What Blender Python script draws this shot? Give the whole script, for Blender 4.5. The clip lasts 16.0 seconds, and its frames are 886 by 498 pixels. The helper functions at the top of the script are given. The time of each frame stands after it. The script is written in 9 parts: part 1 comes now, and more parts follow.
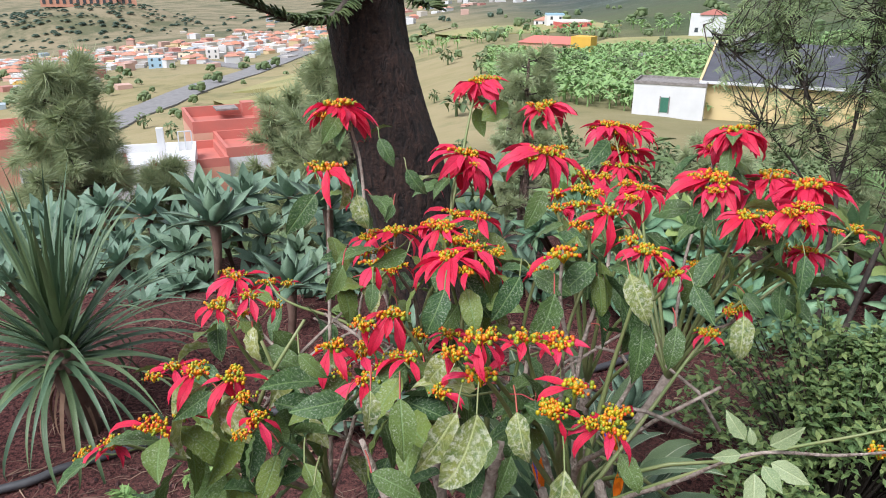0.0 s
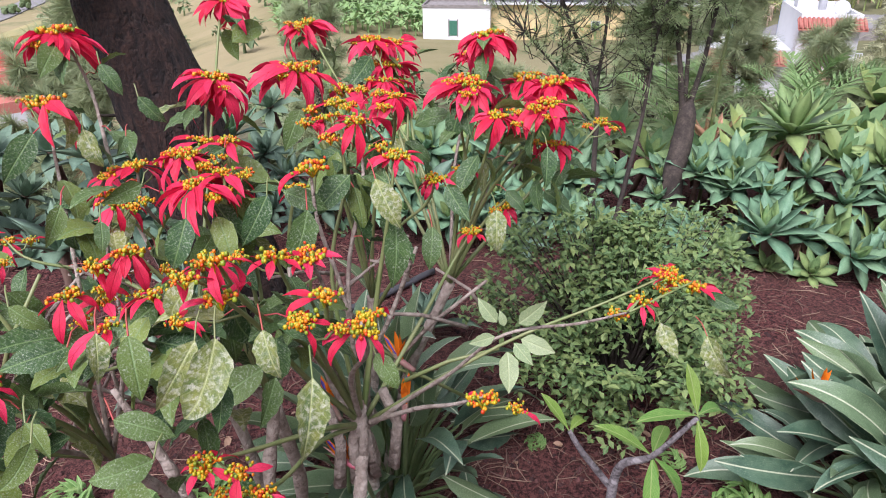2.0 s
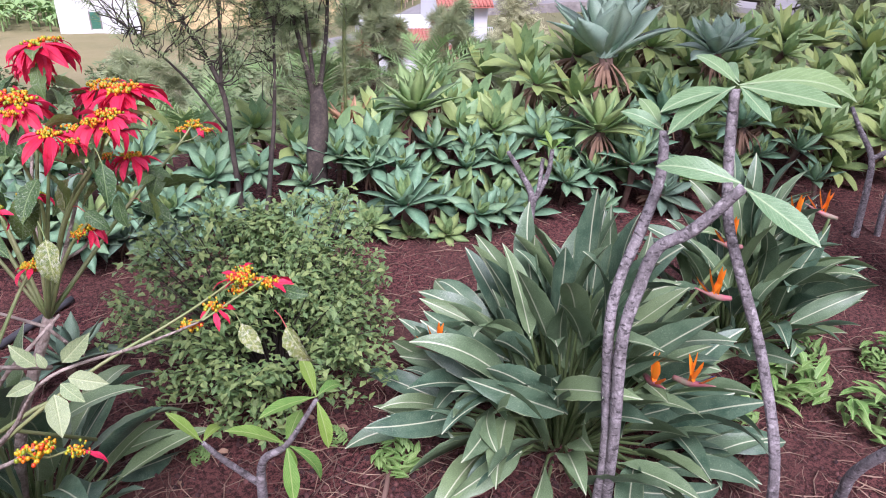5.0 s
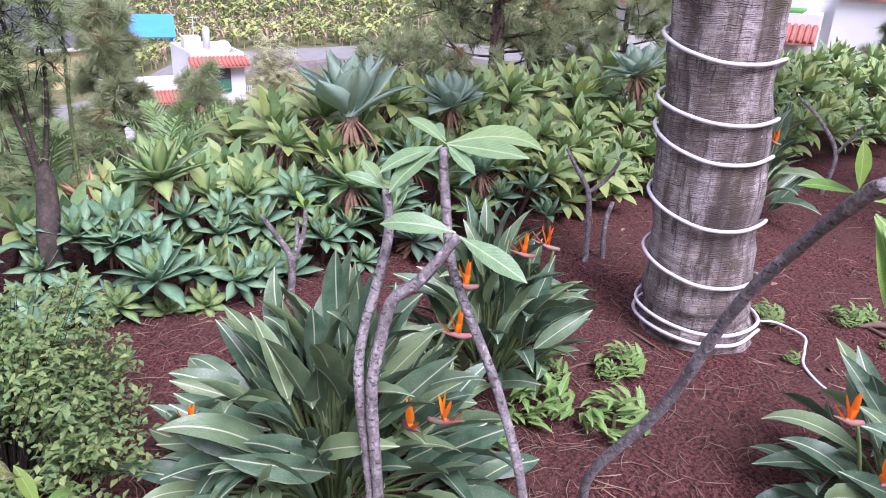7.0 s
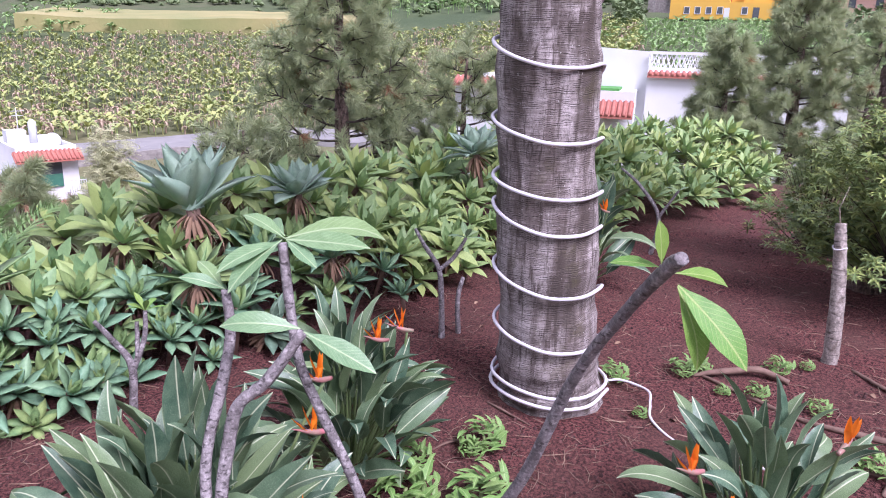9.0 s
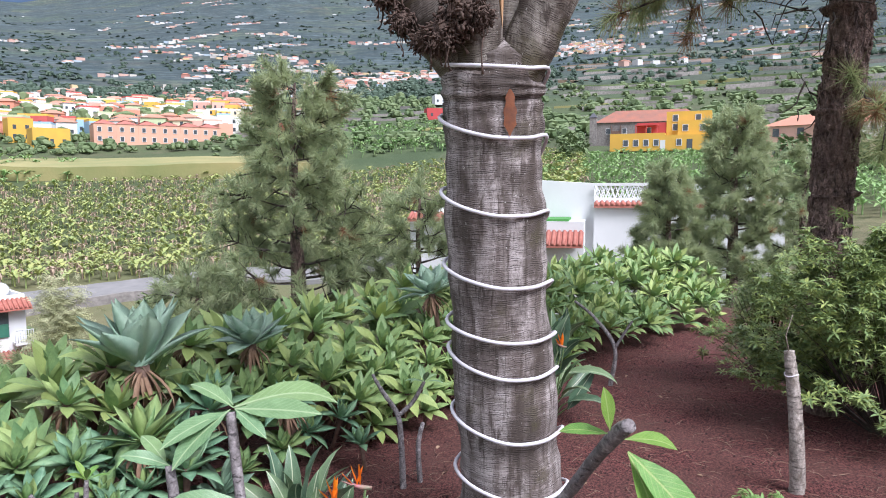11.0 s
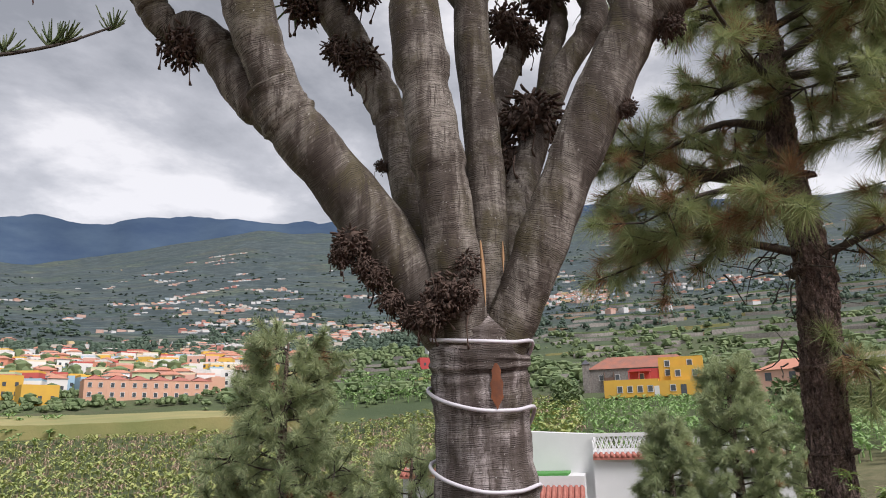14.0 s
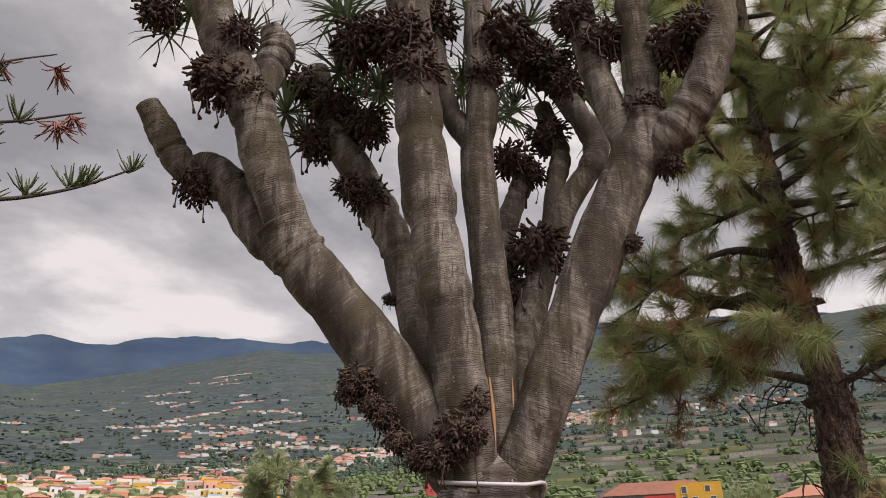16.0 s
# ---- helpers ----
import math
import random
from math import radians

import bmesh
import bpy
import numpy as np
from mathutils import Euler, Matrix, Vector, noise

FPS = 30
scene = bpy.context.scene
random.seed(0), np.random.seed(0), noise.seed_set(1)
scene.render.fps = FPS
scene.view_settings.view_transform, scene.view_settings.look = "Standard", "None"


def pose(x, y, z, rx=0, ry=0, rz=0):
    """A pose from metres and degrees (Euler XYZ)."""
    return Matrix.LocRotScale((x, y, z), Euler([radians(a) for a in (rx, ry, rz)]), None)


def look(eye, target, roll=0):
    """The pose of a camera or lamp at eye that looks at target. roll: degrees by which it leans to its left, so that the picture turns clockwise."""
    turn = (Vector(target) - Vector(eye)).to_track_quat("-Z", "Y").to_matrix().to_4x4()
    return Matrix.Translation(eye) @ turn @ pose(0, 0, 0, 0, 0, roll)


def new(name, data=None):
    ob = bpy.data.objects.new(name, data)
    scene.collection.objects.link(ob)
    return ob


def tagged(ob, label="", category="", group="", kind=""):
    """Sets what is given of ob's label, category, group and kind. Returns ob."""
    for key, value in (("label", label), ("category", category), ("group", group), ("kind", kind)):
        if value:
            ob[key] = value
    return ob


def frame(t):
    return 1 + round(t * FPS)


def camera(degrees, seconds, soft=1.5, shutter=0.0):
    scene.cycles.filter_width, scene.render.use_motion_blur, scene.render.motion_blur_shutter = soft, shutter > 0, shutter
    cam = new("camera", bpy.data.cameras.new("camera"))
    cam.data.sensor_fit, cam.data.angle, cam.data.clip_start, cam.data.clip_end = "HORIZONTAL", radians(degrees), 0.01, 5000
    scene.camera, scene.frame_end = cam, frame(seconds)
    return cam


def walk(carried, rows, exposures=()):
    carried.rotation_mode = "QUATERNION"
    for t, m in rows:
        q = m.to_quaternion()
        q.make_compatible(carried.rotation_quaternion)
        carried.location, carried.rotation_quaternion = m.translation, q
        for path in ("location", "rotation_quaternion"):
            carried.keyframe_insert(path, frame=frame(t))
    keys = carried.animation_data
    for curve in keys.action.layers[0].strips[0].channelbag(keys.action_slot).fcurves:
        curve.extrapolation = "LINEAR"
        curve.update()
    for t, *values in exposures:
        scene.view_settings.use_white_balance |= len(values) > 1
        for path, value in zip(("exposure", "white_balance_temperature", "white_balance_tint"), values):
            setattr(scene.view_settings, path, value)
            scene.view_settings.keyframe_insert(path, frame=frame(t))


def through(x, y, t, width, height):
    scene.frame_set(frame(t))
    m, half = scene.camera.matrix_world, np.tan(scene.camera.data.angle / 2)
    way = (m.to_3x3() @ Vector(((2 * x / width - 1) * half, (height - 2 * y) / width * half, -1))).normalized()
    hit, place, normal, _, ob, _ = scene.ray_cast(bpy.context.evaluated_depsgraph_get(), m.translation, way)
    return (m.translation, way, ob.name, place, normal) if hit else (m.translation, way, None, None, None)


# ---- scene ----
cam = camera(63.5, 16.0, soft=1.0)
PATH = [
    (0, (0.184, 0.095, 2.226), (0.228, 1.963, 1.513), 0.3),
    (0.5, (0.196, 0.095, 2.203), (0.299, 1.944, 1.446), -0.2),
    (1, (0.224, 0.093, 2.183), (0.445, 1.91, 1.378), -0.5),
    (1.5, (0.274, 0.09, 2.176), (0.65, 1.862, 1.328), -0.6),
    (2, (0.317, 0.087, 2.172), (0.852, 1.801, 1.291), -0.5),
    (2.5, (0.355, 0.084, 2.168), (1.042, 1.731, 1.265), -0.2),
    (3, (0.399, 0.072, 2.167), (1.22, 1.651, 1.253), -0.0),
    (3.5, (0.446, 0.056, 2.167), (1.386, 1.564, 1.249), 0.1),
    (4, (0.493, 0.029, 2.168), (1.536, 1.469, 1.253), 0.3),
    (4.2, (0.512, 0.018, 2.175), (1.592, 1.429, 1.256), 0.5),
    (6.3, (0.637, -0.213, 2.279), (2.136, 0.824, 1.456), 2.1),
    (6.5, (0.64, -0.216, 2.281), (2.182, 0.771, 1.476), 2.1),
    (7, (0.649, -0.219, 2.284), (2.287, 0.641, 1.523), 2.5),
    (7.5, (0.664, -0.229, 2.293), (2.376, 0.516, 1.576), 2.6),
    (8, (0.67, -0.242, 2.299), (2.438, 0.411, 1.629), 2.5),
    (8.5, (0.672, -0.26, 2.309), (2.483, 0.325, 1.694), 2.2),
    (9, (0.677, -0.268, 2.328), (2.525, 0.269, 1.785), 1.7),
    (9.2, (0.682, -0.272, 2.336), (2.544, 0.249, 1.826), 1.5),
    (11.3, (0.685, -0.301, 2.442), (2.631, 0.143, 2.323), -0.4),
    (11.5, (0.686, -0.303, 2.45), (2.636, 0.138, 2.376), -0.5),
    (12, (0.668, -0.322, 2.479), (2.62, 0.112, 2.524), -0.7),
    (12.5, (0.645, -0.337, 2.501), (2.592, 0.09, 2.66), -1.0),
    (13, (0.625, -0.348, 2.515), (2.561, 0.071, 2.796), -1.2),
    (13.5, (0.609, -0.355, 2.539), (2.525, 0.059, 2.935), -1.3),
    (14, (0.61, -0.35, 2.568), (2.502, 0.061, 3.068), -1.3),
    (14.5, (0.612, -0.342, 2.597), (2.477, 0.066, 3.192), -1.2),
    (15, (0.608, -0.341, 2.621), (2.445, 0.063, 3.303), -1.2),
    (15.5, (0.591, -0.345, 2.649), (2.4, 0.056, 3.403), -1.3),
    (16, (0.584, -0.347, 2.668), (2.368, 0.05, 3.481), -1.4),
]
EXPOSURES = [(0, 0.65, 6000, 12), (2, 0.80, 5950, 22), (4, 0.96, 5850, 30), (9, 1.1, 5700, 34), (11.5, 0.85, 5950, 13), (13, 0.55, 6300, 13), (14.5, 0.25, 6600, 16), (16, 0.15, 7050, 19)]
walk(cam, [(t, look(eye, target, roll)) for t, eye, target, roll in PATH], EXPOSURES)

# ---- sky and sun ----
SUN_UP, SUN_FROM = 52, 215          # degrees above the horizon, degrees clockwise from north (+y)
world = bpy.data.worlds.new("overcast_sky")
scene.world = world
world.use_nodes = True
wn, wl = world.node_tree.nodes, world.node_tree.links
wn.clear()


def wnode(kind, **inputs):
    n = wn.new(kind)
    for k, v in inputs.items():
        n.inputs[k].default_value = v
    return n


def wmath(op, a, b=None):
    n = wn.new("ShaderNodeMath")
    n.operation = op
    for i, v in enumerate((a, b)):
        if v is None:
            continue
        if isinstance(v, (int, float)):
            n.inputs[i].default_value = v
        else:
            wl.new(v, n.inputs[i])
    return n.outputs[0]


w_dir = wn.new("ShaderNodeTexCoord").outputs["Generated"]
w_sep = wn.new("ShaderNodeSeparateXYZ")
wl.new(w_dir, w_sep.inputs[0])
w_height = wmath("ADD", wmath("MAXIMUM", w_sep.outputs[2], 0.0), 0.16)
w_flat = wn.new("ShaderNodeCombineXYZ")
wl.new(wmath("DIVIDE", w_sep.outputs[0], w_height), w_flat.inputs[0])
wl.new(wmath("DIVIDE", w_sep.outputs[1], w_height), w_flat.inputs[1])
w_cloud = wnode("ShaderNodeTexNoise", Scale=1.35, Detail=8.0, Roughness=0.58, Distortion=0.15)
wl.new(w_flat.outputs[0], w_cloud.inputs["Vector"])
w_ramp = wn.new("ShaderNodeValToRGB")
el = w_ramp.color_ramp.elements
el[0].position, el[0].color = 0.40, (0.35, 0.365, 0.385, 1)
el[1].position, el[1].color = 0.60, (0.98, 0.98, 0.98, 1)
mid = el.new(0.5)
mid.color = (0.56, 0.575, 0.60, 1)
wl.new(w_cloud.outputs["Fac"], w_ramp.inputs[0])
w_low = wn.new("ShaderNodeValToRGB")          # the brighter band of cloud low over the hills
el = w_low.color_ramp.elements
el[0].position, el[0].color = 0.16, (1, 1, 1, 1)
el[1].position, el[1].color = 0.46, (0, 0, 0, 1)
wl.new(w_sep.outputs[2], w_low.inputs[0])
w_mix = wn.new("ShaderNodeMixRGB")
w_mix.inputs[2].default_value = (0.98, 0.99, 1.0, 1)
wl.new(wmath("MULTIPLY", w_low.outputs[0], 0.4), w_mix.inputs[0])
wl.new(w_ramp.outputs[0], w_mix.inputs[1])
w_sky = wn.new("ShaderNodeTexSky")
w_sky.sky_type, w_sky.sun_disc = "NISHITA", False
w_sky.sun_elevation, w_sky.sun_rotation = radians(SUN_UP), radians(SUN_FROM)
w_bg_sky = wnode("ShaderNodeBackground", Strength=0.12)
w_bg_cloud = wnode("ShaderNodeBackground", Strength=0.78)
wl.new(w_sky.outputs[0], w_bg_sky.inputs[0])
wl.new(w_mix.outputs[0], w_bg_cloud.inputs[0])
w_both = wnode("ShaderNodeMixShader", Fac=0.88)
wl.new(w_bg_sky.outputs[0], w_both.inputs[1])
wl.new(w_bg_cloud.outputs[0], w_both.inputs[2])
wl.new(w_both.outputs[0], wn.new("ShaderNodeOutputWorld").inputs[0])

sun_data = bpy.data.lights.new("sun", "SUN")
sun_data.energy, sun_data.angle, sun_data.color = 3.4, radians(32), (1.0, 0.97, 0.94)
sun = new("sun", sun_data)
sa, se = radians(SUN_FROM), radians(SUN_UP)
sun_at = Vector((math.sin(sa) * math.cos(se), math.cos(sa) * math.cos(se), math.sin(se))) * 50
sun.matrix_world = look(sun_at, (0, 0, 0))

# ---- materials ----


class Nodes:
    """A small wrapper for writing node materials."""

    def __init__(self, name):
        self.m = bpy.data.materials.new(name)
        self.m.use_nodes = True
        self.t = self.m.node_tree
        self.t.nodes.clear()
        self.out = self.t.nodes.new("ShaderNodeOutputMaterial")

    def n(self, kind, **inputs):
        node = self.t.nodes.new(kind)
        for k, v in inputs.items():
            if hasattr(v, "is_output"):
                self.t.links.new(v, node.inputs[k])
            else:
                node.inputs[k].default_value = v
        return node

    def coord(self, which="Object", stretch=None):
        c = self.n("ShaderNodeTexCoord").outputs[which]
        if stretch:
            c = self.n("ShaderNodeMapping", Vector=c, Scale=stretch).outputs[0]
        return c

    def noise(self, vec, scale, detail=4.0, rough=0.55, warp=0.0):
        return self.n("ShaderNodeTexNoise", Vector=vec, Scale=scale, Detail=detail, Roughness=rough, Distortion=warp).outputs["Fac"]

    def ramp(self, fac, stops):
        r = self.n("ShaderNodeValToRGB", Fac=fac)
        e = r.color_ramp.elements
        while len(e) < len(stops):
            e.new(0.5)
        for x, (p, c) in zip(e, stops):
            x.position = p
            x.color = (c, c, c, 1) if isinstance(c, (int, float)) else (*c, 1)
        return r.outputs[0]

    def math(self, op, a, b=0.0):
        node = self.t.nodes.new("ShaderNodeMath")
        node.operation = op
        for i, v in enumerate((a, b)):
            if hasattr(v, "is_output"):
                self.t.links.new(v, node.inputs[i])
            else:
                node.inputs[i].default_value = v
        return node.outputs[0]

    def mix(self, fac, a, b, how="MIX"):
        node = self.t.nodes.new("ShaderNodeMixRGB")
        node.blend_type = how
        for i, v in enumerate((fac, a, b)):
            if hasattr(v, "is_output"):
                self.t.links.new(v, node.inputs[i])
            elif i == 0:
                node.inputs[i].default_value = v
            else:
                node.inputs[i].default_value = (*v, 1)
        return node.outputs[0]

    def random(self, which="object"):
        if which == "object":
            return self.n("ShaderNodeObjectInfo").outputs["Random"]
        return self.n("ShaderNodeNewGeometry").outputs["Random Per Island"]

    def done(self, colour, rough=0.6, bump=None, strength=0.3, depth=0.02, through=0.0, through_colour=None, metal=0.0, gloss=0.5):
        b = self.n("ShaderNodeBsdfPrincipled", Roughness=rough, Metallic=metal)
        b.inputs["Specular IOR Level"].default_value = gloss
        if hasattr(colour, "is_output"):
            self.t.links.new(colour, b.inputs["Base Color"])
        else:
            b.inputs["Base Color"].default_value = (*colour, 1)
        if bump is not None:
            bn = self.n("ShaderNodeBump", Height=bump, Strength=strength, Distance=depth)
            self.t.links.new(bn.outputs[0], b.inputs["Normal"])
        shader = b.outputs[0]
        if through:
            tr = self.n("ShaderNodeBsdfTranslucent")
            src = through_colour if through_colour is not None else colour
            if hasattr(src, "is_output"):
                self.t.links.new(src, tr.inputs[0])
            else:
                tr.inputs[0].default_value = (*src, 1)
            ms = self.n("ShaderNodeMixShader", Fac=through)
            self.t.links.new(b.outputs[0], ms.inputs[1])
            self.t.links.new(tr.outputs[0], ms.inputs[2])
            shader = ms.outputs[0]
        self.t.links.new(shader, self.out.inputs[0])
        return self.m


def plain(name, a, b, scale=6.0, rough=0.6, strength=0.25, depth=0.01, fine=60.0, rnd=None, rnd_to=None, amount=0.5, where="Object", stretch=None, through=0.0, gloss=0.5, metal=0.0):
    """Two tones mixed by noise, with a fine relief, shifted from piece to piece."""
    k = Nodes(name)
    c = k.coord(where, stretch)
    col = k.mix(k.ramp(k.noise(c, scale, 5), [(0.3, 0.0), (0.7, 1.0)]), a, b)
    if rnd:
        col = k.mix(k.math("MULTIPLY", k.random(rnd), amount), col, rnd_to or b)
    return k.done(col, rough, k.noise(c, fine, 4), strength, depth, through, gloss=gloss, metal=metal)


def leaf_material(name, dark, light, vein, rnd="object", other=None, amount=0.6, rough=0.4, rib=0.03, side=14.0, spots=None, spot_level=0.6, spot_size=10.0, tip=None, through=0.18, gloss=0.5, edge=None):
    """Leaves: midrib, side veins, blotches; u across and v along the leaf."""
    k = Nodes(name)
    uv = k.n("ShaderNodeTexCoord").outputs["UV"]
    s = k.n("ShaderNodeSeparateXYZ", Vector=uv)
    off = k.math("ABSOLUTE", k.math("SUBTRACT", s.outputs[0], 0.5))
    rand = k.random(rnd)
    seed = k.n("ShaderNodeCombineXYZ", X=k.math("MULTIPLY", rand, 37.0), Y=k.math("MULTIPLY", rand, 91.0))
    spread = k.n("ShaderNodeMapping", Vector=uv, Scale=(1.0, 2.2, 1.0))
    k.t.links.new(seed.outputs[0], spread.inputs["Location"])
    pos = spread.outputs[0]
    col = k.mix(k.ramp(k.noise(pos, 2.6, 5), [(0.3, 0.0), (0.72, 1.0)]), dark, light)
    if other:
        col = k.mix(k.math("MULTIPLY", k.math("POWER", rand, 1.6), amount), col, other)
    if side:
        w = k.math("SINE", k.math("MULTIPLY", k.math("SUBTRACT", s.outputs[1], k.math("MULTIPLY", off, 0.5)), side * 6.283))
        col = k.mix(k.math("MULTIPLY", k.ramp(w, [(0.82, 0.0), (1.0, 1.0)]), 0.4), col, vein)
    if spots:
        sp = k.ramp(k.noise(pos, spot_size, 7, 0.7), [(spot_level - 0.05, 0.0), (spot_level + 0.06, 1.0)])
        big = k.ramp(k.noise(pos, 2.1, 2), [(0.35, 0.15), (0.7, 1.0)])
        col = k.mix(k.math("MULTIPLY", sp, k.math("MULTIPLY", big, 0.85)), col, spots)
    if tip:
        col = k.mix(k.math("MULTIPLY", k.ramp(k.math("ADD", s.outputs[1], k.math("MULTIPLY", k.noise(pos, 3.0), 0.35)), [(1.0, 0.0), (1.2, 1.0)]), 0.9), col, tip)
    if edge:
        col = k.mix(k.ramp(off, [(0.44, 0.0), (0.495, 0.6)]), col, edge)
    if rib:
        col = k.mix(k.ramp(off, [(rib * 0.5, 0.85), (rib * 1.6, 0.0)]), col, vein)
    col = k.mix(0.55, col, k.ramp(k.noise(pos, 38.0, 5, 0.8), [(0.34, 0.35), (0.5, 0.9), (0.66, 1.6)]), "MULTIPLY")
    relief = k.math("ADD", k.noise(pos, 14.0, 4), k.math("MULTIPLY", k.ramp(off, [(0.0, 0.0), (rib * 2 + 0.01, 1.0)]), 0.6))
    return k.done(col, rough, relief, 0.35, 0.006, through, gloss=gloss)


MAT = {}
MAT["agave"] = leaf_material("agave_leaf", (0.11, 0.237, 0.143), (0.22, 0.374, 0.225), (0.13, 0.22, 0.13), other=(0.28, 0.39, 0.18), amount=0.45, rough=0.48, gloss=0.35, rib=0.0, side=0, through=0.08, edge=(0.36, 0.46, 0.24))
MAT["agave_grey"] = leaf_material("agave_leaf_glaucous", (0.30, 0.45, 0.34), (0.42, 0.56, 0.43), (0.13, 0.22, 0.13), other=(0.34, 0.45, 0.28), amount=0.35, rough=0.5, gloss=0.35, rib=0.0, side=0, through=0.2, edge=(0.46, 0.55, 0.36))
MAT["agave_light"] = leaf_material("agave_leaf_yellow_green", (0.144, 0.269, 0.108), (0.269, 0.397, 0.155), (0.13, 0.22, 0.13), other=(0.38, 0.46, 0.16), amount=0.6, rough=0.48, gloss=0.35, rib=0.0, side=0, through=0.12, edge=(0.42, 0.49, 0.21))
MAT["agave_far"] = leaf_material("agave_leaf_far", (0.128, 0.238, 0.097), (0.255, 0.370, 0.145), (0.13, 0.22, 0.13), rnd="island", other=(0.48, 0.53, 0.16), amount=0.65, rough=0.48, gloss=0.35, rib=0.0, side=0, through=0.12, edge=(0.46, 0.52, 0.22))
MAT["agave_big"] = leaf_material("agave_leaf_blue", (0.098, 0.170, 0.119), (0.170, 0.255, 0.179), (0.13, 0.22, 0.13), other=(0.23, 0.32, 0.19), amount=0.5, rough=0.5, gloss=0.35, rib=0.0, side=0, through=0.05, edge=(0.33, 0.42, 0.26))
MAT["agave_back"] = leaf_material("agave_leaf_back", (0.124, 0.253, 0.118), (0.247, 0.393, 0.173), (0.13, 0.22, 0.13), rnd="island", other=(0.44, 0.50, 0.15), amount=0.7, rough=0.48, gloss=0.35, rib=0.0, side=0, through=0.12, edge=(0.40, 0.47, 0.21))
MAT["dry_leaf"] = plain("dry_leaf", (0.19, 0.10, 0.06), (0.40, 0.26, 0.17), 9, 0.8, rnd="island", rnd_to=(0.12, 0.07, 0.045))
MAT["agave_pink"] = plain("dying_agave_leaf", (0.55, 0.25, 0.18), (0.62, 0.36, 0.22), 5, 0.6, rnd="object", rnd_to=(0.42, 0.36, 0.14), amount=0.6)
MAT["strelitzia"] = leaf_material("strelitzia_leaf", (0.038, 0.088, 0.055), (0.115, 0.185, 0.115), (0.50, 0.54, 0.37), other=(0.24, 0.32, 0.13), amount=0.55, rough=0.38, rib=0.022, side=0, spots=(0.30, 0.37, 0.25), spot_level=0.60, spot_size=26.0, tip=(0.40, 0.42, 0.10), through=0.06, edge=(0.34, 0.39, 0.22), gloss=0.4)
MAT["petiole"] = plain("leaf_stalk", (0.10, 0.16, 0.06), (0.17, 0.22, 0.09), 8, 0.45)
MAT["poinsettia_leaf"] = leaf_material("poinsettia_leaf", (0.020, 0.060, 0.022), (0.055, 0.120, 0.034), (0.17, 0.26, 0.10), other=(0.22, 0.28, 0.05), amount=0.7, rough=0.5, gloss=0.3, rib=0.022, side=9, spots=(0.40, 0.46, 0.34), spot_level=0.56, spot_size=13.0, through=0.16)
MAT["poinsettia_old"] = leaf_material("poinsettia_leaf_yellowing", (0.08, 0.15, 0.05), (0.27, 0.30, 0.08), (0.44, 0.48, 0.22), other=(0.48, 0.42, 0.10), amount=0.3, rough=0.5, gloss=0.3, rib=0.022, side=9, spots=(0.68, 0.68, 0.55), spot_level=0.525, spot_size=6.0, tip=(0.74, 0.52, 0.38), through=0.25)
MAT["bract"] = leaf_material("red_bract", (0.64, 0.008, 0.04), (0.78, 0.02, 0.08), (0.50, 0.006, 0.035), other=(0.78, 0.05, 0.15), amount=0.6, rough=0.5, rib=0.02, side=8, through=0.3)
MAT["stem_green"] = plain("green_stem", (0.14, 0.20, 0.06), (0.24, 0.25, 0.11), 10, 0.5)
MAT["stem_grey"] = plain("grey_woody_stem", (0.20, 0.15, 0.12), (0.46, 0.39, 0.33), 32, 0.85, 0.9, 0.015, 70)
MAT["stem_red"] = plain("red_leaf_stalk", (0.42, 0.04, 0.06), (0.34, 0.10, 0.06), 10, 0.5)
MAT["orange"] = plain("orange_sepal", (0.82, 0.17, 0.008), (0.86, 0.27, 0.01), 12, 0.45, through=0.25)
MAT["violet"] = plain("blue_violet_petal", (0.07, 0.05, 0.32), (0.12, 0.07, 0.40), 12, 0.45)
MAT["spathe"] = plain("pink_green_spathe", (0.42, 0.10, 0.14), (0.16, 0.20, 0.12), 9, 0.45)
MAT["plumeria_leaf"] = leaf_material("plumeria_leaf", (0.115, 0.225, 0.105), (0.19, 0.32, 0.165), (0.36, 0.46, 0.26), other=(0.29, 0.37, 0.11), amount=0.5, rough=0.38, rib=0.03, side=13, through=0.2)
MAT["plumeria_young"] = leaf_material("young_plumeria_leaf", (0.10, 0.25, 0.045), (0.17, 0.33, 0.075), (0.34, 0.42, 0.15), other=(0.36, 0.38, 0.03), amount=0.3, rough=0.45, gloss=0.35, rib=0.026, side=13, through=0.25)
MAT["bush_leaf"] = leaf_material("shrub_leaf", (0.07, 0.145, 0.05), (0.145, 0.235, 0.08), (0.2, 0.3, 0.12), rnd="island", other=(0.32, 0.39, 0.13), amount=0.75, rough=0.45, gloss=0.35, rib=0.03, side=0)
MAT["dark_bush_leaf"] = leaf_material("dark_shrub_leaf", (0.14, 0.23, 0.09), (0.25, 0.345, 0.13), (0.26, 0.32, 0.15), rnd="island", other=(0.42, 0.47, 0.12), amount=0.75, rough=0.45, rib=0.03, side=0, gloss=0.4)
MAT["fine_leaf"] = plain("fine_leaf", (0.14, 0.22, 0.09), (0.22, 0.30, 0.13), 5, 0.6, rnd="island", rnd_to=(0.34, 0.38, 0.18), amount=0.6, through=0.25)
MAT["cream_leaf"] = plain("cream_feathery_leaf", (0.48, 0.48, 0.27), (0.62, 0.60, 0.38), 3, 0.6, rnd="island", rnd_to=(0.30, 0.33, 0.18), amount=0.7, through=0.3)
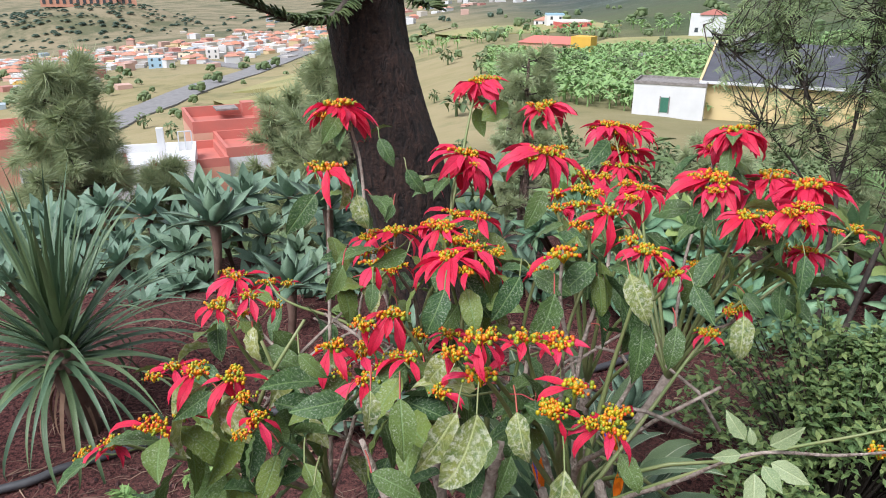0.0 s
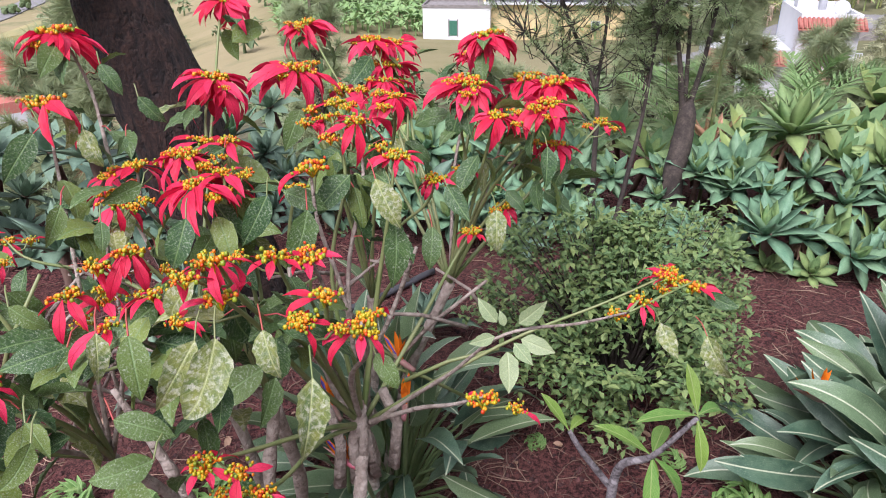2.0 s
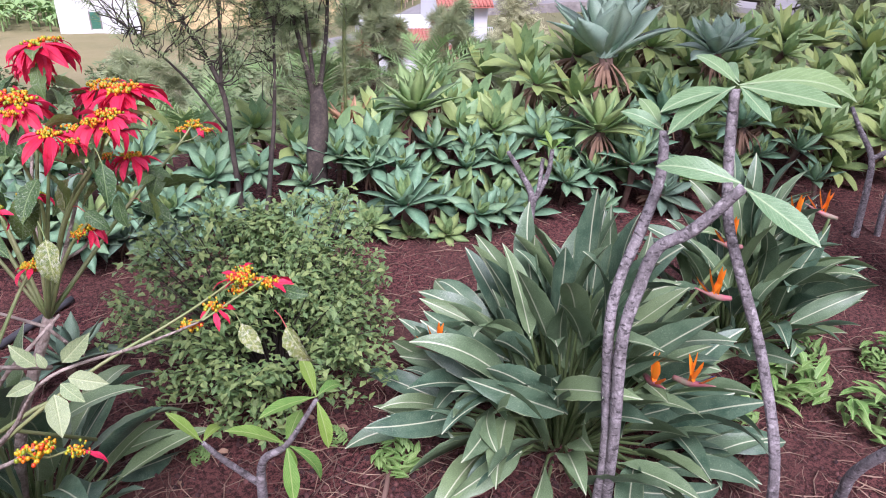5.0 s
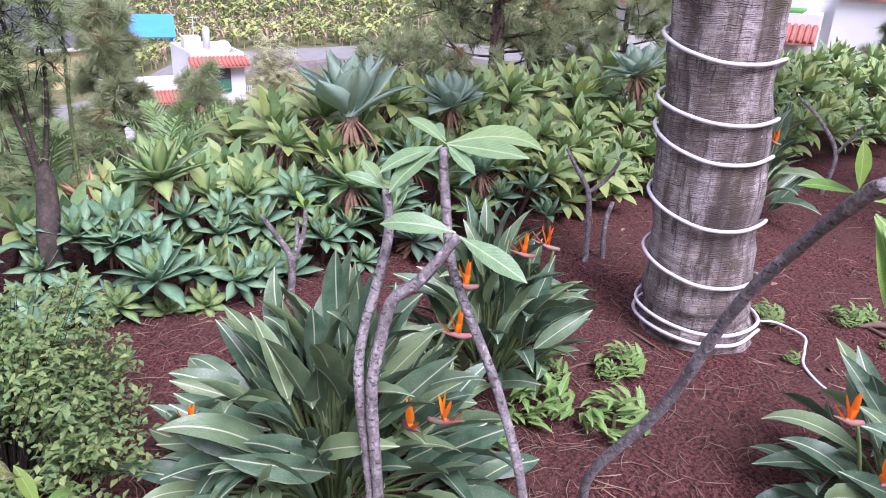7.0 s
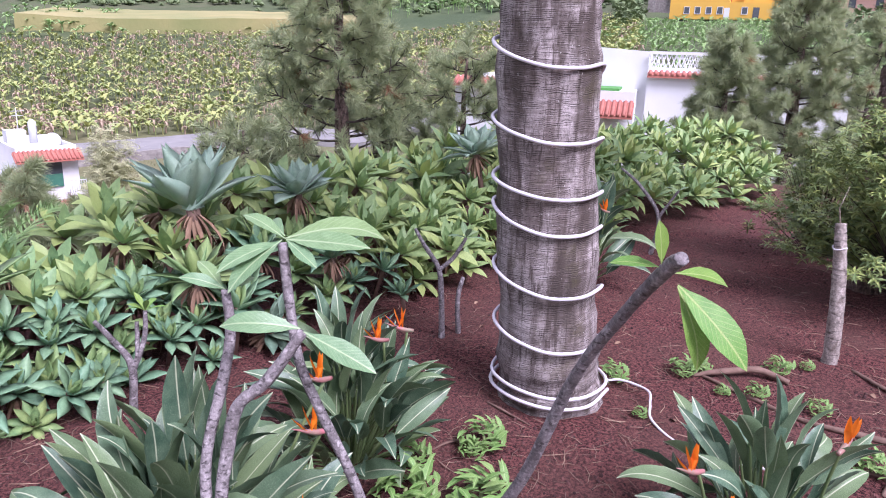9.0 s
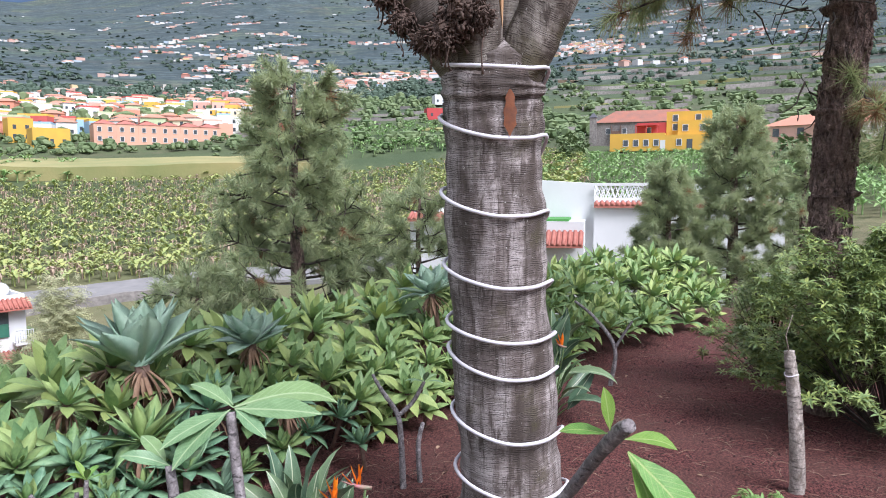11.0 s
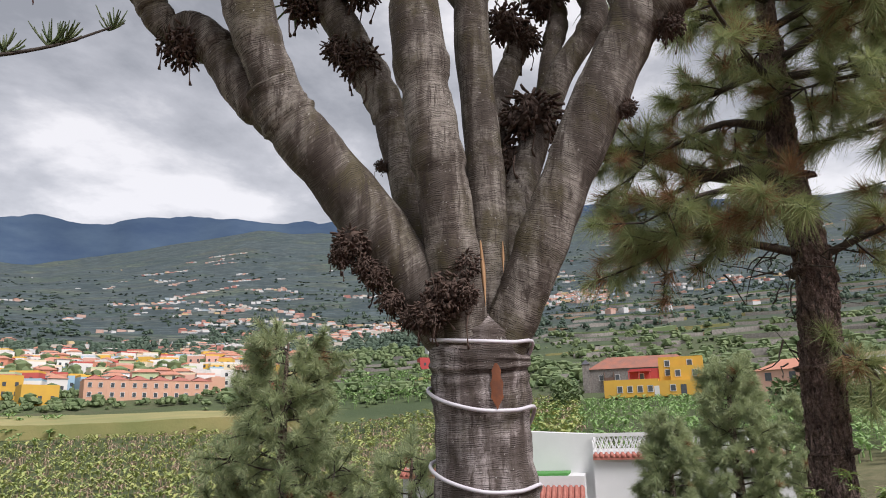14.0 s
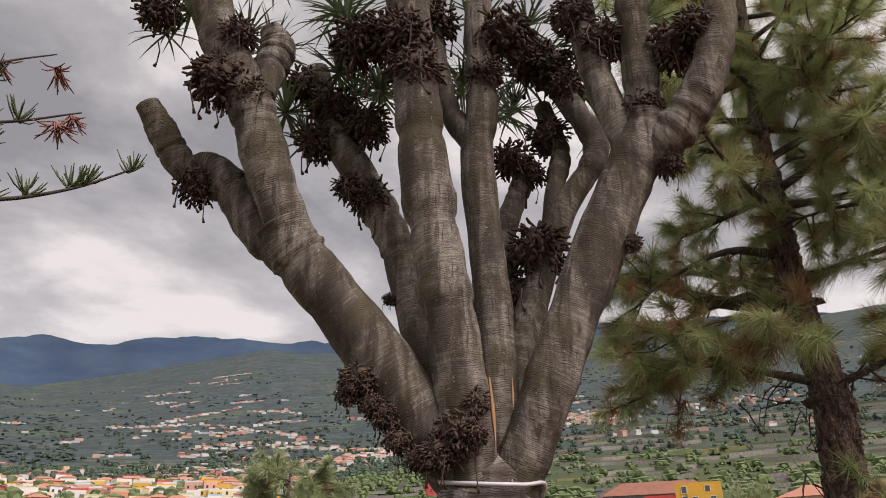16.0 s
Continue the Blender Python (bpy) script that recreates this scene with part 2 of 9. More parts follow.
MAT["strap_leaf"] = leaf_material("strap_leaf", (0.06, 0.12, 0.07), (0.12, 0.19, 0.11), (0.16, 0.22, 0.12), other=(0.20, 0.26, 0.09), amount=0.5, rough=0.42, rib=0.0, side=0, through=0.08)
MAT["needle"] = plain("pine_needles", (0.20, 0.275, 0.12), (0.36, 0.43, 0.19), 3, 0.5, rnd="island", rnd_to=(0.52, 0.50, 0.25), amount=0.6, through=0.45)
MAT["needle_blue"] = plain("pine_needles_slope", (0.225, 0.305, 0.165), (0.35, 0.42, 0.235), 1.2, 0.5, rnd="island", rnd_to=(0.54, 0.55, 0.30), amount=0.6, through=0.35)
MAT["needle_dead"] = plain("dead_pine_needles", (0.30, 0.165, 0.08), (0.42, 0.25, 0.13), 6, 0.7, rnd="island", rnd_to=(0.18, 0.105, 0.06), through=0.3)
MAT["araucaria"] = plain("araucaria_scale_leaves", (0.030, 0.058, 0.022), (0.065, 0.10, 0.03), 8, 0.5, rnd="island", rnd_to=(0.13, 0.15, 0.05))
MAT["araucaria_dry"] = plain("araucaria_dry_twig", (0.22, 0.08, 0.07), (0.32, 0.15, 0.12), 8, 0.7)
MAT["weed"] = leaf_material("weed_leaf", (0.10, 0.235, 0.05), (0.19, 0.34, 0.085), (0.3, 0.42, 0.16), rnd="island", other=(0.30, 0.40, 0.14), amount=0.6, rough=0.5, rib=0.04, side=0)
MAT["banana"] = plain("banana_leaves", (0.19, 0.28, 0.08), (0.31, 0.38, 0.14), 0.4, 0.5, rnd="island", rnd_to=(0.44, 0.43, 0.15), amount=0.85, where="Object", through=0.15)
MAT["banana_green"] = plain("banana_leaves_green", (0.17, 0.32, 0.11), (0.26, 0.41, 0.15), 0.4, 0.5, rnd="island", rnd_to=(0.32, 0.44, 0.17), amount=0.7, through=0.2)
MAT["banana_dry"] = plain("banana_dry_leaves", (0.38, 0.28, 0.20), (0.48, 0.38, 0.28), 0.5, 0.8, rnd="island", rnd_to=(0.28, 0.19, 0.13), through=0.15)
# bluish green: distance haze tinted into the far foliage
MAT["woods"] = plain("far_woods", (0.030, 0.058, 0.042), (0.062, 0.098, 0.066), 0.02, 0.7, rnd="island", rnd_to=(0.10, 0.14, 0.09), where="Object")
MAT["white_wall"] = plain("white_limewash", (0.66, 0.66, 0.66), (0.58, 0.585, 0.59), 0.5, 0.8, 0.2, 0.02, 8)
MAT["yellow_wall"] = plain("ochre_yellow_wall", (0.66, 0.39, 0.055), (0.60, 0.35, 0.06), 0.4, 0.8)
MAT["cream_wall"] = plain("cream_warehouse_wall", (0.66, 0.52, 0.27), (0.58, 0.45, 0.24), 0.3, 0.8)
MAT["peach_wall"] = plain("peach_wall", (0.62, 0.36, 0.25), (0.56, 0.32, 0.23), 0.2, 0.8)
MAT["red_wall"] = plain("dark_red_wall", (0.48, 0.06, 0.06), (0.42, 0.06, 0.06), 0.4, 0.8)
MAT["orange_wall"] = plain("orange_hotel_wall", (0.60, 0.30, 0.20), (0.54, 0.28, 0.20), 0.1, 0.8)
MAT["red_terrace"] = plain("red_painted_terrace", (0.52, 0.155, 0.12), (0.44, 0.15, 0.12), 0.6, 0.7)
MAT["tiles"] = plain("red_roof_tiles", (0.34, 0.10, 0.075), (0.44, 0.17, 0.13), 4, 0.8, rnd="object", rnd_to=(0.30, 0.12, 0.09))
MAT["woods_near"] = plain("slope_trees", (0.060, 0.105, 0.040), (0.125, 0.175, 0.070), 0.06, 0.7, rnd="island", rnd_to=(0.20, 0.24, 0.11), where="Object")
MAT["far_tiles"] = plain("far_roof_tiles", (0.46, 0.16, 0.095), (0.54, 0.25, 0.16), 0.05, 0.8, rnd="island", rnd_to=(0.40, 0.26, 0.21))
MAT["stone"] = plain("grey_stone_wall", (0.15, 0.135, 0.125), (0.29, 0.265, 0.25), 2.5, 0.9, 0.5, 0.05, 6)
MAT["old_tiles"] = plain("weathered_red_tiles", (0.34, 0.13, 0.085), (0.22, 0.115, 0.09), 0.5, 0.85, 0.6, 0.1, 3)
MAT["dark_roof"] = plain("dark_grey_roof", (0.055, 0.055, 0.07), (0.085, 0.085, 0.10), 0.3, 0.7)
MAT["blue_sheet"] = plain("blue_sheet_roof", (0.05, 0.26, 0.62), (0.07, 0.30, 0.66), 1, 0.45)
MAT["green_turf"] = plain("green_roof_turf", (0.06, 0.22, 0.05), (0.08, 0.26, 0.06), 2, 0.9)
MAT["dry_grass"] = plain("mown_dry_grass", (0.19, 0.205, 0.075), (0.34, 0.285, 0.125), 0.05, 0.9, 0.6, 0.15, 1.2)
MAT["field_green"] = plain("green_terrace_field", (0.09, 0.14, 0.055), (0.15, 0.19, 0.085), 0.15, 0.9, 0.5, 0.1, 1.2)
MAT["field_brown"] = plain("bare_brown_field", (0.19, 0.13, 0.085), (0.27, 0.20, 0.13), 0.12, 0.9, 0.4, 0.1, 1.5)
MAT["field_tan"] = plain("bare_ochre_field", (0.36, 0.22, 0.12), (0.44, 0.29, 0.17), 0.12, 0.9, 0.4, 0.1, 1.5)
MAT["stone_light"] = plain("pale_stone_wall", (0.20, 0.185, 0.17), (0.36, 0.33, 0.30), 1.2, 0.9, 0.5, 0.05, 6)
MAT["asphalt"] = plain("worn_asphalt", (0.17, 0.165, 0.165), (0.24, 0.23, 0.225), 0.5, 0.9, 0.3, 0.02, 5)
MAT["glass_dark"] = plain("dark_window", (0.05, 0.06, 0.07), (0.08, 0.09, 0.10), 2, 0.2)
MAT["green_shutter"] = plain("green_shutter", (0.03, 0.13, 0.09), (0.05, 0.17, 0.11), 4, 0.5)
MAT["grey_metal"] = plain("galvanised_metal", (0.45, 0.46, 0.48), (0.55, 0.56, 0.58), 3, 0.5)
MAT["hose"] = plain("white_garden_hose", (0.66, 0.63, 0.68), (0.56, 0.53, 0.57), 9, 0.45, 0.15, 0.002, 120)
MAT["pipe"] = plain("black_irrigation_pipe", (0.035, 0.035, 0.04), (0.07, 0.07, 0.075), 12, 0.5)
MAT["root"] = plain("exposed_root", (0.10, 0.055, 0.04), (0.20, 0.125, 0.095), 10, 0.85, 0.6, 0.01, 40)
MAT["litter"] = plain("dry_straw_litter", (0.24, 0.14, 0.095), (0.42, 0.29, 0.20), 10, 0.8, rnd="island", rnd_to=(0.10, 0.055, 0.045), amount=0.85)
MAT["clod"] = plain("volcanic_gravel", (0.075, 0.028, 0.026), (0.17, 0.07, 0.06), 20, 0.95, rnd="island", rnd_to=(0.022, 0.010, 0.011), amount=0.9)
MAT["clump"] = plain("dried_flower_clump", (0.035, 0.021, 0.016), (0.085, 0.050, 0.037), 16, 0.8, 0.5, 0.01, 50, rnd="island", rnd_to=(0.14, 0.09, 0.068))
MAT["dragon_leaf"] = leaf_material("dragon_tree_leaf", (0.06, 0.11, 0.06), (0.11, 0.17, 0.09), (0.16, 0.22, 0.12), rnd="island", other=(0.20, 0.24, 0.10), amount=0.5, rough=0.4, rib=0.0, side=0)
MAT["split_wood"] = plain("pale_split_wood", (0.50, 0.30, 0.16), (0.42, 0.24, 0.12), 12, 0.7)
MAT["resin"] = plain("red_resin_stain", (0.27, 0.085, 0.03), (0.13, 0.05, 0.03), 16, 0.5)


def house_colours(name, rnd, stops):
    k = Nodes(name)
    c = k.coord("Object")
    r = k.n("ShaderNodeValToRGB", Fac=k.random(rnd))
    r.color_ramp.interpolation = "CONSTANT"
    e = r.color_ramp.elements
    while len(e) < len(stops):
        e.new(0.5)
    for x, (p, col) in zip(e, stops):
        x.position, x.color = p, (*col, 1)
    dirt = k.mix(k.math("MULTIPLY", k.noise(c, 0.25, 5), 0.18), r.outputs[0], (0.42, 0.38, 0.34))
    return k.done(dirt, 0.85)


def bud_material():
    """Green, yellow, orange and red-tipped buds, each of one colour."""
    k = Nodes("yellow_flower_buds")
    r = k.n("ShaderNodeValToRGB", Fac=k.random("island"))
    r.color_ramp.interpolation = "CONSTANT"
    e = r.color_ramp.elements
    stops = [(0.0, (0.44, 0.34, 0.006)), (0.26, (0.60, 0.28, 0.004)), (0.5, (0.60, 0.15, 0.003)), (0.68, (0.50, 0.05, 0.006)), (0.80, (0.22, 0.27, 0.015))]
    while len(e) < len(stops):
        e.new(0.5)
    for x, (p, col) in zip(e, stops):
        x.position, x.color = p, (*col, 1)
    return k.done(r.outputs[0], 0.45)


MAT["cyathia"] = bud_material()


HUES = [(0.0, (0.78, 0.76, 0.73)), (0.24, (0.66, 0.27, 0.17)), (0.34, (0.76, 0.45, 0.06)), (0.46, (0.74, 0.64, 0.46)), (0.55, (0.52, 0.08, 0.07)), (0.64, (0.32, 0.50, 0.64)), (0.70, (0.70, 0.40, 0.32)), (0.80, (0.72, 0.70, 0.68)), (0.92, (0.50, 0.58, 0.34))]
MAT["house"] = house_colours("painted_house_walls", "object", HUES)
MAT["house_far"] = house_colours("far_house_walls", "island", [(0.0, (0.62, 0.62, 0.62)), (0.36, (0.52, 0.33, 0.27)), (0.54, (0.58, 0.44, 0.24)), (0.62, (0.54, 0.50, 0.44)), (0.76, (0.42, 0.18, 0.15)), (0.86, (0.34, 0.42, 0.48)), (0.92, (0.40, 0.38, 0.36))])


def bark(name, dark, light, crack_size, furrow, fine=30.0, depth=0.02, strength=0.7, spots=None):
    """Bark: crack_size: how often short cracks run across it, along and round; furrow: the stretch of its plates."""
    k = Nodes(name)
    o = k.coord("Object")
    big = k.noise(o, 2.2, 4)
    plate = k.noise(k.n("ShaderNodeMapping", Vector=o, Scale=furrow).outputs[0], 7.0, 5, 0.6, 0.5)
    fines = k.noise(o, fine, 6, 0.75)
    h = k.math("ADD", plate, k.math("MULTIPLY", fines, 0.5))
    col = k.mix(k.ramp(plate, [(0.34, 0.0), (0.62, 1.0)]), dark, light)
    col = k.mix(k.math("MULTIPLY", k.ramp(big, [(0.35, 0.0), (0.7, 1.0)]), 0.45), col, dark)
    col = k.mix(k.ramp(fines, [(0.36, 0.6), (0.56, 0.0)]), col, tuple(v * 0.4 for v in dark))
    col = k.mix(k.ramp(fines, [(0.56, 0.0), (0.72, 0.5)]), col, tuple(min(1, v * 1.5) for v in light))
    if crack_size:
        cr = k.noise(k.n("ShaderNodeMapping", Vector=o, Scale=crack_size).outputs[0], 1.0, 4, 0.6, 0.6)
        crack = k.ramp(cr, [(0.34, 1.0), (0.45, 0.0)])
        col = k.mix(k.math("MULTIPLY", crack, 0.8), col, tuple(v * 0.35 for v in dark))
        h = k.math("SUBTRACT", h, k.math("MULTIPLY", crack, 0.9))
    if spots:
        col = k.mix(k.ramp(k.noise(o, 26.0, 3), [(0.6, 0.0), (0.68, 0.7)]), col, spots)
    return k.done(col, 0.85, h, strength, depth)


def dragon_bark_material(name, dark, light, moss, moss_from):
    """Pale grey bark with thin broken cracks that run round the limb, vertical streaks, brown stains and lichen specks."""
    k = Nodes(name)
    ox = k.n("ShaderNodeSeparateXYZ", Vector=k.coord("Object"))
    along = k.n("ShaderNodeSeparateXYZ", Vector=k.coord("UV")).outputs[1]
    p = k.n("ShaderNodeCombineXYZ", X=ox.outputs[0], Y=ox.outputs[1], Z=along).outputs[0]

    def stretched(sx, sz, detail=3.0, rough=0.55):
        return k.noise(k.n("ShaderNodeMapping", Vector=p, Scale=(sx, sx, sz)).outputs[0], 1.0, detail, rough)

    phase = k.math("ADD", k.math("MULTIPLY", along, 82.0), k.math("ADD", k.math("MULTIPLY", k.noise(p, 3.2, 3), 7.0), k.math("MULTIPLY", k.noise(p, 13.0, 3), 1.8)))
    saw = k.math("FRACT", phase)
    broken = k.ramp(stretched(9.0, 42.0, 4.0, 0.7), [(0.46, 0.0), (0.54, 1.0)])
    crack = k.math("MULTIPLY", k.ramp(saw, [(0.0, 0.0), (0.05, 1.0), (0.20, 1.0), (0.32, 0.0)]), broken)
    lip = k.math("MULTIPLY", k.ramp(saw, [(0.36, 0.0), (0.5, 1.0), (0.75, 0.0)]), broken)
    plate = stretched(7.0, 82.0, 2.0)
    streak = stretched(9.0, 0.9, 5.0)
    upright = stretched(26.0, 2.4, 4.0, 0.7)
    big = k.noise(k.n("ShaderNodeMapping", Vector=p, Scale=(2.6, 2.6, 1.3)).outputs[0], 1.0, 7, 0.68)
    fine = k.noise(p, 70.0, 6, 0.8)
    col = k.mix(k.ramp(streak, [(0.42, 0.0), (0.58, 1.0)]), dark, light)
    col = k.mix(k.ramp(plate, [(0.40, 0.40), (0.56, 0.0)]), col, tuple(v * 0.7 for v in dark))
    col = k.mix(k.ramp(plate, [(0.54, 0.0), (0.70, 0.35)]), col, tuple(v * 1.3 for v in light))
    col = k.mix(k.ramp(big, [(0.49, 0.0), (0.57, 0.78)]), col, (0.055, 0.041, 0.033))
    col = k.mix(k.ramp(k.noise(p, 2.6, 5, 0.65), [(moss_from, 0.0), (moss_from + 0.14, 0.75)]), col, moss)
    col = k.mix(k.ramp(upright, [(0.36, 0.85), (0.47, 0.0)]), col, (0.06, 0.045, 0.038))
    col = k.mix(k.ramp(fine, [(0.36, 0.7), (0.5, 0.0)]), col, (0.06, 0.045, 0.037))
    col = k.mix(k.math("MULTIPLY", lip, 0.12), col, tuple(v * 1.4 for v in light))
    col = k.mix(k.math("MULTIPLY", crack, 0.9), col, (0.022, 0.016, 0.013))
    col = k.mix(k.ramp(k.noise(p, 48.0, 2), [(0.70, 0.0), (0.74, 0.8)]), col, (0.45, 0.43, 0.40))
    h = k.math("ADD", k.math("MULTIPLY", plate, 0.4), k.math("ADD", k.math("MULTIPLY", fine, 0.35), k.math("MULTIPLY", upright, 0.35)))
    h = k.math("SUBTRACT", k.math("ADD", h, k.math("MULTIPLY", lip, 0.25)), k.math("MULTIPLY", crack, 0.8))
    return k.done(col, 0.82, h, 0.5, 0.006, gloss=0.3)


MAT["dragon_bark"] = dragon_bark_material("dragon_tree_bark", (0.155, 0.125, 0.115), (0.40, 0.355, 0.345), (0.075, 0.066, 0.03), 0.56)
# limb copy of the bark: more moss, plus fork shade darkened into its colours
MAT["limb_bark"] = dragon_bark_material("shaded_mossy_limb_bark", (0.105, 0.084, 0.07), (0.33, 0.295, 0.26), (0.085, 0.072, 0.03), 0.48)
MAT["pine_bark"] = bark("pine_bark", (0.105, 0.064, 0.054), (0.44, 0.30, 0.25), (15.0, 15.0, 5.0), (3.4, 3.4, 1.1), 34.0, 0.14, 1.0)
MAT["araucaria_bark"] = bark("araucaria_bark", (0.012, 0.005, 0.004), (0.095, 0.044, 0.030), (20.0, 20.0, 9.0), (3.4, 3.4, 1.0), 46.0, 0.14, 1.0, spots=(0.085, 0.05, 0.04))
MAT["twig"] = bark("dark_twig_bark", (0.03, 0.022, 0.018), (0.10, 0.078, 0.062), (0), (1, 1, 0.5), 30.0, 0.01, 0.5)
MAT["plumeria_bark"] = bark("plumeria_bark", (0.125, 0.108, 0.108), (0.33, 0.295, 0.30), (34.0, 34.0, 80.0), (3, 3, 1.5), 90.0, 0.008, 0.8, spots=(0.46, 0.42, 0.42))
MAT["stub_bark"] = bark("ringed_stub_bark", (0.19, 0.155, 0.13), (0.48, 0.42, 0.38), (9.0, 9.0, 60.0), (2, 2, 1), 50.0, 0.015, 0.9)


def ground_material():
    """Dark red volcanic soil in the bed, scrub on the slope, terraced fields beyond."""
    k = Nodes("volcanic_soil_and_hillside")
    o = k.coord("Object")
    flat = k.n("ShaderNodeMapping", Vector=o, Scale=(1, 1, 0)).outputs[0]
    far = k.n("ShaderNodeVectorMath", Vector=flat)
    far.operation = "LENGTH"
    dist = far.outputs["Value"]
    soil = k.mix(k.ramp(k.noise(o, 45.0, 8, 0.85), [(0.45, 0.0), (0.55, 1.0)]), (0.024, 0.008, 0.009), (0.215, 0.080, 0.072))
    soil = k.mix(k.ramp(k.noise(o, 1.3, 4), [(0.4, 0.0), (0.7, 0.55)]), soil, (0.125, 0.066, 0.054))
    scrub = k.mix(k.ramp(k.noise(o, 0.9, 6, 0.7), [(0.35, 0.0), (0.65, 1.0)]), (0.05, 0.06, 0.028), (0.16, 0.14, 0.085))
    cell = k.n("ShaderNodeTexVoronoi", Vector=k.n("ShaderNodeMapping", Vector=flat, Scale=(0.010, 0.016, 1), Rotation=(0, 0, 0.5)).outputs[0], Scale=1.0)
    fields = k.n("ShaderNodeSeparateXYZ", Vector=cell.outputs["Color"]).outputs[0]
    land = k.ramp(fields, [(0.0, (0.04, 0.065, 0.03)), (0.3, (0.08, 0.105, 0.045)), (0.45, (0.17, 0.15, 0.085)), (0.6, (0.055, 0.075, 0.035)), (0.78, (0.22, 0.175, 0.115)), (1.0, (0.075, 0.085, 0.045))])
    land = k.mix(k.ramp(k.noise(flat, 0.05, 8, 0.75), [(0.44, 0.0), (0.56, 0.8)]), land, (0.14, 0.17, 0.075))
    land = k.mix(k.ramp(k.noise(flat, 0.3, 6, 0.8), [(0.4, 0.55), (0.6, 0.0)]), land, (0.075, 0.10, 0.045))
    land = k.mix(0.55, land, (0.045, 0.068, 0.034))
    west = k.ramp(k.math("ADD", k.math("DIVIDE", k.n("ShaderNodeSeparateXYZ", Vector=o).outputs[0], 400.0), 0.5), [(0.52, 1.0), (0.72, 0.0)])
    khaki = k.ramp(k.noise(flat, 0.018, 8, 0.7), [(0.36, (0.15, 0.15, 0.07)), (0.46, (0.30, 0.25, 0.125)), (0.55, (0.36, 0.29, 0.16)), (0.66, (0.17, 0.18, 0.08))])
    land = k.mix(k.math("MULTIPLY", west, 0.8), land, khaki)
    # hill tones are blued to stand in for haze over the distance
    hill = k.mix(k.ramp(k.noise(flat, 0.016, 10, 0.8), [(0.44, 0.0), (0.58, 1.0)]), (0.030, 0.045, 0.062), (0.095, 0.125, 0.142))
    plot = k.n("ShaderNodeTexVoronoi", Vector=k.n("ShaderNodeMapping", Vector=k.mix(0.06, flat, k.n("ShaderNodeTexNoise", Vector=flat, Scale=0.01).outputs["Color"], "ADD"), Scale=(0.022, 0.012, 1), Rotation=(0, 0, 0.25)).outputs[0], Scale=1.0)
    tone = k.n("ShaderNodeSeparateXYZ", Vector=plot.outputs["Color"]).outputs[0]
    plots = k.ramp(tone, [(0.0, (0.10, 0.145, 0.085)), (0.3, (0.045, 0.07, 0.05)), (0.5, (0.17, 0.20, 0.12)), (0.7, (0.15, 0.125, 0.095)), (1.0, (0.07, 0.105, 0.07))])
    strip = k.ramp(k.noise(flat, 0.0042, 6, 0.65), [(0.50, 0.0), (0.62, 0.65)])
    hill = k.mix(strip, hill, plots)
    up = k.n("ShaderNodeSeparateXYZ", Vector=o).outputs[2]
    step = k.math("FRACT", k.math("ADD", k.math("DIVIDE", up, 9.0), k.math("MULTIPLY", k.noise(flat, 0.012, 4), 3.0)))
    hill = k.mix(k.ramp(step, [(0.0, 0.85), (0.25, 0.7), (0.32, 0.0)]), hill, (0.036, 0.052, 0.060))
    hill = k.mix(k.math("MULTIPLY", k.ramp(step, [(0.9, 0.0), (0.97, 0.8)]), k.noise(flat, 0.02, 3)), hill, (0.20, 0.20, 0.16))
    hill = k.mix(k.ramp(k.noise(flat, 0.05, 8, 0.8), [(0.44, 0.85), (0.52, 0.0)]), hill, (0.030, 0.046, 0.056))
    east = k.n("ShaderNodeSeparateXYZ", Vector=o).outputs[0]
    moor = k.mix(k.ramp(k.noise(flat, 0.02, 8, 0.75), [(0.45, 0.0), (0.58, 1.0)]), (0.24, 0.20, 0.13), (0.085, 0.095, 0.055))
    hill = k.mix(k.ramp(k.math("ADD", k.math("DIVIDE", east, 600.0), 0.5), [(0.5, 0.0), (0.75, 1.0)]), moor, hill)
    edge = k.math("ADD", dist, k.math("MULTIPLY", k.noise(flat, 0.7, 3), 3.0))
    col = k.mix(k.ramp(k.math("DIVIDE", edge, 40.0), [(0.40, 0.0), (0.5, 1.0)]), soil, scrub)
    col = k.mix(k.ramp(k.math("DIVIDE", edge, 120.0), [(0.42, 0.0), (0.62, 1.0)]), col, land)
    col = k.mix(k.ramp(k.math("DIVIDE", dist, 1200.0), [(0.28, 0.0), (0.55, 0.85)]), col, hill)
    bumps = k.math("ADD", k.noise(o, 48.0, 8, 0.85), k.math("MULTIPLY", k.noise(o, 9.0, 4), 1.2))
    return k.done(col, 0.95, bumps, 0.9, 0.03, gloss=0.2)


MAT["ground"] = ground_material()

# ---- building blocks ----


class Geo:
    """Vertices, faces (triangles, quads) and a u, v for each vertex."""

    def __init__(self, v, f, uv=None):
        self.v = np.asarray(v, float).reshape(-1, 3)
        self.f = [np.asarray(a, int) for a in (f if isinstance(f, list) else [f]) if len(a)]
        self.uv = np.zeros((len(self.v), 2)) if uv is None else np.asarray(uv, float)

    def moved(self, m):
        m = np.array(m)
        return Geo(self.v @ m[:3, :3].T + m[:3, 3], [a.copy() for a in self.f], self.uv)


def joined(geos):
    v, uv, by, n = [], [], {}, 0
    for g in geos:
        v.append(g.v)
        uv.append(g.uv)
        for a in g.f:
            by.setdefault(a.shape[1], []).append(a + n)
        n += len(g.v)
    return Geo(np.vstack(v), [np.vstack(x) for x in by.values()], np.vstack(uv))


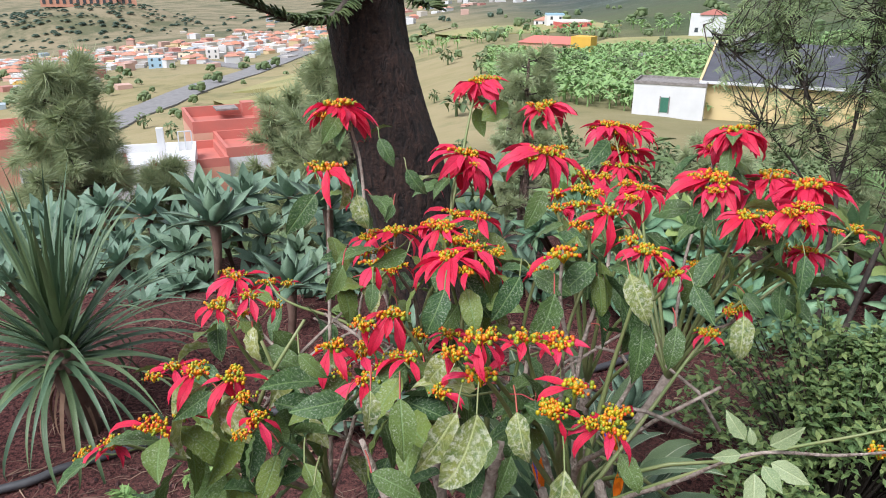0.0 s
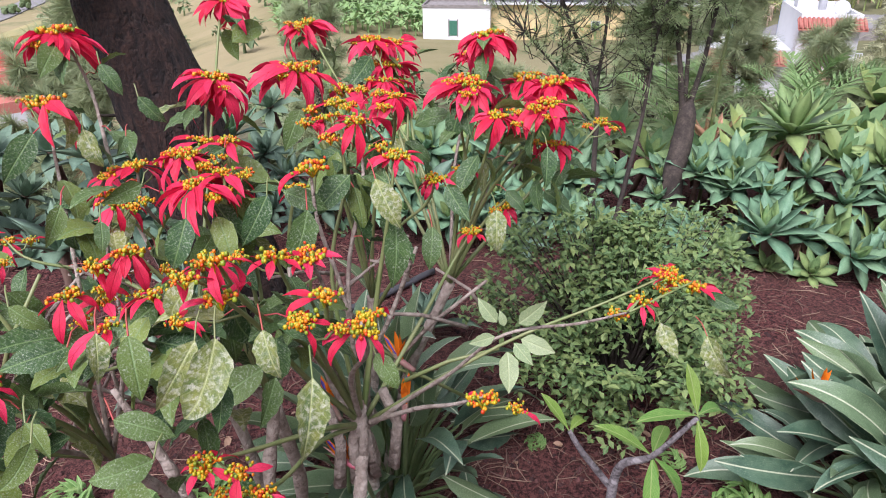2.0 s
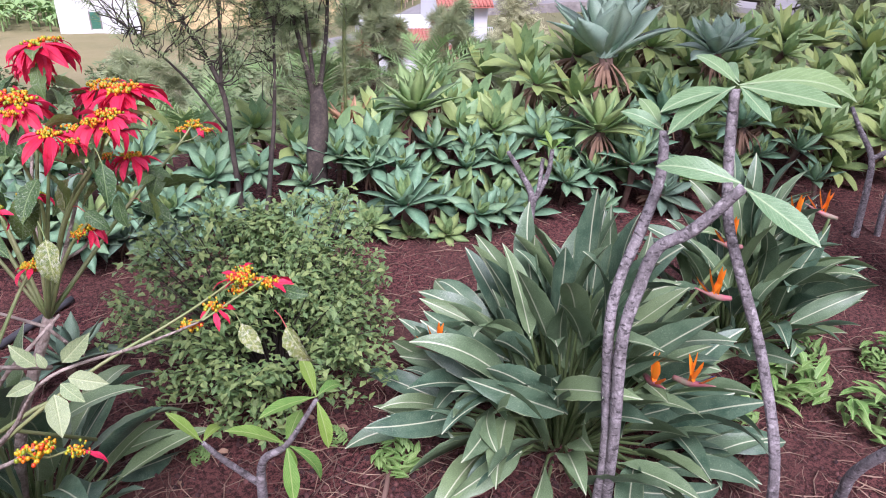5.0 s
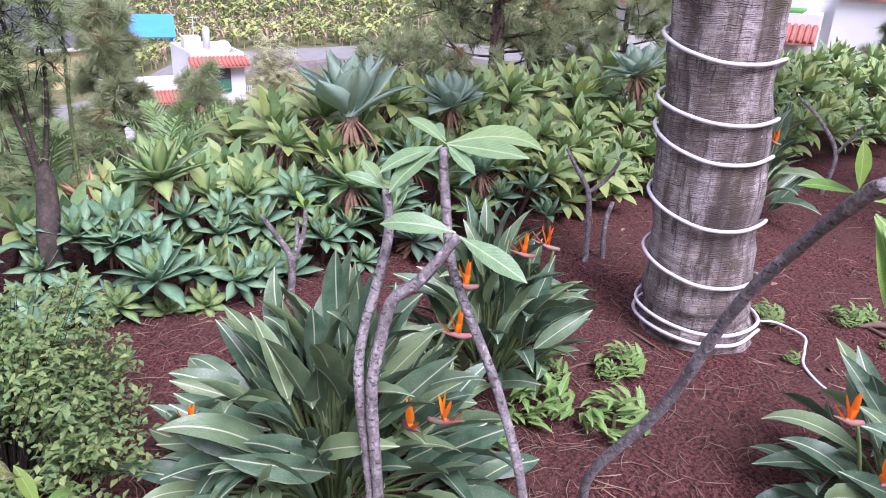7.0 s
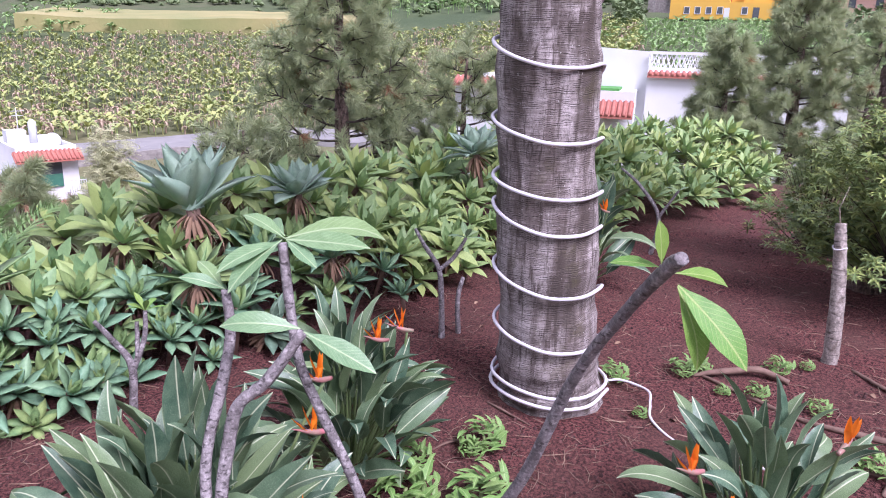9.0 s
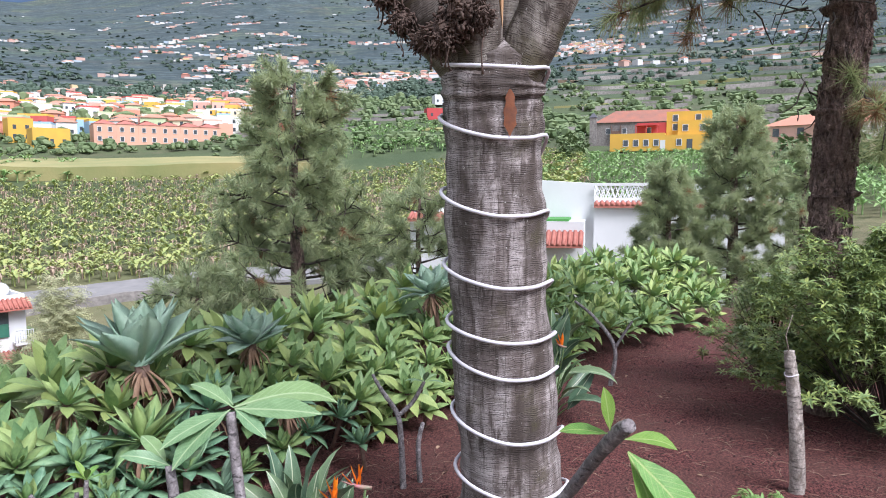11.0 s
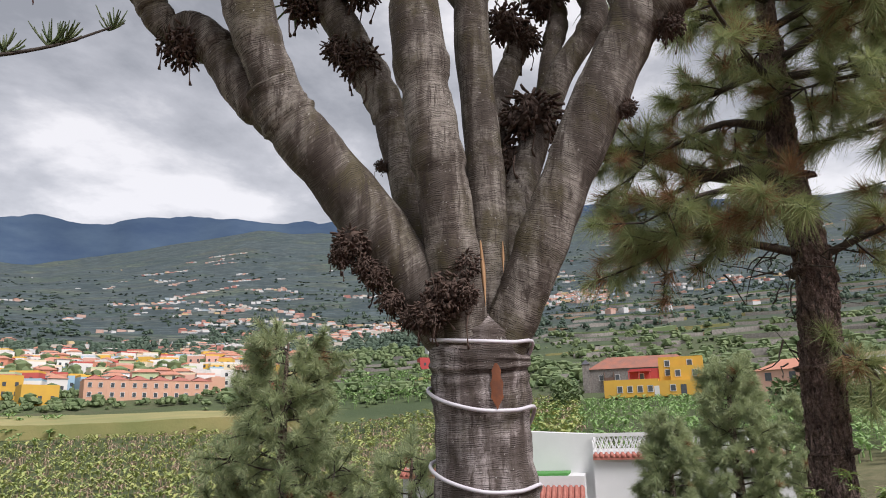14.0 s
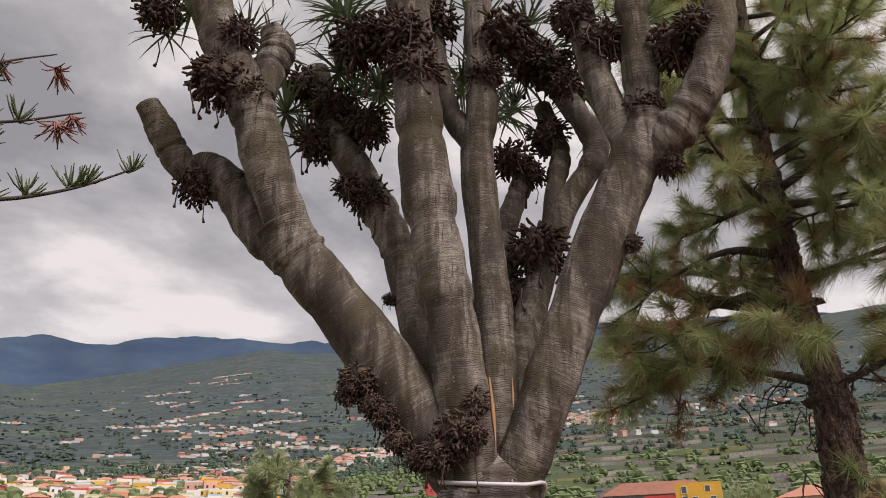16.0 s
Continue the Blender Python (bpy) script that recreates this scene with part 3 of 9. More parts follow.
def scattered(g, ms):
    """Copies of g at the poses ms (n x 4 x 4), as one Geo."""
    ms = np.asarray(ms, float)
    n, k = len(ms), len(g.v)
    v = np.einsum("nij,kj->nki", ms[:, :3, :3], g.v) + ms[:, None, :3, 3]
    step = (np.arange(n) * k)[:, None, None]
    return Geo(v.reshape(-1, 3), [(a[None] + step).reshape(-1, a.shape[1]) for a in g.f], np.tile(g.uv, (n, 1)))


def made_mesh(name, g, material, smooth=True):
    me = bpy.data.meshes.new(name)
    loops = np.concatenate([a.ravel() for a in g.f])
    sizes = np.concatenate([np.full(len(a), a.shape[1]) for a in g.f])
    me.vertices.add(len(g.v))
    me.vertices.foreach_set("co", g.v.ravel())
    me.loops.add(len(loops))
    me.loops.foreach_set("vertex_index", loops.astype(np.int32))
    me.polygons.add(len(sizes))
    me.polygons.foreach_set("loop_start", (np.cumsum(sizes) - sizes).astype(np.int32))
    uv = me.uv_layers.new(name="uv")
    uv.data.foreach_set("uv", g.uv[loops].astype(np.float32).ravel())
    me.update(calc_edges=True)
    me.polygons.foreach_set("use_smooth", np.full(len(sizes), bool(smooth)))
    me.materials.append(MAT[material])
    return me


def part(name, what, material, parent, label="", m=None, smooth=True):
    """One mesh object under a thing or a part; what: a Geo or a mesh to share."""
    me = made_mesh(name, what, material, smooth) if isinstance(what, Geo) else what
    ob = new(name, me)
    ob.parent = parent
    if m is not None:
        ob.matrix_basis = m
    if label:
        tagged(ob, label)
    return ob


def thing(name, label, category, at=None, group="", kind="", what=None, material=None, smooth=True):
    """A top-level thing: an Empty at its base, or one mesh."""
    ob = new(name, made_mesh(name, what, material, smooth) if what is not None else None)
    if at is not None:
        ob.matrix_basis = at if isinstance(at, Matrix) else pose(*at)
    return tagged(ob, label, category, group, kind)


def frames_along(p):
    p = np.asarray(p, float)
    d = np.gradient(p, axis=0)
    d /= np.linalg.norm(d, axis=1)[:, None] + 1e-9
    up = np.array([0, 0, 1.0]) if abs(d[0][2]) < 0.9 else np.array([1.0, 0, 0])
    a = np.cross(d[0], up)
    out = []
    for t in d:
        a = a - t * a.dot(t)
        a /= np.linalg.norm(a) + 1e-9
        out.append((a, np.cross(t, a)))
    return out


def smooth_line(p, n):
    """A smooth curve (Catmull-Rom) through the rows of p, n points for each span; extra columns ride along."""
    p = np.asarray(p, float)
    q = np.vstack([2 * p[0] - p[1], p, 2 * p[-1] - p[-2]])
    out = []
    for i in range(1, len(q) - 2):
        for s in np.arange(n) / n:
            a, b, c, d = q[i - 1:i + 3]
            out.append(0.5 * (2 * b + (c - a) * s + (2 * a - 5 * b + 4 * c - d) * s * s + (3 * b - a - 3 * c + d) * s ** 3))
    out.append(p[-1])
    return np.array(out)


def tube(p, r, sides=8, rough=0.0, seed=0, cap=True):
    """A tube along the rows of p with radii r; v runs in metres along it."""
    p = np.asarray(p, float)
    r = np.broadcast_to(np.asarray(r, float), (len(p),)).copy()
    rng = np.random.default_rng(seed)
    ang = np.arange(sides) * 2 * np.pi / sides
    run = np.concatenate([[0], np.cumsum(np.linalg.norm(np.diff(p, axis=0), axis=1))])
    v, uv = [], []
    lump = rng.normal(0, 1, sides)
    for i, (a, b) in enumerate(frames_along(p)):
        if rough:
            lump = 0.8 * lump + 0.6 * rng.normal(0, 1, sides)
        rr = r[i] * (1 + rough * lump)
        v.append(p[i] + np.outer(rr * np.cos(ang), a) + np.outer(rr * np.sin(ang), b))
        uv += [(j / sides, run[i]) for j in range(sides)]
    v = np.vstack(v)
    i = np.arange(len(p) - 1)[:, None] * sides
    j = np.arange(sides)[None]
    k = (np.arange(sides)[None] + 1) % sides
    q = np.stack([i + j, i + k, i + k + sides, i + j + sides], -1).reshape(-1, 4)
    f = [q]
    if cap:
        v = np.vstack([v, p[0], p[-1]])
        uv += [(0.5, 0), (0.5, run[-1])]
        n0, n1, e = len(v) - 2, len(v) - 1, (len(p) - 1) * sides
        j = np.arange(sides)
        k = (j + 1) % sides
        f.append(np.vstack([np.stack([np.full(sides, n0), k, j], -1), np.stack([np.full(sides, n1), e + j, e + k], -1)]))
    return Geo(v, f, uv)


def blade(length, width, prof, bend=0.6, fold=0.25, n=6, thick=0.0, twist=0.0, wave=0.0):
    """A leaf along +y: prof gives (v, half-width share) rows; bend: how far it arches down, in radians; fold: the V of its two halves."""
    pv = np.array(prof, float)
    vs = np.linspace(0, 1, n + 1)
    ws = np.interp(vs, pv[:, 0], pv[:, 1]) * width / 2
    v, uv = [], []
    y = z = 0.0
    cols = 4 if thick else 3
    for i, s in enumerate(vs):
        a = -bend * s * s
        if i:
            y += length / n * math.cos(a)
            z += length / n * math.sin(a)
        w, tw = ws[i], twist * s
        lift = fold * w + wave * w * math.sin(i * 2.3)
        lift2 = fold * w - wave * w * math.sin(i * 2.3 + 1)
        cross = [(-w, lift), (0, 0), (w, lift2)]
        if thick:
            cross.append((0, -thick * (1 - 0.75 * s) * (0.4 + 0.6 * w / (width / 2))))
        for cx, cz in cross:
            x2, z2 = cx * math.cos(tw) - cz * math.sin(tw), cx * math.sin(tw) + cz * math.cos(tw)
            v.append((x2, y - z2 * math.sin(a), z + z2 * math.cos(a)))
            uv.append((0.5 + cx / width if width else 0.5, s))
    f = []
    for i in range(n):
        a, b = i * cols, (i + 1) * cols
        f += [(a, a + 1, b + 1, b), (a + 1, a + 2, b + 2, b + 1)]
        if thick:
            f += [(a + 2, a + 3, b + 3, b + 2), (a + 3, a, b, b + 3)]
    return Geo(v, np.array(f), uv)


def box(x0, x1, y0, y1, z0, z1):
    v = [(x, y, z) for z in (z0, z1) for y in (y0, y1) for x in (x0, x1)]
    return Geo(v, np.array([(0, 2, 3, 1), (4, 5, 7, 6), (0, 1, 5, 4), (2, 6, 7, 3), (0, 4, 6, 2), (1, 3, 7, 5)]))


def lump(r, seed=0, rough=0.2, rings=4, sides=6):
    """A small uneven pebble or bud."""
    rng = np.random.default_rng(seed)
    v = [(0, 0, -r)]
    for i in range(1, rings):
        a = math.pi * i / rings
        for j in range(sides):
            b = 2 * math.pi * (j + 0.5 * (i % 2)) / sides
            k = r * (1 + rng.uniform(-rough, rough))
            v.append((k * math.sin(a) * math.cos(b), k * math.sin(a) * math.sin(b), -k * math.cos(a)))
    v.append((0, 0, r))
    t, q = [], []
    for j in range(sides):
        k = (j + 1) % sides
        t += [(0, 1 + k, 1 + j), (len(v) - 1, len(v) - 1 - sides + j, len(v) - 1 - sides + k)]
        for i in range(rings - 2):
            q.append((1 + i * sides + j, 1 + i * sides + k, 1 + (i + 1) * sides + k, 1 + (i + 1) * sides + j))
    return Geo(v, [np.array(t), np.array(q)])


def aim(at, direction, roll=0.0, scale=1.0):
    """A pose whose +y points along direction, with +z as near to up as can be."""
    y = Vector(direction).normalized()
    up = Vector((0, 0, 1)) if abs(y.z) < 0.98 else Vector((1, 0, 0))
    x = y.cross(up).normalized()
    m = Matrix((x, y, x.cross(y))).transposed().to_4x4() @ Matrix.Rotation(roll, 4, "Y") @ Matrix.Scale(scale, 4)
    m.translation = Vector(at)
    return m


def turned(at, yaw, pitch, roll=0.0, scale=1.0):
    """A pose whose +y points to the compass turn yaw and up by pitch, in radians."""
    return Matrix.Translation(at) @ Matrix.Rotation(yaw, 4, "Z") @ Matrix.Rotation(pitch, 4, "X") @ Matrix.Rotation(roll, 4, "Y") @ Matrix.Scale(scale, 4)


# ---- the ground: planting bed, slope, valley, hillside ----
AZ = [-130, -60, -35, -15, 8, 22, 34, 45, 65, 90, 115, 150, 230]
BED = [9, 7, 6.6, 6.6, 6.9, 7.0, 7.4, 7.8, 9.2, 14.5, 19, 22, 9]                   # how far the level bed reaches
FAR = [20, 36, 60, 100, 160, 250, 450, 900, 2000, 4300]
RISE = {
    -130: [0, 0, 2, 4, 8, 14, 30, 60, 120, 200],
    -60: [-5, -9, -14, -20, -28, -36, -46, -60, -60, -60],
    -35: [-6, -12, -18, -25, -35, -43, -50, -78, -80, -80],
    -15: [-6, -11, -16, -22, -29, -37, -44, -50, -50, -50],
    8: [-5.5, -9, -12, -14, -15.5, -17, -22, -24, -10, 10],
    22: [-5.2, -9, -12.5, -15, -15.5, -14, -6, 12, 90, 200],
    34: [-5.1, -9, -12, -15, -13, -4, 18, 70, 230, 520],
    45: [-5, -8.5, -9.3, -7.5, -1.2, 14, 43, 130, 370, 930],
    65: [-4.5, -8, -8.5, -6, 1, 17, 47, 145, 450, 1210],
    90: [-2.5, -5, -2, 3, 8, 20, 58, 165, 470, 1270],
    115: [-1, -2, 0, 3, 9, 22, 60, 165, 460, 1200],
    150: [0, 0, 2, 6, 14, 28, 62, 165, 430, 900],
    230: [0, 0, 2, 4, 8, 14, 30, 60, 120, 200],
}
EYE0 = (0.6, -0.2)


def height(x, y):
    """The ground's height, before its small unevenness."""
    dx, dy = x - EYE0[0], y - EYE0[1]
    r = math.hypot(dx, dy)
    az = math.degrees(math.atan2(dx, dy))
    if az < -130:
        az += 360
    bed = np.interp(az, AZ, BED)
    rs = [0, bed] + [max(v, bed * (1.25 + 0.01 * i)) for i, v in enumerate(FAR)]
    i = min(max(np.searchsorted(AZ, az), 1), len(AZ) - 1)
    w = (az - AZ[i - 1]) / (AZ[i] - AZ[i - 1])
    w = w * w * (3 - 2 * w)
    a, b = RISE[AZ[i - 1]], RISE[AZ[i]]
    z = float(np.interp(r, rs, [0, -0.12] + [p * (1 - w) + q * w for p, q in zip(a, b)]))
    hx, hy = dx - 900 * math.sin(radians(-26)), dy - 900 * math.cos(radians(-26))        # the hill with the hotel
    z += 33 * math.exp(-((hx * hx + hy * hy) / 118 ** 2) ** 2)
    if r < 1.6:
        z += 0.6 * min(1.0, (1.6 - r) / 0.5)                                              # the raised path
    if r > 300:
        z += (r - 300) * 0.008 * noise.fractal(Vector((x * 0.0018, y * 0.0018, 0)), 0.9, 2.0, 5)
    return z


def ground_z(x, y):
    r = math.hypot(x, y)
    k = 0.02 if r < 9 else 0.12 if r < 30 else 0.35
    f = 0.9 if r < 9 else 0.25 if r < 30 else 0.06
    return height(x, y) + k * noise.fractal(Vector((x * f, y * f, 3.0)), 0.8, 2.0, 4)


def build_ground():
    az = sorted(set([*np.arange(-62, 132, 1.2), *np.arange(132, 298, 6.0)]))
    rs = [0.25]
    while rs[-1] < 4300:
        rs.append(rs[-1] * 1.036 if rs[-1] > 1.5 else rs[-1] + 0.15)
    v, n = [(EYE0[0], EYE0[1], 0.6)], len(az)
    for r in rs:
        for a in az:
            x, y = EYE0[0] + r * math.sin(radians(a)), EYE0[1] + r * math.cos(radians(a))
            v.append((x, y, ground_z(x, y)))
    i = np.arange(len(rs) - 1)[:, None] * n + 1
    j, k = np.arange(n)[None], (np.arange(n)[None] + 1) % n
    q = np.stack([i + k, i + j, i + j + n, i + k + n], -1).reshape(-1, 4)
    t = np.stack([np.zeros(n, int), 1 + (np.arange(n) + 1) % n, 1 + np.arange(n)], -1)
    q = q[:, ::-1]
    t = t[:, ::-1]
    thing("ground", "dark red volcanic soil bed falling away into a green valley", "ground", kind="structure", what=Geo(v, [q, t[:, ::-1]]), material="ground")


build_ground()


def polar(az, r, dz=0.0):
    x, y = EYE0[0] + r * math.sin(radians(az)), EYE0[1] + r * math.cos(radians(az))
    return Vector((x, y, ground_z(x, y) + dz))


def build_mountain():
    """The far ridge behind the valley, with haze painted into its blue."""
    k = Nodes("haze_blue_ridge")
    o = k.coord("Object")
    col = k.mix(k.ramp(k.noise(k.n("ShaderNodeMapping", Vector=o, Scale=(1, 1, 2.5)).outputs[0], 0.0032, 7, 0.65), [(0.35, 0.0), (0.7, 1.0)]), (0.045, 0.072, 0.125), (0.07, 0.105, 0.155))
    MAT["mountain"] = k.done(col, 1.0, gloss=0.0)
    v, f = [], []
    crest = [(28, 8.5), (36, 12.5), (42, 14.6), (45.5, 15.2), (47.6, 15.7), (49.5, 15.3), (52, 15.5), (54, 16.2), (56.5, 16.5), (61, 16.5), (67, 16.6), (78, 16.9), (90, 17.5), (99, 16.8), (112, 15.5), (130, 14)]
    ca = np.arange(28, 130, 0.5)
    ce = np.interp(ca, [c[0] for c in crest], [c[1] for c in crest])
    n = len(ca)
    for row in range(7):
        s = row / 6
        for i, a in enumerate(ca):
            e = ce[i] * (0.35 + 0.65 * s) + (0.25 * noise.fractal(Vector((a * 0.35, 0, 7.7)), 0.8, 2, 4) if row == 6 else 0.5 * noise.fractal(Vector((a * 0.2, s * 3, 1.1)), 0.8, 2, 4) * (1 - s))
            r = 4100 + 500 * s + 160 * noise.noise(Vector((a * 0.25, s * 2.0, 5)))
            x, y = EYE0[0] + r * math.sin(radians(a)), EYE0[1] + r * math.cos(radians(a))
            v.append((x, y, 2.4 + r * math.tan(radians(e))))
    for row in range(6):
        for i in range(n - 1):
            a = row * n + i
            f.append((a + 1, a, a + n, a + n + 1))
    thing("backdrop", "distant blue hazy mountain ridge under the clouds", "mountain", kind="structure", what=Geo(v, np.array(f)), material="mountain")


build_mountain()

# ---- dragon tree ----


def clump_geo(seed, size=0.15, n=280):
    """A hanging mass of knobbly dried root buds, with a few dangling strands."""
    rng = np.random.default_rng(seed)
    gs = [lump(size * 0.52, seed, 0.3, 6, 9)]
    for i in range(n):
        d = rng.normal(0, 1, 3)
        d[2] = d[2] * 0.85 - 0.2
        d /= np.linalg.norm(d)
        a = d * size * rng.uniform(0.42, 0.8)
        w = d * 0.6 + rng.normal(0, 0.5, 3) + np.array([0, 0, -0.5])
        w /= np.linalg.norm(w)
        ln, k = size * rng.uniform(0.18, 0.38), size * rng.uniform(0.036, 0.062)
        gs.append(tube([a, a + w * ln * 0.5 + rng.normal(0, 0.004, 3), a + w * ln], [k * 0.6, k, k * 0.75], 5, 0.2, seed * 97 + i))
    for i in range(5):
        p = rng.normal(0, size * 0.45, 3)
        q = p + np.array([rng.normal(0, 0.02), rng.normal(0, 0.02), -size * rng.uniform(0.7, 1.1)])
        gs.append(tube([p, (p + q) / 2 + rng.normal(0, 0.01, 3), q, q + np.array([rng.normal(0, 0.012), rng.normal(0, 0.012), -0.03])], [0.004, 0.004, 0.004, 0.010], 5, 0.2, i))
    return joined(gs)


SWORD = [(0, 0.8), (0.15, 1.0), (0.6, 0.75), (1, 0.02)]


def tuft_geo(seed, n=34, length=0.36, width=0.022):
    """A rosette of sword leaves."""
    rng = np.random.default_rng(seed)
    gs = []
    for i in range(n):
        g = blade(length * rng.uniform(0.7, 1.1), width, SWORD, rng.uniform(0.1, 0.7), 0.3, 4)
        gs.append(g.moved(turned((0, 0, 0), i * 2.4, radians(rng.uniform(-25, 85)), 0)))
    return joined(gs)


def build_dragon_tree():
    tree = thing("dragon_tree", "large old dragon tree with cracked grey bark and thick forking limbs", "tree", (5.39, 0.28, -0.05))
    o = np.array([5.39, 0.28, -0.05])

    def limb(name, rows, sides=16, seed=1, n=15):
        line = smooth_line(np.array(rows, float), n)
        # swollen joints and slight waists along the limb
        run = np.arange(len(line))
        swell = (0.92 if seed > 3 else 1.0) * (1 + 0.03 * np.sin(run * 0.37 + seed) + 0.02 * np.sin(run * 0.9 + seed * 2) + np.random.default_rng(seed).normal(0, 0.004, len(line)))
        rj = np.random.default_rng(seed + 500)
        for j in rj.integers(8, max(9, len(line) - 4), 0 if seed in (3, 13) else 3):
            swell[j - 1:j + 1] *= 0.93        # old joints: a waist, then a thicker lip
            swell[j + 1:j + 4] *= 1.05
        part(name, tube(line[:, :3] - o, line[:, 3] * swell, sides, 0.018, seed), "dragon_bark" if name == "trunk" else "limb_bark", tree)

    limb("trunk", [(5.40, 0.28, -0.15, 0.38), (5.39, 0.28, 0.05, 0.352), (5.36, 0.31, 0.35, 0.34), (5.30, 0.36, 1.2, 0.325), (5.23, 0.41, 2.2, 0.31), (5.19, 0.42, 2.8, 0.305), (5.165, 0.42, 3.02, 0.318), (5.15, 0.40, 3.18, 0.26), (5.15, 0.40, 3.3, 0.12)], 28, 3, 16)
    limb("limb", [(5.13, 0.46, 2.7, 0.15), (5.10, 0.55, 3.1, 0.185), (4.99, 0.79, 3.5, 0.215), (4.82, 1.16, 4.07, 0.215), (4.62, 1.53, 4.58, 0.205), (4.53, 1.63, 4.80, 0.18)], 18, 5)
    limb("limb", [(4.6, 1.52, 4.6, 0.15), (4.46, 1.68, 5.05, 0.172), (4.37, 1.80, 5.5, 0.178), (4.30, 1.92, 5.85, 0.165), (4.22, 2.1, 6.3, 0.165), (4.14, 2.24, 6.9, 0.165), (4.1, 2.3, 7.3, 0.15)], 16, 6)
    limb("limb", [(4.66, 1.50, 4.45, 0.12), (4.63, 1.80, 4.75, 0.15), (4.60, 2.02, 5.08, 0.155), (4.54, 2.20, 5.30, 0.13), (4.49, 2.36, 5.28, 0.115), (4.42, 2.46, 5.42, 0.12), (4.36, 2.55, 5.6, 0.115), (4.29, 2.63, 5.76, 0.09)], 14, 7)
    limb("limb_stump", [(4.40, 1.80, 5.75, 0.11), (4.50, 1.80, 6.05, 0.13), (4.55, 1.78, 6.28, 0.145), (4.52, 1.83, 6.45, 0.10)], 12, 8)
    limb("limb", [(5.22, 0.62, 3.2, 0.17), (5.27, 0.80, 3.8, 0.15), (5.34, 1.0, 4.65, 0.145), (5.36, 1.13, 5.04, 0.15), (5.32, 1.40, 5.6, 0.15), (5.27, 1.66, 6.12, 0.125), (5.23, 1.76, 6.6, 0.12)], 14, 9)
    limb("limb", [(5.03, 0.48, 3.1, 0.17), (4.95, 0.53, 3.68, 0.195), (4.88, 0.60, 4.31, 0.185), (4.86, 0.71, 5.11, 0.195), (4.89, 0.79, 5.96, 0.19), (4.92, 0.85, 6.77, 0.19), (4.91, 0.89, 7.5, 0.18)], 18, 10)
    limb("limb", [(5.20, 0.33, 3.1, 0.15), (5.24, 0.34, 3.77, 0.152), (5.28, 0.36, 4.51, 0.145), (5.32, 0.42, 5.56, 0.142), (5.33, 0.36, 6.0, 0.14), (5.38, 0.37, 6.82, 0.13), (5.44, 0.32, 7.8, 0.13)], 14, 11)
    limb("limb", [(5.33, 0.42, 5.7, 0.12), (5.43, 0.65, 6.12, 0.105), (5.51, 0.78, 6.83, 0.11), (5.55, 0.8, 7.7, 0.11)], 12, 12)
    limb("limb", [(5.14, 0.36, 2.7, 0.14), (5.13, 0.26, 3.08, 0.165), (5.09, 0.05, 3.55, 0.178), (5.08, -0.19, 4.11, 0.185), (5.08, -0.55, 4.87, 0.20), (5.06, -0.80, 5.36, 0.185), (5.05, -0.86, 5.55, 0.15)], 18, 13)
    limb("limb", [(5.07, -0.72, 5.3, 0.13), (5.12, -0.58, 5.85, 0.125), (5.17, -0.49, 6.5, 0.12), (5.18, -0.47, 7.3, 0.12)], 12, 14)
    limb("limb", [(5.06, -0.80, 5.3, 0.14), (5.06, -0.85, 5.9, 0.135), (5.0, -0.86, 6.4, 0.125), (4.95, -0.88, 7.0, 0.12)], 12, 15)
    limb("limb", [(5.06, -0.78, 5.2, 0.15), (5.0, -1.02, 5.38, 0.16), (4.93, -1.22, 5.62, 0.15), (4.87, -1.36, 5.95, 0.135), (4.83, -1.50, 6.6, 0.125), (4.8, -1.55, 7.2, 0.12)], 14, 16)
    limb("limb", [(5.3, 0.3, 3.1, 0.22), (5.45, 0.26, 3.73, 0.17), (5.76, 0.10, 4.52, 0.13), (5.93, -0.19, 5.34, 0.115), (5.98, -0.50, 5.88, 0.12), (6.08, -0.29, 6.55, 0.12), (6.18, -0.13, 7.2, 0.12)], 12, 17)
    limb("limb", [(5.86, -0.05, 5.0, 0.09), (6.08, -0.14, 5.69, 0.1), (6.18, -0.19, 6.03, 0.1), (6.28, -0.07, 6.6, 0.09)], 10, 18)
    limb("limb", [(5.9, 0.3, 4.6, 0.08), (6.04, 0.35, 5.15, 0.1), (6.16, 0.22, 5.62, 0.11), (6.17, 0.07, 5.95, 0.1)], 10, 19)

    shapes = [made_mesh("dried_flower_clump", clump_geo(40 + i), "clump") for i in range(4)]
    high_clumps = [(4.08, 2.49, 6.43, 1.32), (4.19, 2.03, 5.8, 1.55), (4.27, 1.82, 5.69, 1.05), (4.84, 1.22, 6.48, 1.78), (4.85, 1.0, 6.5, 1.7), (4.78, 0.85, 6.42, 1.6), (4.83, 0.78, 6.1, 1.67), (5.36, 0.15, 6.76, 1.89), (6.09, -0.0, 7.02, 1.8), (6.09, -0.2, 6.9, 1.8), (5.07, -0.64, 6.29, 1.44), (5.01, -1.1, 6.09, 1.55), (6.05, 0.23, 5.96, 1.44), (6.18, -0.1, 6.22, 1.49), (5.15, 1.82, 6.4, 1.26), (5.21, 1.58, 6.18, 1.53), (5.2, 1.71, 5.86, 1.35), (5.23, 1.29, 5.97, 1.48), (5.0, -0.84, 5.59, 1.06), (6.13, 0.08, 5.81, 1.02), (5.5, 0.77, 7.14, 1.68), (4.19, 1.91, 6.16, 1.1), (5.28, 0.31, 6.32, 1.2), (5.1, -0.41, 6.59, 1.35), (4.82, -1.24, 6.1, 1.1), (6.02, -0.3, 6.63, 1.34)]
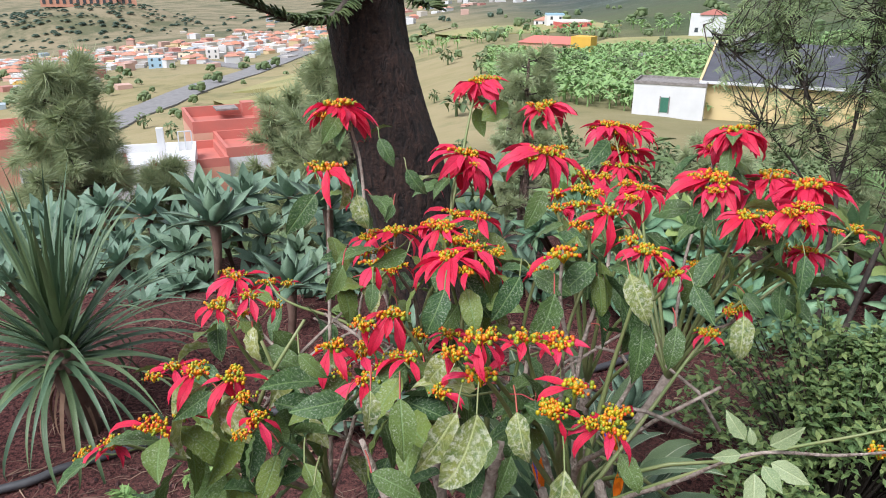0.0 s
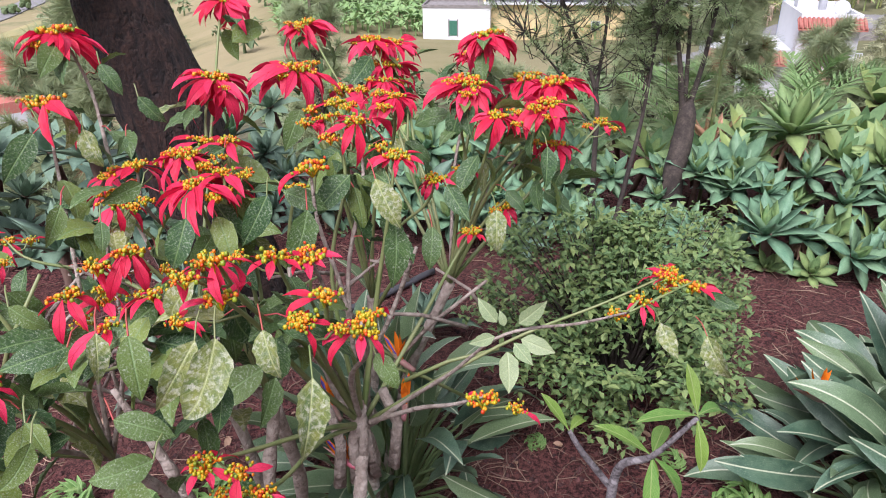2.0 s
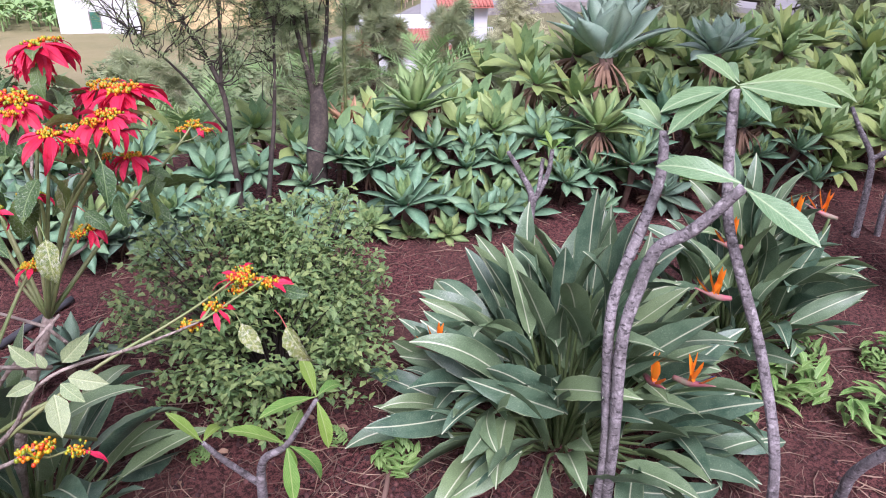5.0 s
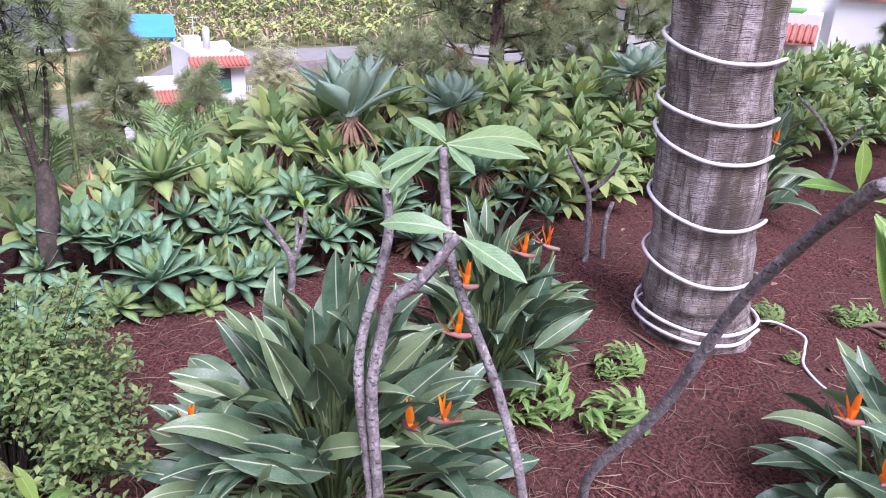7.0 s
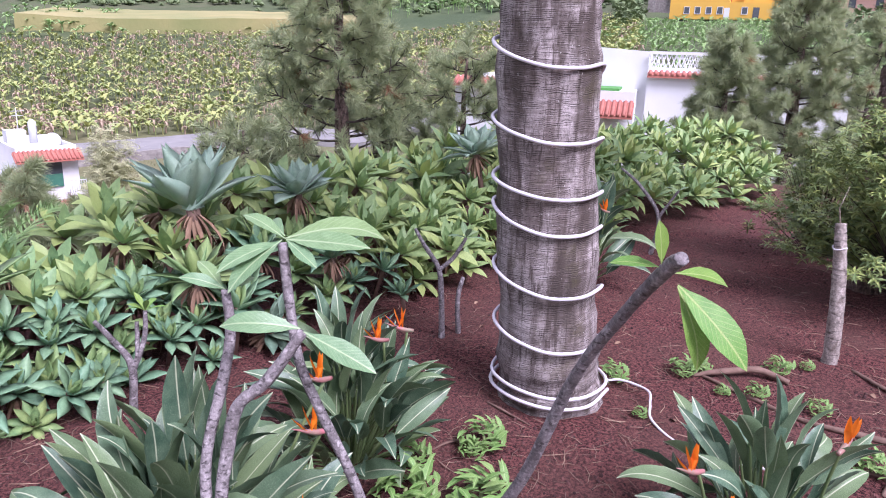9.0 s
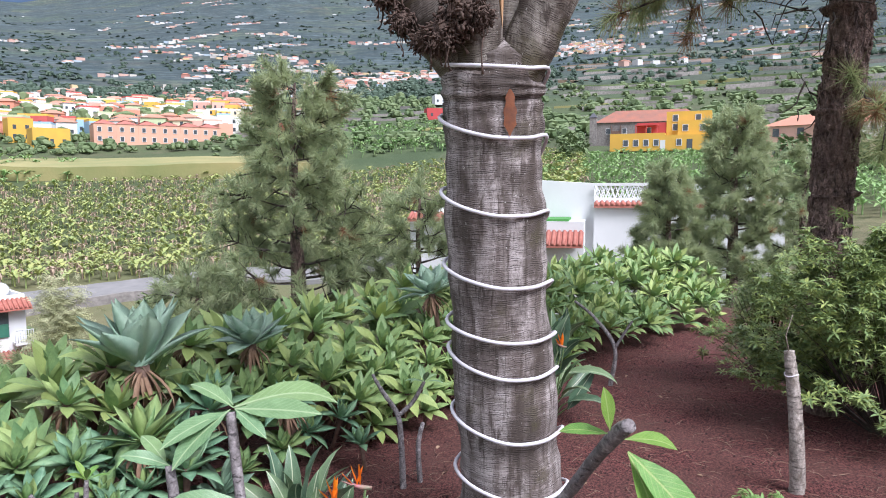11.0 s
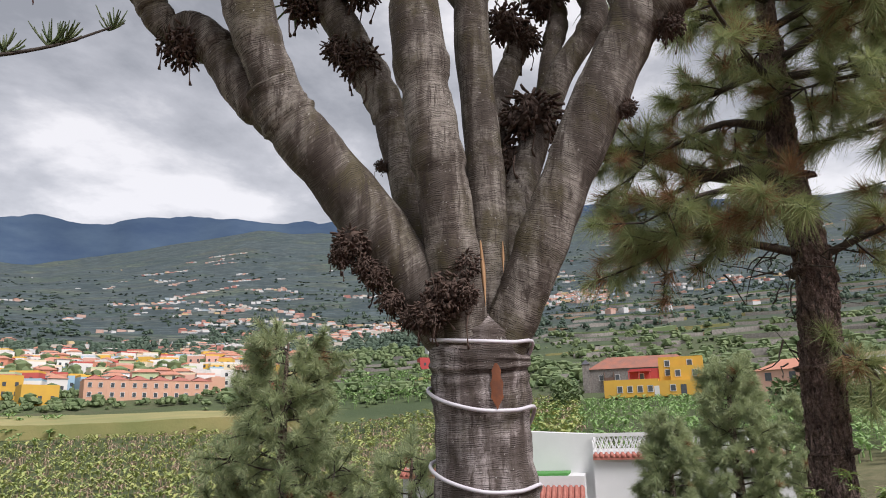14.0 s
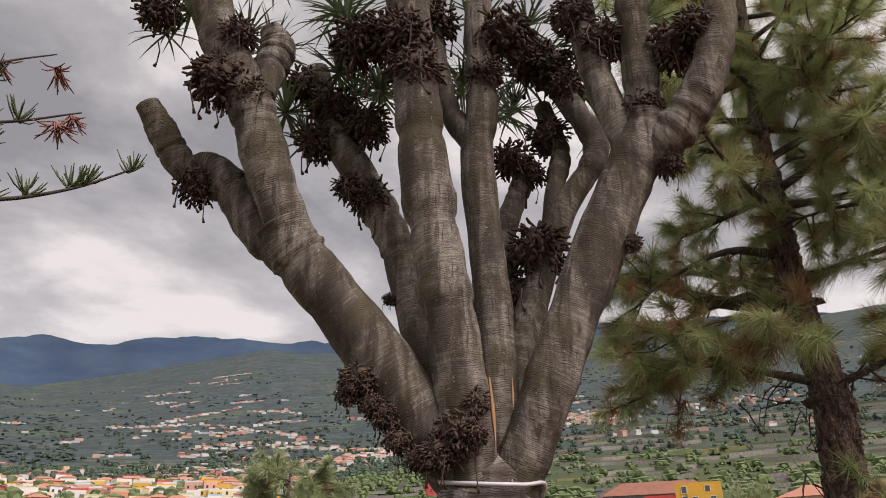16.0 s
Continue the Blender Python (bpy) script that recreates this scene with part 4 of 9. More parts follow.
    low_clumps = [(5.25, 1.43, 5.42, 1.0), (5.26, 1.27, 5.31, 1.26), (4.5, 2.28, 5.17, 1.2), (5.81, 0.05, 4.96, 1.86), (5.86, 0.2, 4.61, 1.41), (5.01, -0.94, 5.12, 0.76), (5.02, -0.63, 4.58, 0.53), (4.75, 1.13, 3.75, 1.0), (4.80, 0.99, 3.54, 0.8), (4.83, 0.90, 3.38, 0.75), (4.83, 0.54, 3.40, 1.2), (4.80, 0.66, 3.28, 0.9), (4.86, 0.44, 3.58, 0.8), (5.14, 0.66, 3.34, 1.0), (5.23, 1.09, 4.44, 0.41), (4.76, 1.06, 3.60, 0.62), (4.8, 0.78, 3.26, 0.6), (4.80, 0.42, 3.38, 0.6), (4.72, 1.2, 3.66, 0.6), (5.62, 0.32, 4.3, 0.9), (5.12, -0.93, 5.4, 0.7)]
    rng = random.Random(5)
    for i, (*p, s) in enumerate(high_clumps + low_clumps):
        part("dried_flower_clump", shapes[i % 4], None, tree, "dark brown dried flower clump", Matrix.Translation(Vector(p) - Vector(o)) @ Matrix.Rotation(rng.uniform(0, 6.28), 4, "Z") @ Matrix.Scale(s, 4))
    tufts = [made_mesh("leaf_rosette", tuft_geo(60 + i), "dragon_leaf") for i in range(3)]
    for i, (p, s) in enumerate([((4.5, 2.02, 6.42), 0.9), ((4.2, 2.5, 6.3), 0.8), ((5.4, 1.63, 6.7), 1.2), ((5.33, 1.85, 5.95), 1.15), ((5.45, 1.48, 6.45), 1.1), ((6.16, 0.18, 6.55), 1.0), ((5.8, 0.6, 6.65), 1.2), ((6.08, 0.0, 7.4), 1.3), ((6.2, -0.4, 6.65), 1.2), ((5.55, 1.3, 6.6), 1.2), ((6.2, -0.6, 6.2), 1.0), ((5.2, -0.47, 7.4), 1.2), ((4.95, -0.9, 7.1), 1.2), ((4.8, -1.55, 7.3), 1.2), ((4.9, 0.9, 7.6), 1.2), ((5.5, 0.3, 7.9), 1.2), ((4.75, 1.3, 6.6), 1.3), ((4.95, 1.45, 6.3), 1.1), ((5.1, 1.95, 6.1), 1.3), ((5.95, 0.35, 6.35), 1.2), ((6.2, 0.1, 6.9), 1.4), ((5.3, 1.2, 6.3), 1.2), ((6.0, 0.5, 6.9), 1.3), ((5.9, -0.45, 7.0), 1.3)]):
        part("leaf_rosette", tufts[i % 3], None, tree, "rosette of green sword-shaped leaves", Matrix.Translation(Vector(p) - Vector(o)) @ Matrix.Rotation(i * 1.7, 4, "Z") @ Matrix.Scale(s, 4))
    rc = random.Random(77)
    for i in range(58):        # unseen umbrella of foliage at the limb ends, added above view for shade
        a, r = i * 2.39996, 3.0 * math.sqrt((i + 0.5) / 58)
        p = Vector((5.25 + r * math.cos(a), 0.3 + r * math.sin(a), 8.7 - 0.11 * r * r + rc.uniform(-0.2, 0.2)))
        part("leaf_rosette", tufts[i % 3], None, tree, "rosette of green sword-shaped leaves", Matrix.Translation(p - Vector(o)) @ Matrix.Rotation(i * 1.7, 4, "Z") @ Matrix.Scale(1.55, 4))
    # the strips of split wood and the resin stain below the fork
    part("split_strip", blade(0.42, 0.035, [(0, 0.3), (0.5, 1), (1, 0.05)], 0.15, 0.2, 5, 0.01).moved(aim(Vector((4.835, 0.33, 3.72)) - Vector(o), (0.02, -0.05, -1))), "split_wood", tree, "pale strip of split wood")
    part("split_strip", blade(0.2, 0.02, [(0, 0.3), (0.5, 1), (1, 0.05)], 0.1, 0.2, 4, 0.008).moved(aim(Vector((4.9, 0.2, 3.72)) - Vector(o), (0.0, 0.02, -1))), "split_wood", tree, "pale strip of split wood")
    part("resin_stain", blade(0.27, 0.085, [(0, 0.15), (0.15, 0.7), (0.3, 0.55), (0.45, 1), (0.6, 0.75), (0.75, 0.9), (0.88, 0.35), (1, 0.05)], 0.02, -0.16, 12).moved(Matrix(((0, 0, -1, 4.871 - o[0]), (-1, 0, 0, 0.27 - o[1]), (0, -1, 0, 2.97 - o[2]), (0, 0, 0, 1)))), "resin", tree, "dark red stain of dried resin")


build_dragon_tree()


def build_hose():
    """The white hose wound down the trunk, with its tail on the soil."""
    fronts = [3.10, 2.70, 2.24, 1.80, 1.46, 1.23, 0.82, 0.44, 0.12, 0.05]
    rows = []
    for i, z in enumerate(fronts):
        nxt = fronts[i + 1] if i + 1 < len(fronts) else 0.03
        rise = min(0.15, 0.3 * (z - nxt) + 0.03) if i else 0.06
        for ang, h in ((100, z + rise), (140, z + rise * 0.45), (185, z), (225, z - 0.005), (270, z + 0.01), (330, z * 0.6 + nxt * 0.4), (30, z * 0.3 + nxt * 0.7 + 0.06)):
            h = max(h, 0.03)
            axis_x, axis_y = np.interp(h, [0, 1.2, 2.2, 3.1], [5.39, 5.30, 5.23, 5.165]), np.interp(h, [0, 1.2, 2.2, 3.1], [0.28, 0.36, 0.41, 0.42])
            r = np.interp(h, [0, 0.3, 1.2, 2.2, 2.9, 3.15], [0.42, 0.375, 0.352, 0.338, 0.33, 0.352])
            rows.append((axis_x + r * math.cos(radians(ang)), axis_y + r * math.sin(radians(ang)), h))
    rows = rows[:-2]
    tail = [(5.55, -0.12, 0.05), (5.63, -0.22, 0.03), (5.52, -0.40, 0.03), (5.34, -0.42, 0.02), (5.2, -0.44, -0.03), (4.98, -0.62, -0.05), (4.80, -0.9, -0.01), (4.74, -1.02, 0.025), (4.7, -1.15, 0.025)]
    hose = thing("garden_hose", "white garden hose wound in a spiral down the tree trunk", "hose", (0, 0, 0))
    part("coil", tube(smooth_line(rows, 5), 0.0125, 8), "hose", hose)
    part("tail", tube(smooth_line(tail, 6), 0.009, 8), "hose", hose)


build_hose()

# ---- pines ----


def needles(seed, n, length, width, droop=0.5, spread=1.25):
    """A brush of long needles round +y."""
    rng = np.random.default_rng(seed)
    ln = length * rng.uniform(0.65, 1.1, n)
    th = spread * np.sqrt(rng.uniform(0.02, 1, n))
    ph = rng.uniform(0, 2 * np.pi, n)
    d = np.stack([np.sin(th) * np.cos(ph), np.cos(th), np.sin(th) * np.sin(ph)], -1)
    base = np.stack([np.zeros(n), rng.uniform(-0.35, 0.1, n) * length, np.zeros(n)], -1)
    side = np.cross(d, rng.normal(0, 1, (n, 3)))
    side *= (width / 2) / np.linalg.norm(side, axis=1)[:, None]
    tip = base + d * ln[:, None]
    tip[:, 2] -= droop * ln * 0.3
    v = np.stack([base - side * 1.2, base + side * 1.2, tip], 1).reshape(-1, 3)
    i = np.arange(n)[:, None] * 3
    return Geo(v, [i + np.array([[0, 1, 2]])])


def rotation_to(dirs, rng, scale):
    """Poses whose +y follows dirs."""
    dirs = dirs / np.linalg.norm(dirs, axis=1)[:, None]
    ref = np.tile(np.array([0.0, 0, 1]), (len(dirs), 1))
    ref[np.abs(dirs[:, 2]) > 0.95] = (1, 0, 0)
    x = np.cross(dirs, ref)
    x /= np.linalg.norm(x, axis=1)[:, None]
    z = np.cross(x, dirs)
    m = np.zeros((len(dirs), 4, 4))
    m[:, :3, 0], m[:, :3, 1], m[:, :3, 2] = x * scale[:, None], dirs * scale[:, None], z * scale[:, None]
    m[:, 3, 3] = 1
    return m


def pine(at, trunk, boughs, label, tuft, seed, needle_mat="needle", dead=0.1, twig_r=0.012, spread=0.5, per=7, bark_mat="pine_bark"):
    """trunk: rows x, y, z, r from the base; boughs: lists of such rows. Twigs with brushes of needles sit along the outer part of each bough."""
    rng = np.random.default_rng(seed)
    tree = thing("pine_tree", label, "pine tree", at)
    part("trunk", tube(smooth_line(trunk, 5)[:, :3], smooth_line(trunk, 5)[:, 3], 14, 0.06, seed), bark_mat, tree)
    at_p, at_d = [], []
    for b in boughs:
        line = smooth_line(b, 4)
        wood = [tube(line[:, :3], line[:, 3], 6, 0.08, seed)]
        total = len(line)
        for i in range(per):
            s = rng.uniform(0.3, 1.0) if i else 1.0
            k = min(int(s * (total - 1)), total - 2)
            p = line[k, :3] if i else line[-1, :3]
            along = line[k + 1, :3] - line[k, :3]
            along /= np.linalg.norm(along) + 1e-9
            d = along + rng.normal(0, 0.75, 3) + np.array([0, 0, 0.25])
            d /= np.linalg.norm(d)
            ln = spread * rng.uniform(0.35, 1.0)
            q = p + d * ln + np.array([0, 0, -0.12 * ln])
            wood.append(tube([p, (p + q) / 2 + rng.normal(0, 0.03 * ln, 3), q], [twig_r, twig_r * 0.8, twig_r * 0.5], 4, 0, 0, False))
            for f in (0.55, 0.8, 1.0):
                at_p.append(p + (q - p) * f)
                at_d.append(d + rng.normal(0, 0.35, 3) + np.array([0, 0, 0.1]))
        part("bough", joined(wood), "twig", tree)
    at_p, at_d = np.array(at_p), np.array(at_d)
    m = rotation_to(at_d, rng, rng.uniform(0.75, 1.2, len(at_p)))
    m[:, :3, 3] = at_p
    pick = rng.uniform(0, 1, len(m)) < dead
    part("crown", joined([scattered(tuft[i], m[~pick][i::len(tuft)]) for i in range(len(tuft))]), needle_mat, tree)
    if pick.any():
        part("dead_needles", scattered(tuft[0], m[pick]), "needle_dead", tree, "brown dead needles")
    return tree


def grown_boughs(rng, base, top, count, reach, rise, taper, r0, low=0.1):
    """Boughs round a trunk from base to top, longer below."""
    out = []
    for i in range(count):
        s = low + (1 - low) * (i + rng.uniform(0, 1)) / count
        a = i * 2.4 + rng.uniform(-0.5, 0.5)
        p = np.array(base) * (1 - s) + np.array(top) * s
        ln = reach * (1 - taper * s) * rng.uniform(0.75, 1.1)
        d = np.array([math.cos(a), math.sin(a), 0])
        rows = []
        for f in (0, 0.35, 0.7, 1.0):
            rows.append((*(p + d * ln * f + np.array([0, 0, ln * rise * f * f]) + rng.normal(0, 0.04 * ln * f, 3)), r0 * (1 - 0.75 * f) * (1 - 0.5 * s)))
        out.append(rows)
    return out


def build_near_pine():
    o = (8.95, -2.58, 0.0)
    rng = np.random.default_rng(11)
    trunk = [(0.0, 0.0, -0.4, 0.22), (0.0, -0.02, 0.6, 0.20), (0.0, 0.02, 1.8, 0.185), (-0.02, -0.03, 3.2, 0.19), (-0.03, -0.10, 4.2, 0.18), (0.0, -0.04, 4.9, 0.165), (0.0, 0.02, 5.4, 0.15), (0.0, 0.0, 6.6, 0.12), (0.0, -0.03, 7.7, 0.10), (0.0, -0.12, 9.0, 0.075), (0.05, -0.3, 11.0, 0.04)]
    b = [[(-0.03, 0.03, 5.31, 0.095), (-0.11, 0.59, 5.31, 0.08), (-0.22, 1.11, 5.41, 0.065), (-0.36, 1.75, 5.65, 0.04), (-0.4, 2.1, 5.55, 0.02)],
         [(-0.04, 0.0, 5.1, 0.07), (-0.32, 0.56, 4.94, 0.055), (-0.45, 0.9, 4.73, 0.04), (-0.49, 1.41, 4.45, 0.025), (-0.45, 1.8, 4.3, 0.012)],
         [(0, 0.05, 4.95, 0.05), (-0.3, 0.7, 4.75, 0.04), (-0.5, 1.2, 4.55, 0.03), (-0.4, 1.95, 4.4, 0.012)],
         [(0, 0.1, 5.4, 0.05), (-0.2, 1.0, 5.7, 0.035), (-0.3, 1.9, 5.75, 0.015)],
         [(0, 0, 4.4, 0.05), (-0.35, 0.5, 4.45, 0.04), (-0.5, 1.1, 4.55, 0.02), (-0.6, 1.6, 4.5, 0.01)],
         [(0, 0, 4.7, 0.05), (-0.8, 0.3, 4.8, 0.035), (-1.3, 0.5, 4.75, 0.015)],
         [(0, -0.05, 4.3, 0.05), (-0.3, -0.6, 4.5, 0.035), (-0.5, -1.2, 4.7, 0.015)],
         [(0, -0.05, 3.3, 0.06), (-0.25, -0.3, 3.2, 0.04), (-0.4, -0.45, 3.1, 0.02)],
         [(0, 0.05, 5.5, 0.06), (-0.3, 0.8, 5.3, 0.04), (-0.5, 1.5, 5.0, 0.02), (-0.55, 1.9, 4.75, 0.01)],
         [(0, 0.0, 5.0, 0.06), (-0.5, 0.6, 5.05, 0.04), (-0.8, 1.2, 4.9, 0.02), (-0.9, 1.7, 4.65, 0.01)],
         [(0, 0.05, 5.9, 0.06), (-0.3, 0.7, 5.9, 0.04), (-0.4, 1.4, 5.6, 0.02), (-0.4, 1.8, 5.3, 0.01)]]
    b += grown_boughs(rng, (0.0, 0.0, 5.7), (0.04, -0.25, 10.6), 32, 2.5, 0.05, 0.45, 0.06)
    b += grown_boughs(rng, (-0.5, -0.9, 4.8), (-0.3, -0.9, 8.5), 20, 1.3, -0.05, 0.2, 0.04)
    tuft = [needles(70 + i, 84, 0.30, 0.006, 0.9) for i in range(3)]
    tree = pine(o, trunk, b, "tall dark pine with furrowed bark and drooping long needles", tuft, 12, per=12, dead=0.19, spread=0.62)
    # bare dead twigs hanging from the lower boughs
    for i in range(70):
        p = np.array([rng.uniform(-0.5, 0.1), rng.uniform(-0.3, 1.7), rng.uniform(4.1, 5.2)])
        if i < 25:
            p = np.array([rng.uniform(-0.2, 0.1), rng.uniform(-0.2, 0.4), rng.uniform(3.1, 4.6)])
        rows = [p]
        d = rng.normal(0, 1, 3) * np.array([0.4, 0.7, 0.3]) + np.array([0, 0.3, -0.35])
        for _ in range(5):
            d = 0.75 * d + rng.normal(0, 0.35, 3)
            rows.append(rows[-1] + d * 0.13)
        part("dead_twig", tube(rows, np.linspace(0.010, 0.003, 6), 4, 0.1, i, False), "twig", tree, "bare dead twig")
    plates = []
    line = smooth_line(trunk, 8)
    for i in range(1500):
        z = rng.uniform(1.2, 7.0)
        x, y, r = (np.interp(z, line[:, 2], line[:, c]) for c in (0, 1, 3))
        a = rng.uniform(0, 2 * math.pi)
        size = rng.uniform(0.45, 1.0)
        m = pose(x + (r - 0.004) * math.cos(a), y + (r - 0.004) * math.sin(a), z, rng.normal(0, 7), rng.normal(0, 7), math.degrees(a)) @ Matrix.Diagonal((0.034, 0.050 * size, 0.095 * size, 1))
        plates.append(lump(1.0, i % 40, 0.35, 4, 6).moved(m))
    tagged(part("plated_bark", joined(plates), "pine_bark", tree, "thick scalloped plates of reddish bark", smooth=False), kind="stuff")
    for i, z in enumerate((3.15, 4.2, 2.3, 5.3)):
        part("bark_collar", lump(0.245, i, 0.25, 5, 12).moved(Matrix.Translation((-0.01, -0.03 if z < 5 else 0.0, z)) @ Matrix.Diagonal((1, 1, 0.25, 1))), "pine_bark", tree, "swollen ring of bark where boughs broke off")


build_near_pine()


def slope_pine(az, r, top_el, base_dz, reach, count, seed, label, width=0.008, per=7, leader=True):
    """A young pine on the slope; its tip stands at the angle top_el seen from the path."""
    rng = np.random.default_rng(seed)
    p = polar(az, r)
    z1 = 2.4 + r * math.tan(radians(top_el)) - p.z
    trunk = [(0, 0, -0.3, 0.03 * z1 + 0.02), (0.03, 0.02, z1 * 0.4, 0.022 * z1), (0.0, 0.05, z1 * 0.75, 0.012 * z1), (0, 0, z1 * 0.97, 0.02)]
    b = grown_boughs(rng, (0, 0, max(0.2, z1 * base_dz)), (0, 0, z1 * 0.96), count, reach, 0.25, 0.78, 0.035, 0.0)
    tuft = [needles(seed * 5 + i, 60, 0.25, width * 1.25, 0.35) for i in range(2)]
    pine((p.x, p.y, p.z), trunk, b, label, tuft, seed, "needle_blue", 0.015, 0.012, reach * 0.34, per)


slope_pine(66.0, 13.5, 8.6, 0.1, 1.95, 52, 21, "young blue-green pine with long needles on the slope", per=11)
slope_pine(75.6, 14.5, -0.6, 0.0, 1.9, 30, 22, "small bushy pine beside the larger young pine")
slope_pine(58.5, 13.0, -6.5, 0.0, 1.5, 24, 23, "low spreading pine on the slope below the agaves")
slope_pine(99.4, 19.0, 5.2, 0.05, 1.6, 50, 24, "young pine in front of the white house", per=12)
slope_pine(94.9, 18.0, 1.3, 0.0, 1.25, 44, 25, "dense young pine against the white wall", per=13)
slope_pine(104.0, 20.0, 2.5, 0.0, 1.5, 28, 26, "thin young pine near the tall pine")
slope_pine(37.4, 12.5, -4.0, 0.1, 0.8, 34, 27, "young pine below the bed in front of the white house", per=8)
slope_pine(43.2, 12.5, -9.0, 0.1, 0.7, 22, 28, "small pine beside the tiled roof")
slope_pine(31.5, 12.5, -7.5, 0.1, 0.8, 22, 29, "slender pine seen through bare twigs")
slope_pine(-28.2, 9.6, -6.4, 0.0, 0.8, 30, 30, "young grey-green pine beside the strap-leaved plant", per=8)
slope_pine(-22.0, 10.6, -13.2, 0.1, 0.55, 14, 31, "pine sapling above the red terraces")
slope_pine(-8.4, 11.0, -5.0, 0.0, 1.0, 30, 32, "young pine behind the dark trunk")
slope_pine(-12.4, 12.0, -9.0, 0.0, 1.0, 24, 33, "pine sapling on the slope")
slope_pine(6.2, 15.0, -6.0, 0.0, 1.05, 32, 34, "rounded young pine in front of the banana field")
slope_pine(20.0, 13.0, -12.5, 0.0, 1.0, 20, 35, "low pine below the yellow warehouse")
slope_pine(47.0, 12.5, -12.2, 0.0, 0.9, 18, 36, "low pine beside the pale bush")


def build_araucaria():
    """The dark trunk behind the poinsettia and its spreading fronds."""
    o = np.array([0.15, 4.2, -0.15])
    tree = thing("araucaria_tree", "dark rough-barked araucaria with layered scaly fronds", "tree", tuple(o))
    line = smooth_line([(0.30, 4.1, -0.3, 0.30), (0.18, 4.13, 0.5, 0.265), (0.03, 4.14, 1.2, 0.24), (-0.075, 4.19, 1.65, 0.225), (-0.16, 4.26, 2.1, 0.215), (-0.3, 4.4, 4.0, 0.21), (-0.2, 4.5, 7.0, 0.16), (-0.2, 4.5, 11, 0.04)], 6)
    part("trunk", tube(line[:, :3] - o, line[:, 3], 20, 0.05, 4), "araucaria_bark", tree)
    rng = np.random.default_rng(8)

    def comb(line, length, gap, width, droop, dense):
        """Scaly branchlets in two rows along a frond."""
        gs = []
        d = np.diff(line[:, :3], axis=0)
        for i in range(len(d)):
            t = d[i] / np.linalg.norm(d[i])
            s = np.cross(t, (0, 0, 1.0))
            s /= np.linalg.norm(s) + 1e-9
            for sd in (-1, 1):
                for _ in range(dense):
                    f = rng.uniform(0, 1)
                    p = line[i, :3] + d[i] * f
                    q = t * 0.55 + s * sd * rng.uniform(0.6, 1.0) + np.array([0, 0, rng.uniform(0.0, 0.5)])
                    q /= np.linalg.norm(q)
                    ln = length * rng.uniform(0.6, 1.1)
                    a, b = p + q * ln * 0.5, p + q * ln + np.array([0, 0, -droop * ln])
                    gs.append(tube([p, a, b], [width, width * 1.1, width * 0.5], 4, 0, 0, False))
        return joined(gs)

    fronds = [([(-0.1, 4.2, 2.35, 0.03), (-0.26, 3.9, 2.05, 0.02), (-0.45, 3.75, 2.02, 0.015), (-0.68, 3.58, 2.12, 0.008)], 0.16, 0.006, 10),
              ([(-0.1, 4.2, 2.45, 0.03), (-0.4, 3.95, 2.25, 0.02), (-0.75, 3.75, 2.3, 0.01)], 0.16, 0.006, 10),
              ([(0.0, 4.2, 2.3, 0.025), (0.12, 4.02, 2.12, 0.015), (0.2, 3.95, 2.08, 0.008)], 0.10, 0.006, 10),
              ([(-0.1, 4.35, 4.3, 0.05), (1.5, 3.7, 4.2, 0.035), (2.6, 3.2, 4.35, 0.022), (3.3, 2.88, 4.52, 0.015), (3.62, 2.57, 4.69, 0.010), (3.9, 2.27, 4.97, 0.006)], 0.0, 0.005, 0),
              ([(2.3, 3.4, 4.6, 0.02), (3.0, 3.05, 4.85, 0.012), (3.38, 2.82, 5.05, 0.009), (3.64, 2.56, 5.24, 0.005)], 0.0, 0.004, 0),
              ([(2.3, 3.45, 4.8, 0.02), (3.0, 3.1, 5.1, 0.012), (3.3, 2.85, 5.42, 0.007), (3.5, 2.7, 5.6, 0.004)], 0.0, 0.004, 0)]
    for rows, length, w, dense in fronds:
        line = smooth_line(rows, 6)
        line[:, :3] -= o
        frond = part("frond", tube(line[:, :3], line[:, 3], 6, 0.05, 2), "twig", tree)
        if dense:
            part("branchlet_spray", comb(line, length, 0.02, w, 0.15, dense), "araucaria", frond)

    def brush(points, length, width, mat, name, parent, n=9, tilt=0.75):
        for p, d in points:
            gs = []
            p, d = np.array(p) - o, np.array(d, float)
            for i in range(n):
                q = d + rng.normal(0, 0.55, 3) * np.array([1, 1, 0.4]) + np.array([0, 0, tilt])
                q /= np.linalg.norm(q)
                ln = length * rng.uniform(0.6, 1.1)
                gs.append(tube([p + d * i * 0.012, p + d * i * 0.012 + q * ln * 0.6, p + d * i * 0.012 + q * ln + np.array([0, 0, 0.02])], [width, width * 1.2, width * 0.6], 5, 0, 0, False))
            part(name, joined(gs), mat, parent)

    low = tree
    brush([((3.36, 2.82, 4.56), (0.1, -0.1, 0)), ((3.5, 2.7, 4.62), (0.1, -0.1, 0.05)), ((3.64, 2.55, 4.72), (0.15, -0.1, 0.1)), ((3.68, 2.5, 4.75), (0.1, -0.1, 0.1)), ((3.85, 2.33, 4.9), (0.1, -0.1, 0.1)), ((3.25, 2.9, 4.52), (0.1, -0.1, 0))], 0.135, 0.0042, "araucaria", "branchlet_spray", low, 20)
